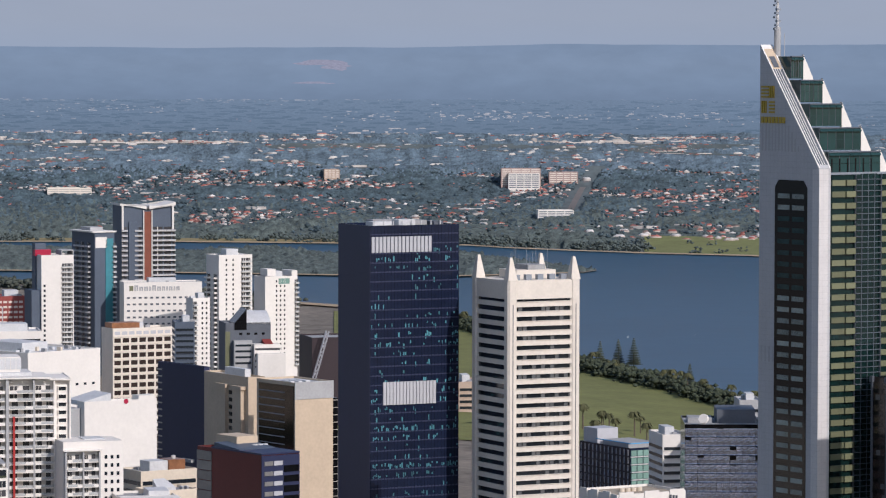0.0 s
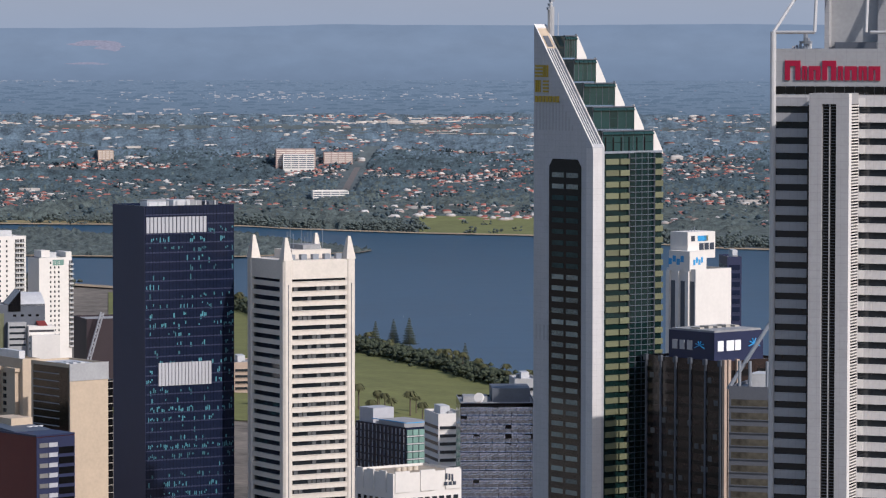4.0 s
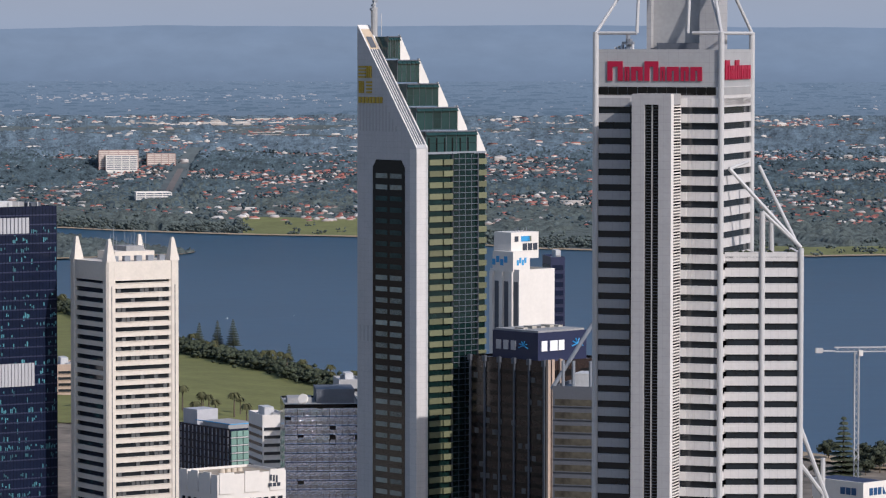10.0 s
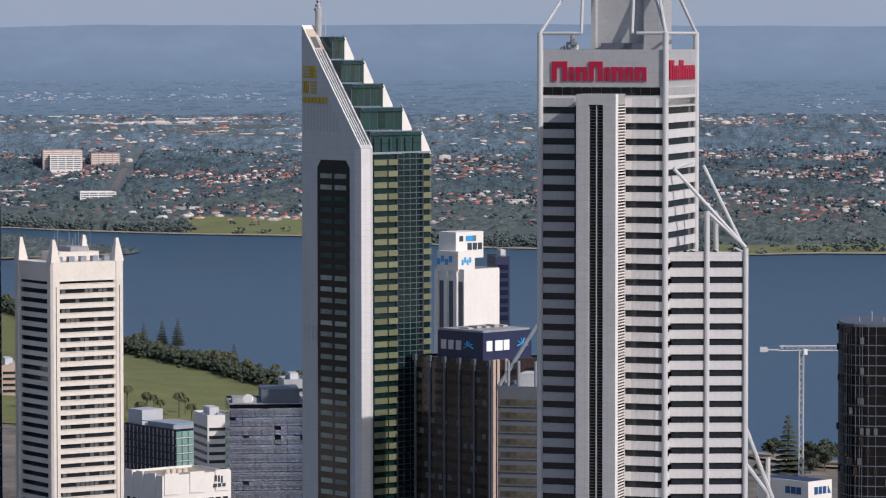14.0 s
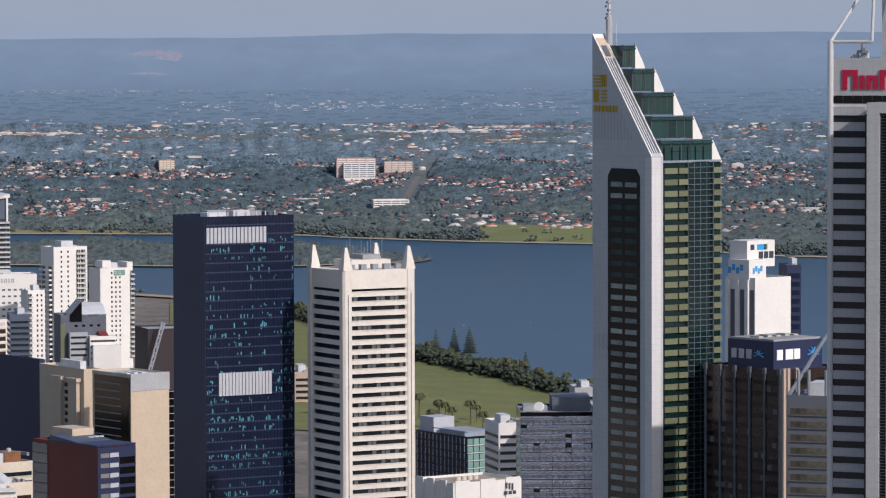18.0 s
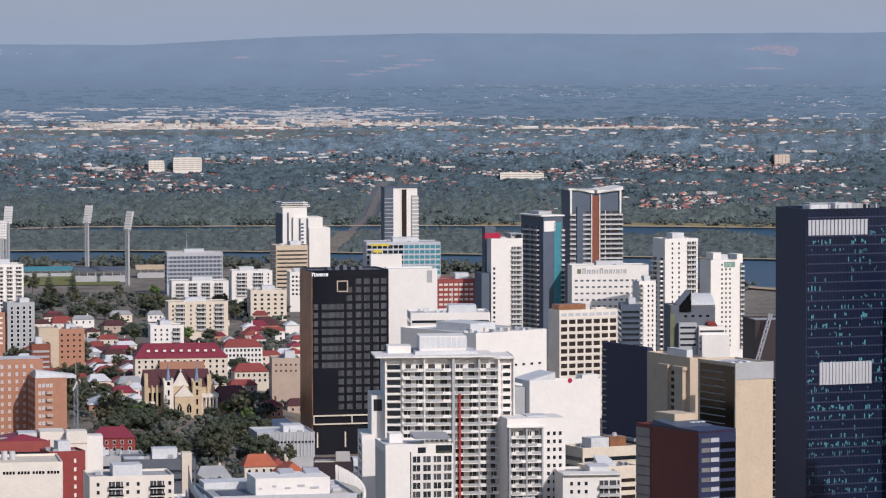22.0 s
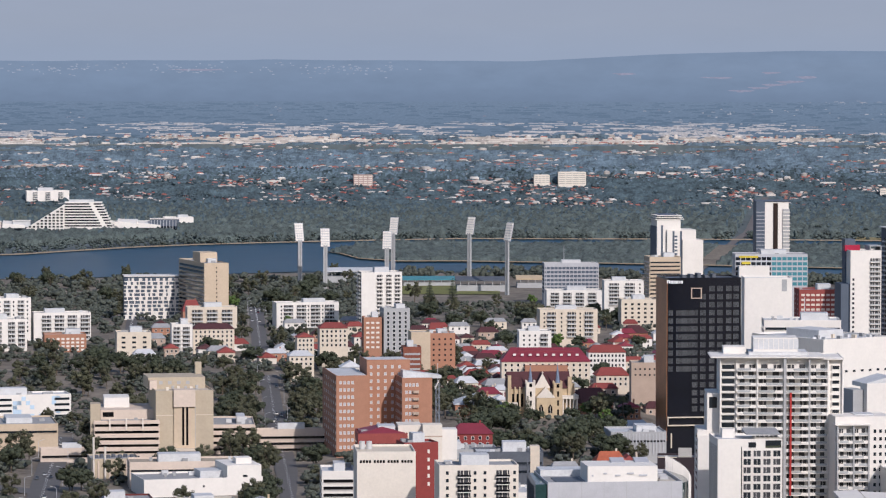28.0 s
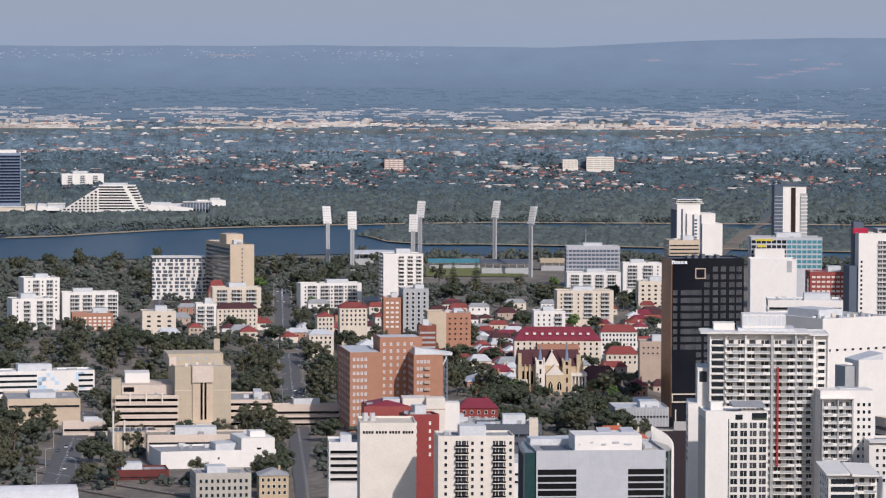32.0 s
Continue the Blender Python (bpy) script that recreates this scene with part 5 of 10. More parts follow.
# dark rounded tower, low sign building, river crane
def dark_round_tower():
    x, y, yaw, w, d, top = 200.7, 1271.1, -5.6, 33.0, 40.0, 130.4
    e = place("apartment_tower", x, y, yaw, "dark brown glass tower with rounded corners", "building")
    h = top - e.matrix_world.translation.z
    pts = []
    for k in range(20):
        th = 2 * math.pi * k / 20
        c, s = math.cos(th), math.sin(th)
        pts.append((w / 2 * math.copysign(abs(c) ** 0.55, c), d / 2 * math.copysign(abs(s) ** 0.55, s)))
    prism("glass_body", e, pts, -4, h, BLACK, "dark curved curtain wall")
    prism("roof_ring", e, [(px_ * 1.01, py_ * 1.01) for px_, py_ in pts], h - 0.4, h + 0.5, DGREY)
    rnd = random.Random(4)
    for r in range(int(h / 3.3)):
        z = h - 3.3 * (r + 1)
        prism("floor_edge", e, [(px_ * 1.006, py_ * 1.006) for px_, py_ in pts], z, z + 0.35, DGREY if r % 6 else BROWN)
    for k in range(10, 20):
        for q in range(3):
            f = (q + rnd.random() * 0.5) / 3
            p0, p1 = pts[k], pts[(k + 1) % 20]
            cx, cy = p0[0] + (p1[0] - p0[0]) * f, p0[1] + (p1[1] - p0[1]) * f
            cyl("mullion", e, (cx * 1.008, cy * 1.008, -3), (cx * 1.008, cy * 1.008, h), 0.12, DGREY, 5)
            for r in range(int(h / 3.3)):
                if rnd.random() < 0.13:
                    bx("curtained_pane", e, [(cx * 1.012 - 0.6, cx * 1.012 + 0.6, cy * 1.012 - 0.3, cy * 1.012 + 0.3, h - 3.3 * r - 2.8, h - 3.3 * r - 0.6)], BROWN if rnd.random() < 0.6 else CURTAIN)
    for k in range(5):
        cyl("aerial", e, (-10 + 4 * k, -6, h), (-10 + 4 * k, -6, h + 2 + 2 * (k % 2)), 0.12, STEEL, 5)


dark_round_tower()


def sign_low():
    x, y, yaw, w, d, top = 153.3, 1150.3, 40.8, 10.2, 20.0, 91.5
    e, h = shell(x, y, yaw, w, d, top, WHITE, "low white roof block with dark top and blue signs", "building", "office_building", DGREY)
    bx("fascia", e, [(-w / 2 - 0.2, w / 2 + 0.2, -d / 2 - 0.2, -d / 2 + 0.3, h - 4.6, h + 1.0), (-w / 2 - 0.2, -w / 2 + 0.3, -d / 2 + 0.3, d / 2 + 0.2, h - 4.6, h + 1.0)], WHITE)
    bx("dark_roof", e, [(-w / 2 + 0.4, w / 2, -d / 2 + 0.5, d / 2, h - 0.2, h + 0.9)], DUSK)
    prism("sign_mark", e, [(3.4, -d / 2 - 0.35), (4.7, -d / 2 - 0.35), (4.7, -d / 2 - 0.2), (3.4, -d / 2 - 0.2)], h - 3.0, [h - 0.6, h - 2.8, h - 2.8, h - 0.6], SIGNNAVY)
    for k in range(3):
        bx("sign_letter", e, [(-2.6 + 1.9 * k, -1.1 + 1.9 * k, -d / 2 - 0.35, -d / 2 - 0.2, h - 3.0, h - 0.8)], SIGNNAVY)
        bx("sign_letter", e, [(-w / 2 - 0.35, -w / 2 - 0.2, -3 - 2.2 * k, -1.2 - 2.2 * k, h - 3.0, h - 0.9)], SIGNNAVY)


sign_low()


def lattice(name, parent, a, b, half, step, material, bar=0.14):
    """A square lattice boom from a to b: four chords and zigzag bracing."""
    a, b = Vector(a), Vector(b)
    n = max(1, int((b - a).length / step))
    dirn = (b - a).normalized()
    side = dirn.cross(Vector((0, 0, 1)))
    side = side.normalized() if side.length > 0.1 else Vector((1, 0, 0))
    up = side.cross(dirn)
    cs = [side * sa * half + up * sb * half for sa, sb in ((-1, -1), (1, -1), (1, 1), (-1, 1))]
    for c in cs:
        cyl(name + "_chord", parent, a + c, b + c, bar * 1.4, material, 5)
    verts, faces = [], []
    for k in range(n):
        p, q = a + (b - a) * k / n, a + (b - a) * (k + 1) / n
        for i in range(4):
            c0, c1 = (cs[i], cs[(i + 1) % 4]) if k % 2 else (cs[(i + 1) % 4], cs[i])
            o = len(verts)
            for pt in (p + c0, q + c1):
                for sgn in ((-1, -1), (1, -1), (1, 1), (-1, 1)):
                    verts.append(pt + side * sgn[0] * bar * 0.7 + up * sgn[1] * bar * 0.7)
            faces += [(o + j, o + (j + 1) % 4, o + 4 + (j + 1) % 4, o + 4 + j) for j in range(4)]
    tagged(part(name + "_bracing", mesh("bracing", verts, faces, material), parent), kind="stuff")


def river_crane():
    x, y, z = 212.1, 1571.7, 96.6
    e = place("tower_crane", x, y, 0, "white lattice tower crane by the river", "crane")
    h = z - e.matrix_world.translation.z
    lattice("mast", e, (0, 0, 40), (0, 0, h), 0.9, 2.4, STEEL, 0.16)
    lattice("mast_foot", e, (0, 0, -2), (0, 0, 40), 0.9, 3.0, DSTEEL, 0.12)
    lattice("jib", e, (-9, 0, h + 0.6), (38, 2, h + 0.6), 0.9, 2.2, STEEL, 0.14)
    bx("counterweight", e, [(-17, -14, -1, 1, h - 0.8, h + 1.2)], STEEL)
    bx("counter_jib", e, [(-15, -9, -0.6, 0.6, h - 0.2, h + 0.3)], STEEL)
    bx("cab", e, [(0.8, 2.4, -1.6, 0, h - 2, h + 0.4)], WHITE)


river_crane()

# ---- the group of blocks east of the navy tower
def tan_pair():
    x, y, yaw, w, d, top = -231.6, 1765.7, 36.0, 8.8, 42.6, 78.1
    e, h = shell(x, y, yaw, w, d, top, TAN, "tan concrete hotel block with stepped shadowed bays", "building", "hotel_block", BUFFROOF)
    for v, t in ((-14, 2.2), (2, 1.6)):
        bx("bay", e, [(-w / 2 - t, -w / 2 + 0.2, v - 4, v + 4, -4, h - 6)], TAN)
        bx("bay_cap", e, [(-w / 2 - t - 0.5, -w / 2 + 0.2, v - 5, v + 5, h - 6, h - 4.4)], TAN)
    for r in range(12):
        bx("window", e, [(-w / 2 - 0.1, -w / 2 + 0.2, -8.6, -3.0, h - 9 - 3.3 * r, h - 7.2 - 3.3 * r)], GLASS)
    plant(e, w, d, h, 2)
    x, y, yaw, w, d, top = -196.9, 1707.2, 40.0, 20.1, 31.1, 80.6
    e, h = shell(x, y, yaw, w, d, top, TAN, "tan office tower with blank end wall and black glass side", "building", "office_tower", PALEROOF)
    bx("glass_side", e, [(-w / 2 - 0.25, -w / 2 + 0.1, -d / 2 + 1.0, d / 2 - 2, -4, h - 1.6)], BLACK, "black glazed side")
    for r in range(18):
        bx("floor_line", e, [(-w / 2 - 0.4, -w / 2, -d / 2 + 8, d / 2 - 2, h - 5 - 3.3 * r, h - 4.6 - 3.3 * r)], DSTEEL)
    bx("dark_return", e, [(w / 2, w / 2 + 4.2, -d / 2 + 2.5, -d / 2 + 12, -4, h - 8)], BLACK)
    for r in range(20):
        bx("return_line", e, [(w / 2, w / 2 + 4.3, -d / 2 + 2.4, -d / 2 + 2.5, h - 9 - 3.3 * r, h - 8.75 - 3.3 * r)], GREYWARM)
    bx("top_panel", e, [(-w / 2 - 0.2, w / 2 + 0.2, -d / 2 - 0.25, -d / 2 + 0.1, h - 7.5, h + 0.2)], GREY)
    for k in range(3):
        bx("roof_unit", e, [(-6 + 4 * k, -4 + 4 * k, -6, 2, h - 1, h - 0.2)], PALEROOF)


tan_pair()
e, h = shell(-263.0, 1819.6, 40.0, 3.1, 41.7, 78.0, DUSK, "dark navy slab block with plain side wall", "building", "office_building")
for r in range(15):
    bx("floor_ledge", e, [(-1.7, -1.5, 17.0, 21.4, h - 4 - 3.2 * r, h - 3.3 - 3.2 * r)], GREYWARM)
bx("side_porch", e, [(-3.4, -1.5, -12, -2, h - 46, h - 44.5), (-6, -1.5, -20, 6, h - 54, h - 51)], GREYROOF)
e, h = punched(-328.4, 2093.6, 34.0, 35.6, 14.7, 76.1, "cream concrete office block with deep window grid", IVORY, 7, 14, 3.9, 2.45, BROWN, 0, 1.0, BUFFROOF, 0.3, 3, head=4.6, big=0.15)
for r in range(15):
    bx("floor_ledge", e, [(-17.9, 17.9, -7.85, -7.3, h - 4.75 - (h - 5.6) / 14 * r, h - 4.4 - (h - 5.6) / 14 * r)], IVORY)
bx("lift_house", e, [(-w_ / 2 + 1, w_ / 2 - 18, -4, 5, h - 1, h + 2.8) for w_ in (35.6,)], BRONZE)
for k in range(8):
    u = -17.2 + 34.4 * (k + 0.5) / 8
    bx("top_window", e, [(u - 1.6, u + 1.6, -7.45, -7.3, h - 3.6, h - 1.8)], LOUVRE)
e, h = punched(-374.2, 2485.7, 17.5, 50.9, 20.0, 78.0, "white hotel slab with rows of small windows and roof sign", WHITE, 13, 13, 2.0, 1.2, DGREY, 0, 1.0, None, 1.0, 2, name="hotel_block", head=8)
sign_bars(e, "f", 58.6, 20, -4, h - 3.8, (2.4, 2.4, 2.4, 1.2, 2.4, 2.4, 2.0, 1.0, 2.2, 1.0, 2.0), 3.6, 0.8, GREY, (0, 4), 0.15, 0.75)
bx("sign_mark", e, [(-22, -19.4, -10.15, -9.9, h - 5.6, h - 2.4)], LIME)


def butterfly_tower():
    x, y, yaw, w, d, top = -400.0, 2578.5, 20.8, 35.9, 28.0, 124.8
    e = place("apartment_tower", x, y, yaw, "slate blue apartment tower with winged roof and rust-red spine", "apartment block")
    h = top - e.matrix_world.translation.z
    a, b = w / 2, d / 2
    bx("wall", e, [(-a, a, -b, b, -4, h - 9)], SLATE)
    prism("top_wall", e, [(-a, -b), (0, -b), (0, b), (-a, b)], h - 9, [h - 0.5, h - 4.5, h - 4.5, h - 0.5], SLATE)
    prism("top_wall", e, [(0.02, -b), (a, -b), (a, b), (0.02, b)], h - 9, [h - 4.5, h, h, h - 4.5], SLATE)
    prism("roof_wing", e, [(-a - 1, -b - 1.6), (-1, -b - 1.6), (-1, b), (-a - 1, b)], h - 1, [h + 0.6, h - 3.4, h - 3.4, h + 0.6], WHITE, "white upswept roof wing")
    prism("roof_wing", e, [(1, -b - 1.6), (a + 1, -b - 1.6), (a + 1, b), (1, b)], h - 1, [h - 3.4, h + 1.4, h + 1.4, h - 3.4], WHITE, "white upswept roof wing")
    bx("spine", e, [(-2.2, 2.2, -b - 0.8, -b + 0.2, -3, h - 5)], RUST, "rust-red panelled spine")
    for u in (-3.1, 2.5):
        bx("spine_edge", e, [(u, u + 0.6, -b - 1.4, -b + 0.2, -3, h - 4)], WHITE)
    for u in (-a + 0.2, a - 1.4):
        bx("edge_blade", e, [(u, u + 1.2, -b - 1.5, -b + 0.2, h - 17, h - 1)], WHITE)
    bx("slate_panel", e, [(-a + 5, -a + 11, -b - 1.2, -b + 0.2, -3, h - 12)], SLATE)
    balconies(e, "f", w, d, (-6.2,), 5.4, 2, 3.3, int((h - 16) / 3.3), 1.8, LOUVRE)
    balconies(e, "f", w, d, (11.2,), 15.5, 2, 3.3, int((h - 16) / 3.3), 1.8, LOUVRE)
    balconies(e, "f", w, d, (-a + 2.2,), 4.0, 2, 3.3, int((h - 16) / 3.3), 1.8, LOUVRE)
    for z in (h * 0.48, h * 0.54):
        bx("belt", e, [(-a, -3, -b - 2.0, -b, z, z + 0.7), (3, a, -b - 2.0, -b, z, z + 0.7)], WHITE)


butterfly_tower()


def teal_tower():
    x, y, yaw, w, d, top = -421.3, 2502.8, 36.0, 14.3, 33.2, 109.2
    e, h = shell(x, y, yaw, w, d, top, SLATE, "dark slate and teal apartment tower with side balconies", "apartment block", "apartment_tower")
    bx("roof_canopy", e, [(-w / 2 - 2, w / 2 + 1, -d / 2 - 1, d / 2, h, h + 0.9)], WHITE)
    bx("plant_room", e, [(-w / 2 + 2, w / 2 - 3, -6, 8, h - 1, h + 3)], GREY)
    bx("teal_panel", e, [(w / 2 - 6.5, w / 2 - 1, -d / 2 - 0.3, -d / 2 + 0.1, 3, h - 4)], TEALP, "teal glazed strip")
    bx("white_panel", e, [(-w / 2 + 0.5, w / 2 - 5.5, -d / 2 - 0.3, -d / 2 + 0.1, h - 10, h - 3)], WHITE)
    n = int(h / 3.3)
    balconies(e, "l", w, d, (-9, -1, 8), 5.5, 2, 3.3, n - 2, 1.7, LOUVRE)
    balconies(e, "f", w, d, (w / 2 - 0.3,), 2.4, 2, 3.3, n - 2, 1.7, LOUVRE)


teal_tower()


def red_cap_tower():
    x, y, yaw, w, d, top = -438.8, 2454.2, 23.6, 21.1, 22.0, 96.7
    e, h = shell(x, y, yaw, w, d, top, WHITE, "white apartment tower with red capped slate lift shaft", "apartment block", "apartment_tower")
    bx("lift_shaft", e, [(-w / 2 - 1, -w / 2 + 6, 2, d / 2, 0, h + 7)], SLATE)
    bx("red_cap", e, [(-w / 2 - 1.4, -w / 2 + 9, 0.5, d / 2 - 4, h - 1, h + 3)], SIGNRED, "bright red roof panel")
    n = int((h - 6) / 3.2)
    balconies(e, "f", w, d, (w / 2 - 4.2,), 7.2, 2, 3.2, n, 1.4)
    windows(e, "f", w, d, -w / 2 + 0.5, -w / 2 + 3.5, 1, 2, h - 18, n - 4, 1.4, 1.6, WHITE, GLASS)
    bx("roof_frame", e, [(w / 2 - 8, w / 2 - 7.4, -d / 2, d / 2 - 6, h, h + 2.6), (w / 2 - 0.6, w / 2, -d / 2, d / 2 - 6, h, h + 2.6), (w / 2 - 8, w / 2, -d / 2, d / 2 - 6, h + 2.6, h + 3.1)], GREY)
    bx("side_block", e, [(-w / 2 - 6, -w / 2, -d / 2 + 2, d / 2, -3, h * 0.72)], SLATE)


red_cap_tower()
e, h = flats(-320.9, 2422.0, 34.0, 23.4, 17.7, 99.1, "white apartment tower with stacked corner balconies", WHITE, (0.62,), 6.5, 22, 3.1, (-0.55, -0.15), left=0)
balconies(e, "l", 23.4, 17.7, (-5.6, 4.0), 5.0, 4, 3.1, 22, 2.0, WHITE)
e, h = flats(-297.8, 2474.6, 34.0, 23.3, 16.0, 82.7, "white apartment tower with tiny square windows", WHITE, (0.94,), 2.6, 18, 3.1, (-0.3, -0.05, 0.2), left=0)
bx("roof_glass", e, [(-2, 6, -8.1, -6, h - 5, h - 1.5)], SEAGLASS)
bx("roof_fin", e, [(7.5, 11.6, -8, 6, h, h + 3.5), (-8, -2, -4, 6, h, h + 4.5)], WHITE)
flats(-332.6, 2363.5, 34.0, 11.6, 9.6, 75.2, "narrow white apartment tower with side balconies", WHITE, (-0.75,), 2.6, 17, 3.1, (0.1, 0.6), left=0)


def barrel_block():
    x, y, yaw, w, d, top = -285.8, 2224.9, 17.8, 26.5, 22.0, 70.3
    e, h = shell(x, y, yaw, w, d, top, DGREY, "dark grey block with pale curved roof and green stripe", "building", "office_building")
    n, verts, faces = 8, [], []
    for k in range(n + 1):
        v = -d / 2 + d * k / n
        zz = h + 9 * math.sin(math.pi * (0.12 + 0.5 * k / n)) - 3
        verts += [(-2, v, zz), (w / 2, v, zz), (-2, v, h - 1), (w / 2, v, h - 1)]
    for k in range(n):
        p = 4 * k
        faces += [(p, p + 1, p + 5, p + 4), (p + 2, p, p + 4, p + 6), (p + 1, p + 3, p + 7, p + 5)]
    faces += [(0, 2, 3, 1), (4 * n + 1, 4 * n + 3, 4 * n + 2, 4 * n)]
    part("curved_roof", mesh("curved_roof", verts, faces, PALEROOF), e, "pale curved metal roof")
    prism("dark_gable", e, [(-8, -d / 2 - 0.5), (-1, -d / 2 - 0.5), (-1, d / 2 - 4), (-8, d / 2 - 4)], h - 4, [h, h + 8, h + 8, h], BLACK)
    bx("green_stripe", e, [(-w / 2 - 0.2, -w / 2 + 2.6, -d / 2 - 0.3, -d / 2 + 0.2, -3, h - 5)], LIME)
    for r in range(4):
        for c in range(4):
            bx("window", e, [(-w / 2 + 8 + 4.4 * c, -w / 2 + 9.8 + 4.4 * c, -d / 2 - 0.1, -d / 2 + 0.1, h - 7 - 6 * r, h - 5.8 - 6 * r)], BLACK)
    bx("front_step", e, [(2, w / 2 + 4, -d / 2 - 9, -d / 2, -3, h - 12)], WHITE)
    bx("front_step", e, [(-9, 1.5, -d / 2 - 5, -d / 2, -3, h - 10)], GREY)
    for r in range(4):
        bx("terrace_band", e, [(2.4, w / 2 + 3.6, -d / 2 - 9.1, -d / 2 - 8.9, h - 15.4 - 3.4 * r, h - 14.2 - 3.4 * r)], DOOR)
        bx("terrace_band", e, [(-8.4, 0.9, -d / 2 - 5.1, -d / 2 - 4.9, h - 13.4 - 3.4 * r, h - 12.2 - 3.4 * r)], GLASS)
    bx("terrace_wall", e, [(3, w / 2 + 6, -d / 2 - 14, -d / 2 - 9, -3, h - 17)], WHITE)
    prism("red_awning", e, [(8, -d / 2 - 9), (13, -d / 2 - 9), (13, -d / 2 - 0.1), (8, -d / 2 - 0.1)], h - 12, [h - 11.6, h - 11.6, h - 9.6, h - 9.6], RED)


barrel_block()
banded(-330.8, 2287.6, 12.7, 11.8, 22.0, 66.2, "slate grey block with low pitched roof", SLATE, 8, 3.4, 0.4)
e, h = punched(-360.8, 1935.1, 51.6, 48.3, 60.0, 76.5, "large white flat-roofed store with roof plant", WHITE, 8, 2, 2.0, 1.2, GLASS, 0, 4, PALEROOF, 2, 8, name="department_store")
for k in range(14):
    bx("roof_unit", e, [(-18 + 2.6 * k, -16.6 + 2.6 * k, -24 + 9 * (k % 4), -21 + 9 * (k % 4), h - 1, h + 0.7 + 0.25 * (k % 3))], (PALEROOF, GREYROOF, CREAM)[k % 3])
e, h = shell(-270.6, 1669.3, 36.0, 35.2, 7.2, 74.3, WHITE, "plain white rendered block with angled roof", "building", "office_building", PALEROOF)
cyl("round_sign", e, (2.5, -3.9, h - 0.6), (2.5, -3.6, h - 0.6), 1.1, SIGNRED, 16, label="round red roof sign")
bx("side_wing", e, [(-23, -17.7, 0, 12, -3, h - 3)], GREY)
bx("roof_step", e, [(9, 17, -3, 3, h - 1, h + 1.6)], WHITE)
prism("roof_hood", e, [(-17, -2), (-4, -2), (-4, 14), (-17, 14)], h - 2, [h, h + 3.2, h + 3.2, h], PALEROOF)
e, h = banded(-223.3, 1476.7, 38.0, 24.9, 17.0, 65.4, "cream office block with brown roof house", CREAM, 8, 3.5, 0.45)
bx("lift_house", e, [(2, 9, -5, 3, h - 1, h + 3.4)], BRONZE)
cyl("roof_vent", e, (6, -1, h + 3), (6, -1, h + 4.6), 0.9, STEEL, 10)
e, h = shell(-214.1, 1435.2, 38.0, 18.2, 15.1, 62.3, CREAM, "yellow rendered office block with dark window strips", "building", "office_building", GREYROOF)
for r in range(8):
    bx("window_strip", e, [(-3.2, 8.2, -7.65, -7.4, h - 6.4 - 3.2 * r, h - 5.0 - 3.2 * r)], BROWN)
    bx("window_strip", e, [(-9.2, -9.0, -6.0, 6.0, h - 6.4 - 3.2 * r, h - 5.0 - 3.2 * r)], BROWN)
bx("drain_box", e, [(-8.6, -7.7, -7.95, -7.5, h - 4.6, h - 3.4)], BUFF)
prism("roof_hood", e, [(-5, -2), (3, -2), (1.6, 4), (-3.6, 4)], h - 1, [h + 0.4, h + 0.4, h + 3.2, h + 3.2], PALEROOF)
for k in range(4):
    bx("roof_unit", e, [(4 + 1.1 * k, 4.8 + 1.1 * k, -5 + 2 * (k % 2), -3 + 2 * (k % 2), h - 1, h + 0.6)], (GREYROOF, PALEROOF)[k % 2])


def red_block():
    x, y, yaw, w, d, top = -171.0, 1339.8, 42.0, 16.0, 39.3, 87.2
    e, h = shell(x, y, yaw, w, d, top, DRED, "dark red and navy office block with pale corner bands", "building", "office_building")
    bx("navy_face", e, [(-w / 2, w / 2, -d / 2 - 0.3, -d / 2 + 0.1, -3, h - 0.5)], DUSK)
    for r in range(12):
        z = h - 4 - 3.5 * r
        bx("pale_window", e, [(-w / 2 + 1, -w / 2 + 4.6, -d / 2 - 0.6, -d / 2, z, z + 1.5)], GREYSHADE)
        bx("pale_window", e, [(-w / 2 + 5, -w / 2 + 8.6, -d / 2 - 0.6, -d / 2, z, z + 1.5)], LOUVRE)
        bx("glass_panel", e, [(-w / 2 - 0.3, -w / 2 + 0.1, d / 2 - 9, d / 2, z - 0.6, z + 2.6)], GREYSHADE)
    bx("blue_edge", e, [(-w / 2 - 0.2, w / 2, -d / 2 - 0.4, d / 2 - 9, h - 0.2, h + 0.4)], DUSK)
    prism("glazed_roof", e, [(-w / 2 + 0.4, -6), (w / 2 - 0.5, -6), (w / 2 - 0.5, d / 2 - 10), (-w / 2 + 0.4, d / 2 - 10)], h - 0.6, [h + 0.6, h + 0.6, h + 2.0, h + 2.0], SLATE, "sloping blue-grey glazed roof")
    for k in range(9):
        bx("black_window", e, [(1.2, w / 2 - 0.4, -d / 2 - 0.45, -d / 2, h - 6.5 - 3.5 * k, h - 4.2 - 3.5 * k)], BLACK)
    bx("roof_house", e, [(-2, w / 2 - 1, 4, d / 2 - 3, h - 1, h + 4)], TAN)
    for k in range(3):
        cyl("cooling_fan", e, (3 + 2.2 * k, 0, h - 1), (3 + 2.2 * k, 0, h + 1.4), 1.0, PALEROOF, 12)


red_block()
e, h = shell(-228.7, 2155.9, 20.2, 28.3, 30.0, 67.6, PLUM, "dark brown block near the river", "building", "office_building")
banded(-163.2, 2310.0, 11.9, 12.9, 30.0, 30.4, "low pinkish office block with window bands", BUFF, 6, 3.6, 0.45, left=False)

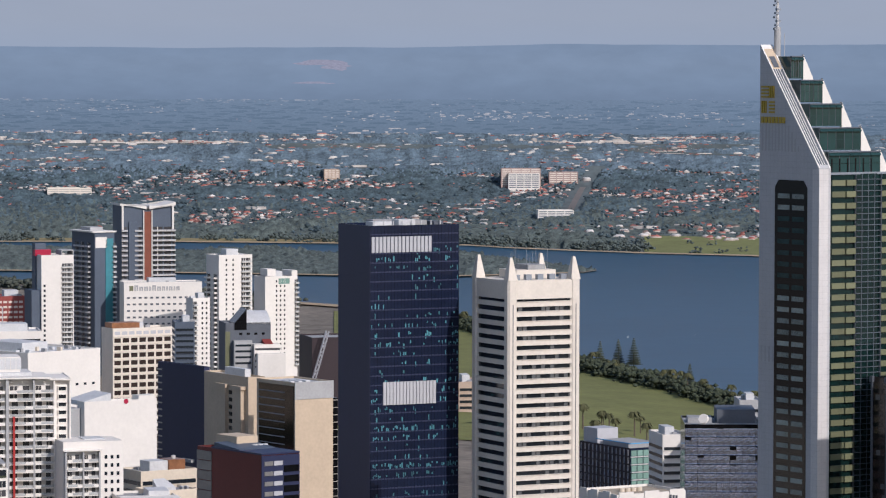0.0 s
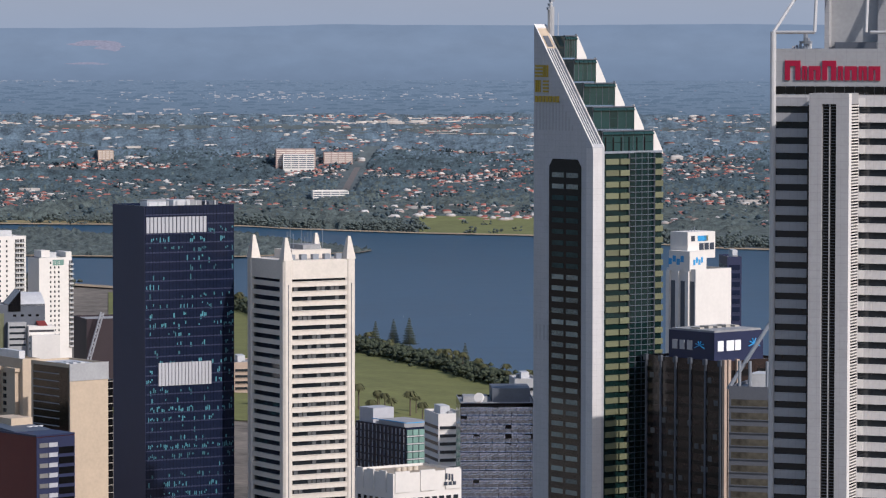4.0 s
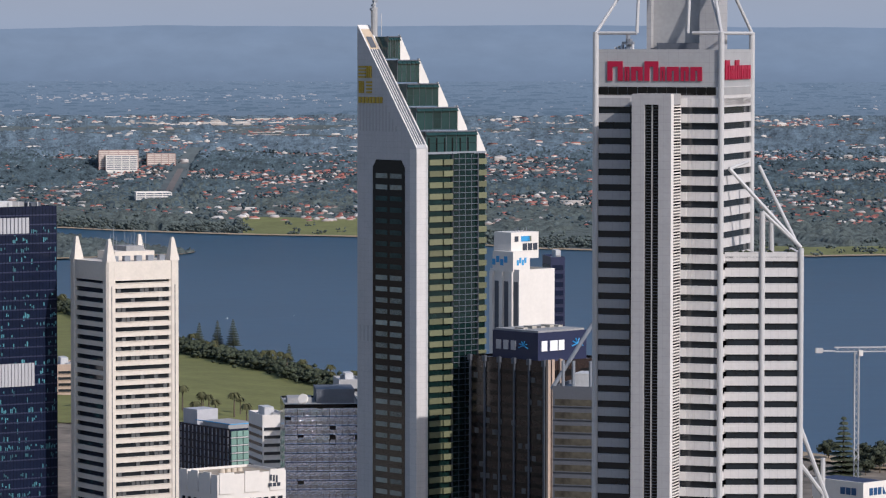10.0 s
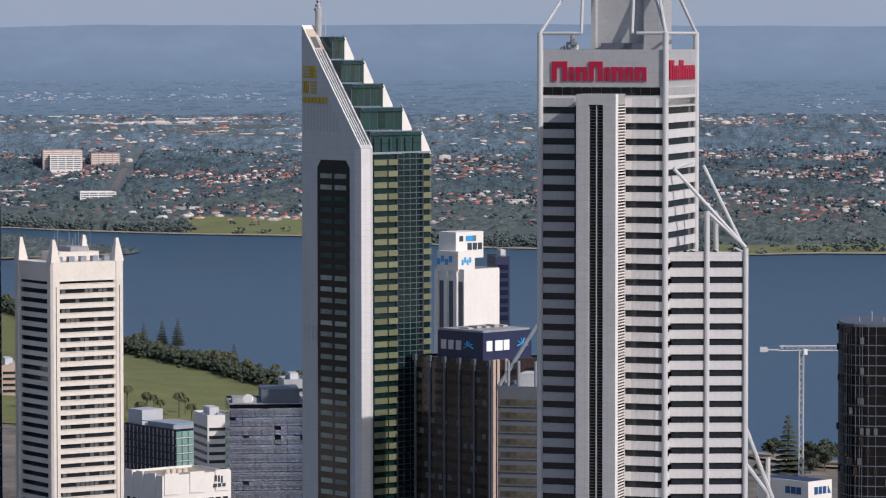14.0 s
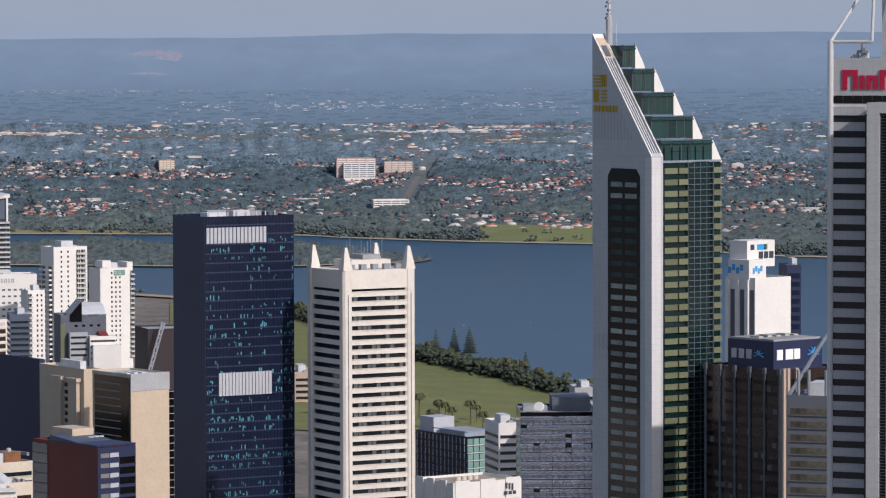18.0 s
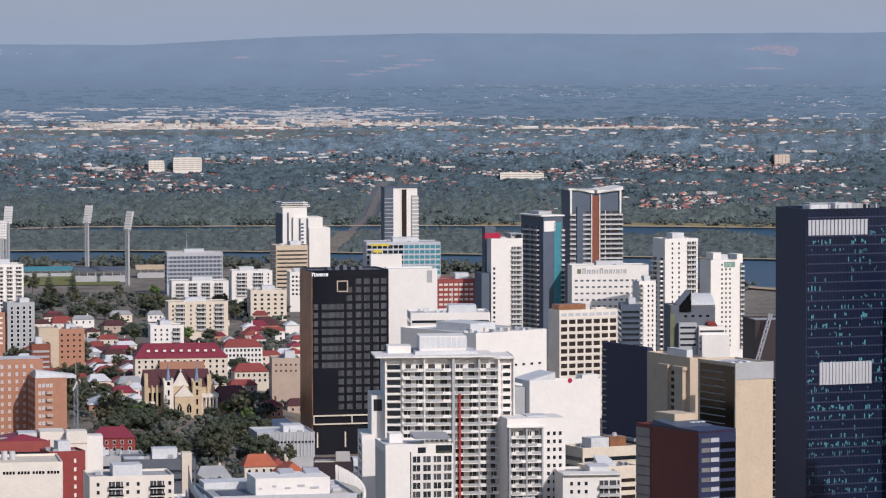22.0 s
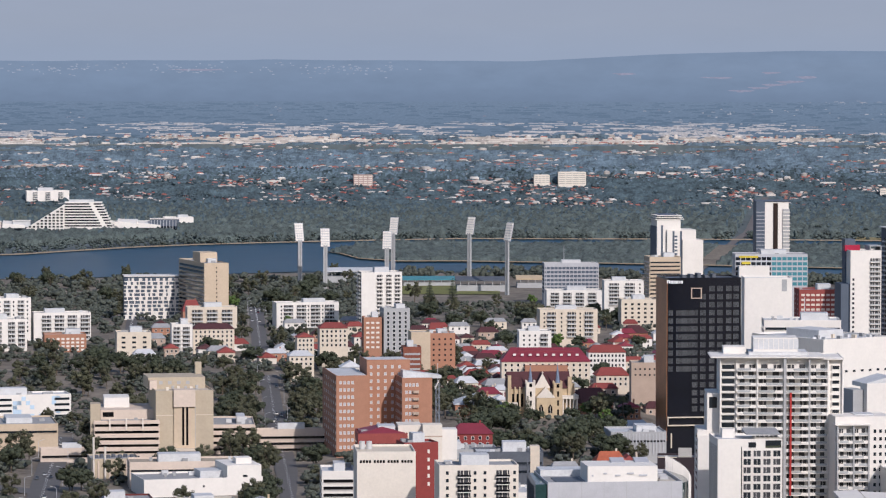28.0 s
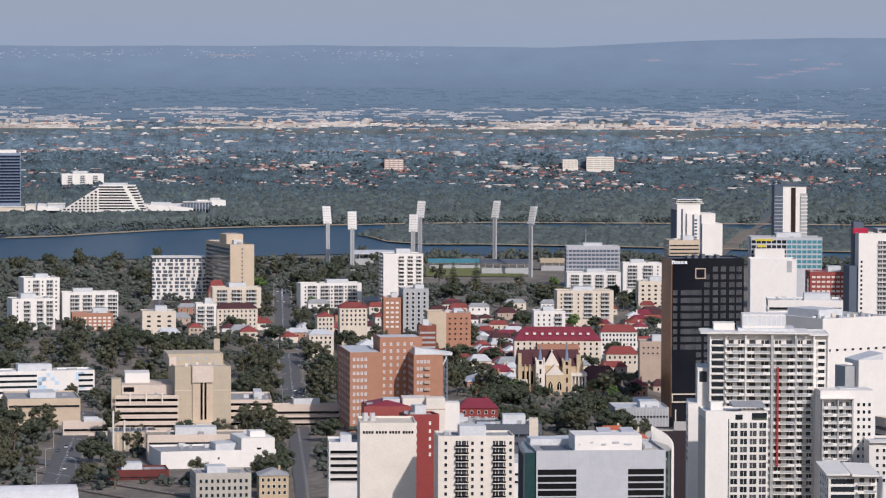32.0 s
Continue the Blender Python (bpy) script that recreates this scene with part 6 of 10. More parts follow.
# luffing crane behind the navy tower
x, y, yaw, w, d, top = -228.7, 2155.9, 20.2, 28.3, 30.0, 67.6
e = place("luffing_crane", x - 8, y - 26, 0, "grey luffing crane with raised lattice jib", "crane")
lattice("jib", e, (0, 0, 20), (9, 4, top - ground(x - 8, y - 26) + 4), 0.8, 2.5, LOUVRE, 0.16)
bx("machine_deck", e, [(-4, 4, -2, 2, 17, 21)], LOUVRE)
bx("mast", e, [(-1, 1, -1, 1, -3, 17)], DSTEEL)


# ---- the white balcony tower and its neighbours
def balcony_tower():
    x, y, yaw, w, d, top = -277.6, 1438.5, 16.1, 50.1, 26.0, 103.7
    e, h = shell(x, y, yaw, w, d, top, WHITE, "tall white apartment tower with long balconies on every floor", "apartment block", "apartment_tower", PALEROOF)
    bx("roof_canopy", e, [(-w / 2 - 4, w / 2 - 8, -d / 2 - 3.6, d / 2 - 4, h, h + 0.6)], WHITE, "thin white roof canopy")
    bx("roof_canopy", e, [(w / 2 - 8, w / 2, -d / 2 - 2.4, d / 2 - 4, h - 0.7, h - 0.2)], WHITE)
    pent = bx("penthouse", e, [(-w / 2 + 14, w / 2 - 18, -5, 9, h, h + 7.5)], WHITE)
    for k in range(9):
        bx("penthouse_panel", pent, [(-w / 2 + 14.2 + 2.05 * k, -w / 2 + 16 + 2.05 * k, -5.12, -4.95, h + 2.8, h + 7.0)], PALEROOF)
    bx("penthouse_base", e, [(-w / 2 + 12, w / 2 - 14, -8, 10, h, h + 1.8)], PALEROOF)
    bx("roof_block", e, [(-w / 2 + 2, -w / 2 + 11, 0, 10, h, h + 3.4)], WHITE)
    st = 13.1 / 6850 * 1560
    n = int((h - 4) / st)
    z0 = h - 2.2 - n * st
    rnd = random.Random(14)
    # columns of balconies, from one end to the other: middle, width, depth
    for u, bw, depth in ((-w * 0.285, 8.0, 2.3), (-w * 0.095, 10.2, 2.9), (w * 0.125, 9.0, 2.9), (w * 0.3, 7.0, 2.3)):
        for r in range(n):
            on_face(part("balcony", loggia_mesh(bw, st, depth, rnd.random() < 0.5, WHITE), e), "f", w, d, u, z0 + r * st)
    dark = boxes("loggia_window", [(-2.5, 2.5, -0.1, 0.05, 0.5, st - 0.7)], GLASS)
    ledge = boxes("loggia_ledge", [(-2.8, 2.8, -1.0, 0, -0.3, 0.35)], WHITE)
    hood = boxes("window_hood", [(-1.7, 1.7, -0.9, 0, 1.9, 2.15), (-1.7, -1.5, -0.9, 0, 0.3, 1.9)], WHITE)
    pane = boxes("hooded_window", [(-1.4, 1.3, -0.08, 0.05, 0.5, 1.9)], GLASS)
    for r in range(n):
        z = z0 + r * st
        on_face(part("loggia_window", dark, e), "f", w, d, -w * 0.435, z)
        on_face(part("loggia_ledge", ledge, e), "f", w, d, -w * 0.435, z)
        on_face(part("window_hood", hood, e), "f", w, d, w * 0.44, z)
        on_face(part("hooded_window", pane, e), "f", w, d, w * 0.44, z)
    for u, t in ((-w * 0.497, 1.3), (-w * 0.368, 1.3), (-w * 0.2, 2.6), (w * 0.375, 2.0), (w * 0.495, 1.2)):
        bx("party_wall", e, [(u - 0.3, u + 0.3, -d / 2 - t, -d / 2 + 0.1, -3, h - 0.2)], WHITE)
    bx("grey_strip", e, [(w * 0.012, w * 0.035, -d / 2 - 3.0, -d / 2 + 0.1, -3, h - 0.2)], GREY)
    bx("grey_strip", e, [(w * 0.215, w * 0.23, -d / 2 - 2.6, -d / 2 + 0.1, -3, h - 0.2)], GREY)
    bx("red_strip", e, [(w * 0.062, w * 0.078, -d / 2 - 3.9, -d / 2 - 3.1, h - 56, h - 14)], REDP, "slim red hoist mast on the balconies")
    for k in range(9):
        bx("pergola_bar", e, [(-w * 0.36 + 4.1 * k, -w * 0.36 + 4.1 * k + 0.3, -d / 2 - 3.2, -d / 2, h - 1.3, h - 1.0)], WHITE)
    step = bx("side_step", e, [(-w / 2 - 5, -w / 2, -d / 2 + 4, d / 2, -3, h - 15)], WHITE)
    bx("step_window", step, [(-w / 2 - 4.2, -w / 2 - 1.0, -d / 2 + 3.9, -d / 2 + 4.1, h - 21, h - 16.5)], GLASS)
    low = bx("side_step", e, [(-w / 2 - 9, -w / 2 - 5, -d / 2 + 2, d / 2, -3, h - 30)], WHITE)
    for r in range(8):
        bx("step_window", low, [(-w / 2 - 9.08, -w / 2 - 8.9, -d / 2 + 6, -d / 2 + 9, h - 34 - 3 * r, h - 32.4 - 3 * r), (-w / 2 - 9.08, -w / 2 - 8.9, -d / 2 + 12, -d / 2 + 16, h - 34 - 3 * r, h - 32.4 - 3 * r)], GLASS)
    bx("terrace_rail", low, [(-w / 2 - 9, -w / 2, -d / 2 - 1.5, -d / 2 - 1.3, h - 33, h - 31.8), (-w / 2 - 9, -w / 2, -d / 2 - 1.5, -d / 2 + 2, -3, h - 33)], WHITE)


balcony_tower()
def hotel_block():
    w, d = 25.8, 24.0
    e, h = shell(-280.0, 1386.0, 21.2, w, d, 75.2, WHITE, "white hotel block with a grid of square windows and roof deck", "building", "hotel_block", PALEROOF)
    bx("blank_pier", e, [(-w / 2, -3.6, -d / 2 - 0.45, -d / 2 + 0.1, -3, h + 0.1)], WHITE)
    bx("black_edge", e, [(-3.6, -3.2, -d / 2 - 0.2, -d / 2 + 0.1, -3, h - 3)], BLACK)
    unit = boxes("grid_window", [(-1.4, 1.4, -0.1, 0.05, -1.15, 1.15), (-1.65, -1.45, -0.3, 0.05, -1.3, 1.3), (-1.65, 1.65, -0.3, 0.05, 1.2, 1.4), (-0.05, 0.08, -0.16, 0, -1.15, 1.15)], (GLASS, WHITE))
    pale = boxes("grid_window", [(-1.4, 1.4, -0.1, 0.05, -1.15, 1.15), (-1.65, -1.45, -0.3, 0.05, -1.3, 1.3), (-1.65, 1.65, -0.3, 0.05, 1.2, 1.4), (-0.4, -0.25, -0.16, 0, -1.15, 1.15)], (DOOR, WHITE))
    for me in (unit, pale):
        me.polygons.foreach_set("material_index", [0] * 6 + [1] * 18)
    rnd = random.Random(6)
    for r in range(12):
        for c in range(4):
            on_face(part("grid_window", rnd.choice((unit, pale)), e), "f", w, d, -1.1 + 3.95 * c, h - 5.8 - 3.3 * r)
        on_face(part("floor_ledge", boxes("floor_ledge", [(-8.0, 8.0, -0.35, 0, -0.12, 0.12)], WHITE), e), "f", w, d, 4.9, h - 7.5 - 3.3 * r)
    bx("top_loggia", e, [(-0.6, 2.4, -d / 2 - 0.12, -d / 2 + 0.1, h - 3.4, h - 1.3), (6.2, 12.4, -d / 2 - 0.12, -d / 2 + 0.1, h - 3.4, h - 0.6)], GLASS)
    bx("planter", e, [(6.4, 12.2, -d / 2 - 0.4, -d / 2 - 0.1, h - 3.4, h - 2.7)], LEAFD)
    for k in range(9):
        v = -d / 2 + 2.2 + 2.4 * k
        bx("side_slot", e, [(-w / 2 - 0.1, -w / 2 + 0.1, v, v + 0.7, 2, h - 3)], GREYWARM)
    deck = bx("roof_deck", e, [(2, 12, -d / 2 + 1, -3, h - 0.9, h + 0.4)], GREYWARM)
    prism("solar_canopy", e, [(-1, -9), (12.4, -11), (12.4, 2), (-1, 4)], h + 1.4, [h + 1.6, h + 1.6, h + 3.0, h + 3.0], GREYROOF, "sloping grey solar canopy")
    for k in range(6):
        bx("pergola_bar", deck, [(2.0 + 1.8 * k, 2.3 + 1.8 * k, -d / 2 - 0.2, -8, h + 0.9, h + 1.2)], WHITE)
    bx("stair_house", e, [(-9, -4, 2, 8, h - 1, h + 2.6)], WHITE)


hotel_block()
e, h = flats(-243.9, 1432.7, 22.8, 23.1, 22.0, 78.1, "white stepped apartment block with recessed balconies", WHITE, (), 5.4, 12, 3.1, (0.42, 0.62, 0.82))
for r in range(18):
    for u in (-7.4, -1.2):
        on_face(part("balcony", loggia_mesh(5.6, 3.1, 2.2, (r + int(u)) % 2 == 0, WHITE), e), "f", 23.1, 22.0, u, h - 4.6 - 3.1 * r)
for u in (-10.8, -4.2, 2.0):
    bx("balcony_wall", e, [(u - 0.3, u + 0.3, -13.4, -10.9, -3, h - 1)], GREY)
bx("roof_slab", e, [(-11.8, 3, -13.6, -6, h - 0.6, h - 0.2)], WHITE)
bx("terrace_wall", e, [(-11.4, 11.4, -11, 6, h, h + 2.8)], WHITE)
e, h = flats(-219.6, 1419.5, 17.0, 22.3, 30.0, 61.4, "low white apartment wing with shade roofs", WHITE, (0.6,), 8, 5, 3.1, (-0.7, -0.45, -0.2), units=2)
bx("roof_shade", e, [(-11, 11, -16.5, -6, h + 0.1, h + 0.5)], WHITE)
e, h = shell(-221.7, 1337.6, 19.0, 19.0, 34.0, 56.5, WHITE, "low white wing under long sloping white roofs", "apartment block", "apartment_wing", PALEROOF)
prism("roof_plane", e, [(-10.5, -19), (-1.2, -19), (-1.2, 18), (-10.5, 18)], h + 0.3, [h + 0.7, h + 1.2, h + 2.4, h + 1.9], WHITE, "white sheet metal roof")
prism("roof_plane", e, [(-0.8, -21), (10.5, -21), (10.5, 14), (-0.8, 14)], h + 0.1, [h + 1.0, h + 0.5, h + 1.7, h + 2.2], WHITE, "white sheet metal roof")
for r in range(5):
    bx("wide_window", e, [(-8.6, 0.6, -17.1, -16.9, h - 3.2 - 3.1 * r, h - 1.2 - 3.1 * r)], GLASS)
    on_face(part("balcony", loggia_mesh(7.6, 3.1, 2.6, r % 2 == 0, WHITE), e), "f", 19.0, 34.0, 5.4, h - 3.4 - 3.1 * r)
    for k in range(5):
        bx("side_window", e, [(-9.6, -9.4, -14 + 5.6 * k, -12.6 + 5.6 * k, h - 3.0 - 3.1 * r, h - 1.4 - 3.1 * r)], GLASS)


def black_hotel():
    x, y, yaw, w, d, top = -432.8, 1950.8, 26.0, 41.0, 27.9, 105.9
    e, h = shell(x, y, yaw, w, d, top, INKGLASS, "black glass hotel tower with grids of curtained windows", "building", "hotel_tower", DGREY)
    bx("bronze_side", e, [(-w / 2 - 0.4, -w / 2 + 0.1, -d / 2, d / 2, 8, h - 1)], BRONZE, "bronze panelled side wall")
    px = lambda p: -w / 2 + (p - 1182) / 130 * w
    mz = 2080 / 6850
    zz = lambda p: h - (p - 492) * mz
    st = 14.4 * mz
    def draped(ww):
        n = 2 * int(ww / 0.62 + 0.5)
        xs = [-ww / 2 + 0.31 * k + 0.05 * (k % 2) for k in range(n)]
        verts = [(u, -0.03 - 0.05 * (k % 2), z) for k, u in enumerate(xs) for z in (-st * 0.33, st * 0.33)]
        me = mesh("curtained_window", verts, [(2 * k, 2 * k + 2, 2 * k + 3, 2 * k + 1) for k in range(n - 1)], (CURTAIN, INKGLASS))
        me.polygons.foreach_set("material_index", [k % 2 for k in range(n - 1)])
        return me
    narrow, wide, slim = draped(3.4), draped(8.4), draped(2.3)
    z, r = zz(512), 0
    while z > 24:
        for f in (0.49, 0.61, 0.72, 0.84, 0.94):
            if r > 0 or f > 0.5:
                on_face(part("curtained_window", narrow, e), "f", w, d, (f - 0.5) * w, z)
        if r > 2:
            on_face(part("curtained_window", narrow, e), "f", w, d, -0.12 * w, z)
        if 2 < r < 11:
            on_face(part("curtained_window", wide, e), "f", w, d, -0.275 * w, z)
            on_face(part("curtained_window", slim, e), "f", w, d, -0.455 * w, z)
        z -= st
        r += 1
    fz, fu = zz(520), px(1233)
    bx("gold_frame", e, [(fu - 3, fu + 3, -d / 2 - 0.3, -d / 2, fz + 2.4, fz + 3), (fu - 3, fu + 3, -d / 2 - 0.3, -d / 2, fz - 3, fz - 2.4), (fu - 3, fu - 2.4, -d / 2 - 0.3, -d / 2, fz - 2.4, fz + 2.4), (fu + 2.4, fu + 3, -d / 2 - 0.3, -d / 2, fz - 2.4, fz + 2.4)], BUFF, "small gold framed window")
    sign_bars(e, "f", w, d, px(1195), h - 2.2, (1.6, 1.2, 1.2, 1.1, 0.6, 1.2), 1.9, 0.35, SIGNWHITE, (0,), 0.15, 0.8)
    bx("podium_frame", e, [(-w / 2, w / 2, -d / 2 - 1.5, -d / 2, 16, 16.6), (-w / 2, w / 2, -d / 2 - 1.5, -d / 2, 20.4, 21), (-w / 2, -w / 2 + 0.5, -d / 2 - 1.5, -d / 2, 16.6, 20.4), (0, 0.5, -d / 2 - 1.5, -d / 2, 16.6, 20.4), (12, 12.5, -d / 2 - 1.5, -d / 2, 16.6, 20.4)], CREAM)
    for u in (-w / 2 + 2, -w / 2 + 17):
        bx("podium_lamp", e, [(u, u + 0.7, -d / 2 - 0.5, -d / 2, 4, 12)], CREAM)
    for k in range(5):
        bx("roof_unit", e, [(-10 + 4.2 * k, -8 + 4.2 * k, -4, 3, h - 1, h + 0.8 + 0.5 * (k % 3))], DGREY)


black_hotel()
e, h = shell(-433.6, 2128.7, 17.6, 28.0, 22.0, 96.0, WHITE, "plain white windowless service tower", "building", "service_tower", PALEROOF)
bx("louvre_strip", e, [(8, 11, -11.15, -10.9, h - 8, h - 1)], GREY)


def pale_twin_tower():
    x, y, yaw, w, d, top = -765.1, 3228.9, 24.2, 38.6, 30.0, 79.4
    e, h = shell(x, y, yaw, w * 0.55, d, top + 3, WHITE, "stepped white apartment tower with dark glazed slots", "apartment block", "apartment_tower")
    bx("east_shaft", e, [(-2, w * 0.62, -d / 2 - 3, d / 2 - 4, -3, h - 9)], WHITE)
    bx("low_shaft", e, [(w * 0.3, w * 0.78, -d / 2 - 5, d / 2 - 8, -3, h - 18)], WHITE)
    bx("slate_side", e, [(-w * 0.29, -w * 0.27, -d / 2, d / 2, -3, h - 6)], SLATE)
    for k, (u, zt, yy) in enumerate(((-2.2, h - 10, -d / 2 - 0.1), (2.8, h - 10, -d / 2 - 3.1), (9.5, h - 10, -d / 2 - 3.1), (-7, h - 5, -d / 2 - 0.1))):
        bx("glazed_slot", e, [(u, u + 1.8, yy, yy + 0.3, 4, zt)], SLATE)
    for r in range(20):
        bx("window", e, [(4.8, 7.2, -d / 2 - 3.15, -d / 2 - 2.9, 4 + 3.1 * r, 5.6 + 3.1 * r)], SLATE)
    for k in range(3):
        bx("roof_slab", e, [(-w * 0.3 - 1 + k, w * 0.3 + 2 - k, -d / 2 - 1, d / 2, h + 1.6 * k, h + 1.6 * k + 0.6)], WHITE)
        bx("roof_glass", e, [(-w * 0.2, w * 0.2, -d / 2 + 2, d / 2 - 2, h - 1 + 1.6 * k, h + 1.6 * k + 1.2)], SLATE)


pale_twin_tower()


def spine_tower():
    x, y, yaw, w, d, top = -664.8, 3206.4, 18.7, 27.7, 26.0, 99.8
    e, h = shell(x, y, yaw, w, d, top, WHITE, "white apartment tower with brown spine and slate sides", "apartment block", "apartment_tower")
    bx("slate_bay", e, [(-w / 2 - 0.5, -w / 2 + 7, -d / 2 - 0.8, d / 2, -3, h + 0.5)], SLATE)
    bx("spine", e, [(0.5, 4.5, -d / 2 - 0.6, -d / 2 + 0.1, -3, h - 1)], BROWN)
    bx("balcony_core", e, [(w / 2 - 5, w / 2 + 0.8, -d / 2 - 0.9, -d / 2 + 4, -3, h - 6)], GREY)
    for r in range(24):
        bx("balcony", e, [(w / 2 - 5, w / 2 + 1.2, -d / 2 - 1.6, -d / 2, h - 9 - 3.2 * r, h - 8.2 - 3.2 * r)], WHITE)
        bx("balcony", e, [(-w / 2 - 0.8, -w / 2 + 7, -d / 2 - 1.4, -d / 2 - 0.5, h - 9 - 3.2 * r, h - 8.5 - 3.2 * r)], LOUVRE)
    bx("roof_canopy", e, [(-w / 2 - 1, w / 2 + 1, -d / 2 - 1, d / 2, h + 0.5, h + 1.2)], SLATE)


spine_tower()


def teal_slab():
    x, y, yaw, w, d, top = -600.6, 2906.4, 17.7, 57.4, 30.0, 70.0
    e, h = shell(x, y, yaw, w, d, top, LOUVRE, "pale blue glazed office slab with yellow corner", "building", "office_building")
    for r in range(6):
        for c in range(14):
            u = -w / 2 + w * (c + 0.5) / 14
            bx("pane", e, [(u - 1.7, u + 1.7, -d / 2 - 0.12, -d / 2 + 0.05, h - 5 - 4 * r, h - 2.4 - 4 * r)], TEALP if u > 0 else GLASS)
    bx("yellow_frame", e, [(-w / 2 + 3, -w / 2 + 18, -d / 2 - 0.5, -d / 2, h - 3, h - 1.4), (-w / 2 + 5, -w / 2 + 12, -d / 2 - 0.5, -d / 2, h - 8, h - 6)], YELLOW)
    bx("front_block", e, [(-w / 2 + 2, -w / 2 + 26, -d / 2 - 12, -d / 2, -3, h - 9)], WHITE)
    plant(e, w, d, h, 3)


teal_slab()
punched(-493.9, 2566.9, 20.4, 26.7, 24.0, 63.0, "red brick and white office block with arched roof", RUSTRED, 7, 6, 2.6, 1.5, IVORY, 2)
e, h = banded(-398.0, 2058.3, 15.2, 43.7, 30.0, 76.5, "low white civic block with rooftop plant", WHITE, 4, 3.6, 0.4, units=9, roof_m=PALEROOF)
cyl("flag_mast", e, (2, 0, h), (2, 0, h + 12), 0.25, STEEL, 6)
banded(-750.5, 3157.4, 24.5, 27.4, 26.0, 53.0, "tan office block in front of the white tower", TAN, 12, 3.4, 0.35)
punched(-689.9, 2930.6, 20.1, 13.8, 20.0, 44.3, "small white office block", WHITE, 4, 5, 1.6, 1.5, GLASS, 2)


# ---- hospital brick block, in three wings
def brick_hospital():
    e = place("brick_hospital", *(-618.5, 1895.0, 21.2, 17.8, 60.0, 52.5)[:2], 26.0, "orange brick hospital block with small white windows", "hospital")
    base = e.matrix_world.translation.z
    inv = e.matrix_world.inverted()
    for x, y, yaw, w, d, top in ((-618.5, 1895.0, 21.2, 17.8, 60.0, 52.5), (-600.2, 1908.5, 21.0, 23.9, 30.0, 59.4), (-580.7, 1896.4, 19.4, 16.5, 40.0, 51.3)):
        c = inv @ Vector((x, y, base))
        h = top - base
        bx("wing", e, [(c.x - w / 2, c.x + w / 2, c.y - d / 2, c.y + d / 2, -4, h)], BRICK, "orange brick wing")
        bx("parapet", e, [(c.x - w / 2, c.x + w / 2, c.y - d / 2, c.y - d / 2 + 0.4, h, h + 0.9), (c.x - w / 2, c.x - w / 2 + 0.4, c.y - d / 2 + 0.4, c.y + d / 2, h, h + 0.9)], BRICK)
        bx("roof", e, [(c.x - w / 2 + 0.4, c.x + w / 2, c.y - d / 2 + 0.4, c.y + d / 2, h, h + 0.15)], PALEROOF)
        n = 4 if w < 20 else 5
        me = window_mesh(1.1, 1.5, WHITE, LOUVRE)
        rows = int((h - 2) / 3.9)
        for r in range(rows):
            for k in range(n):
                u = c.x - w / 2 + 2.4 + (w * (0.6 if n == 4 else 0.9) - 2) * k / n
                part("window", me, e).matrix_basis = pose(u, c.y - d / 2, h - 3 - 3.9 * r)
            if n == 4:
                for k in range(7):
                    part("window", me, e).matrix_basis = pose(c.x - w / 2, c.y - d / 2 + 3 + k * (d - 6) / 7, h - 3 - 3.9 * r, 0, 0, -90)
    x, y, yaw, w, d, top = -580.7, 1896.4, 19.4, 16.5, 40.0, 51.3
    c = inv @ Vector((x, y, base))
    for r in range(8):
        bx("balcony", e, [(c.x - 2.4, c.x + 0.8, c.y - d / 2 - 1.5, c.y - d / 2, 8 + 3.9 * r, 9.4 + 3.9 * r)], BUFF)
    prism("roof_hood", e, [(c.x - 6, c.y - d / 2 + 12), (c.x + w / 2 + 7, c.y - d / 2 + 12), (c.x + w / 2 + 7, c.y + 2), (c.x - 6, c.y + 2)], top - base - 0.5, [top - base + 4, top - base + 1, top - base + 1, top - base + 4], PALEROOF, "pale folded roof hood")


brick_hospital()


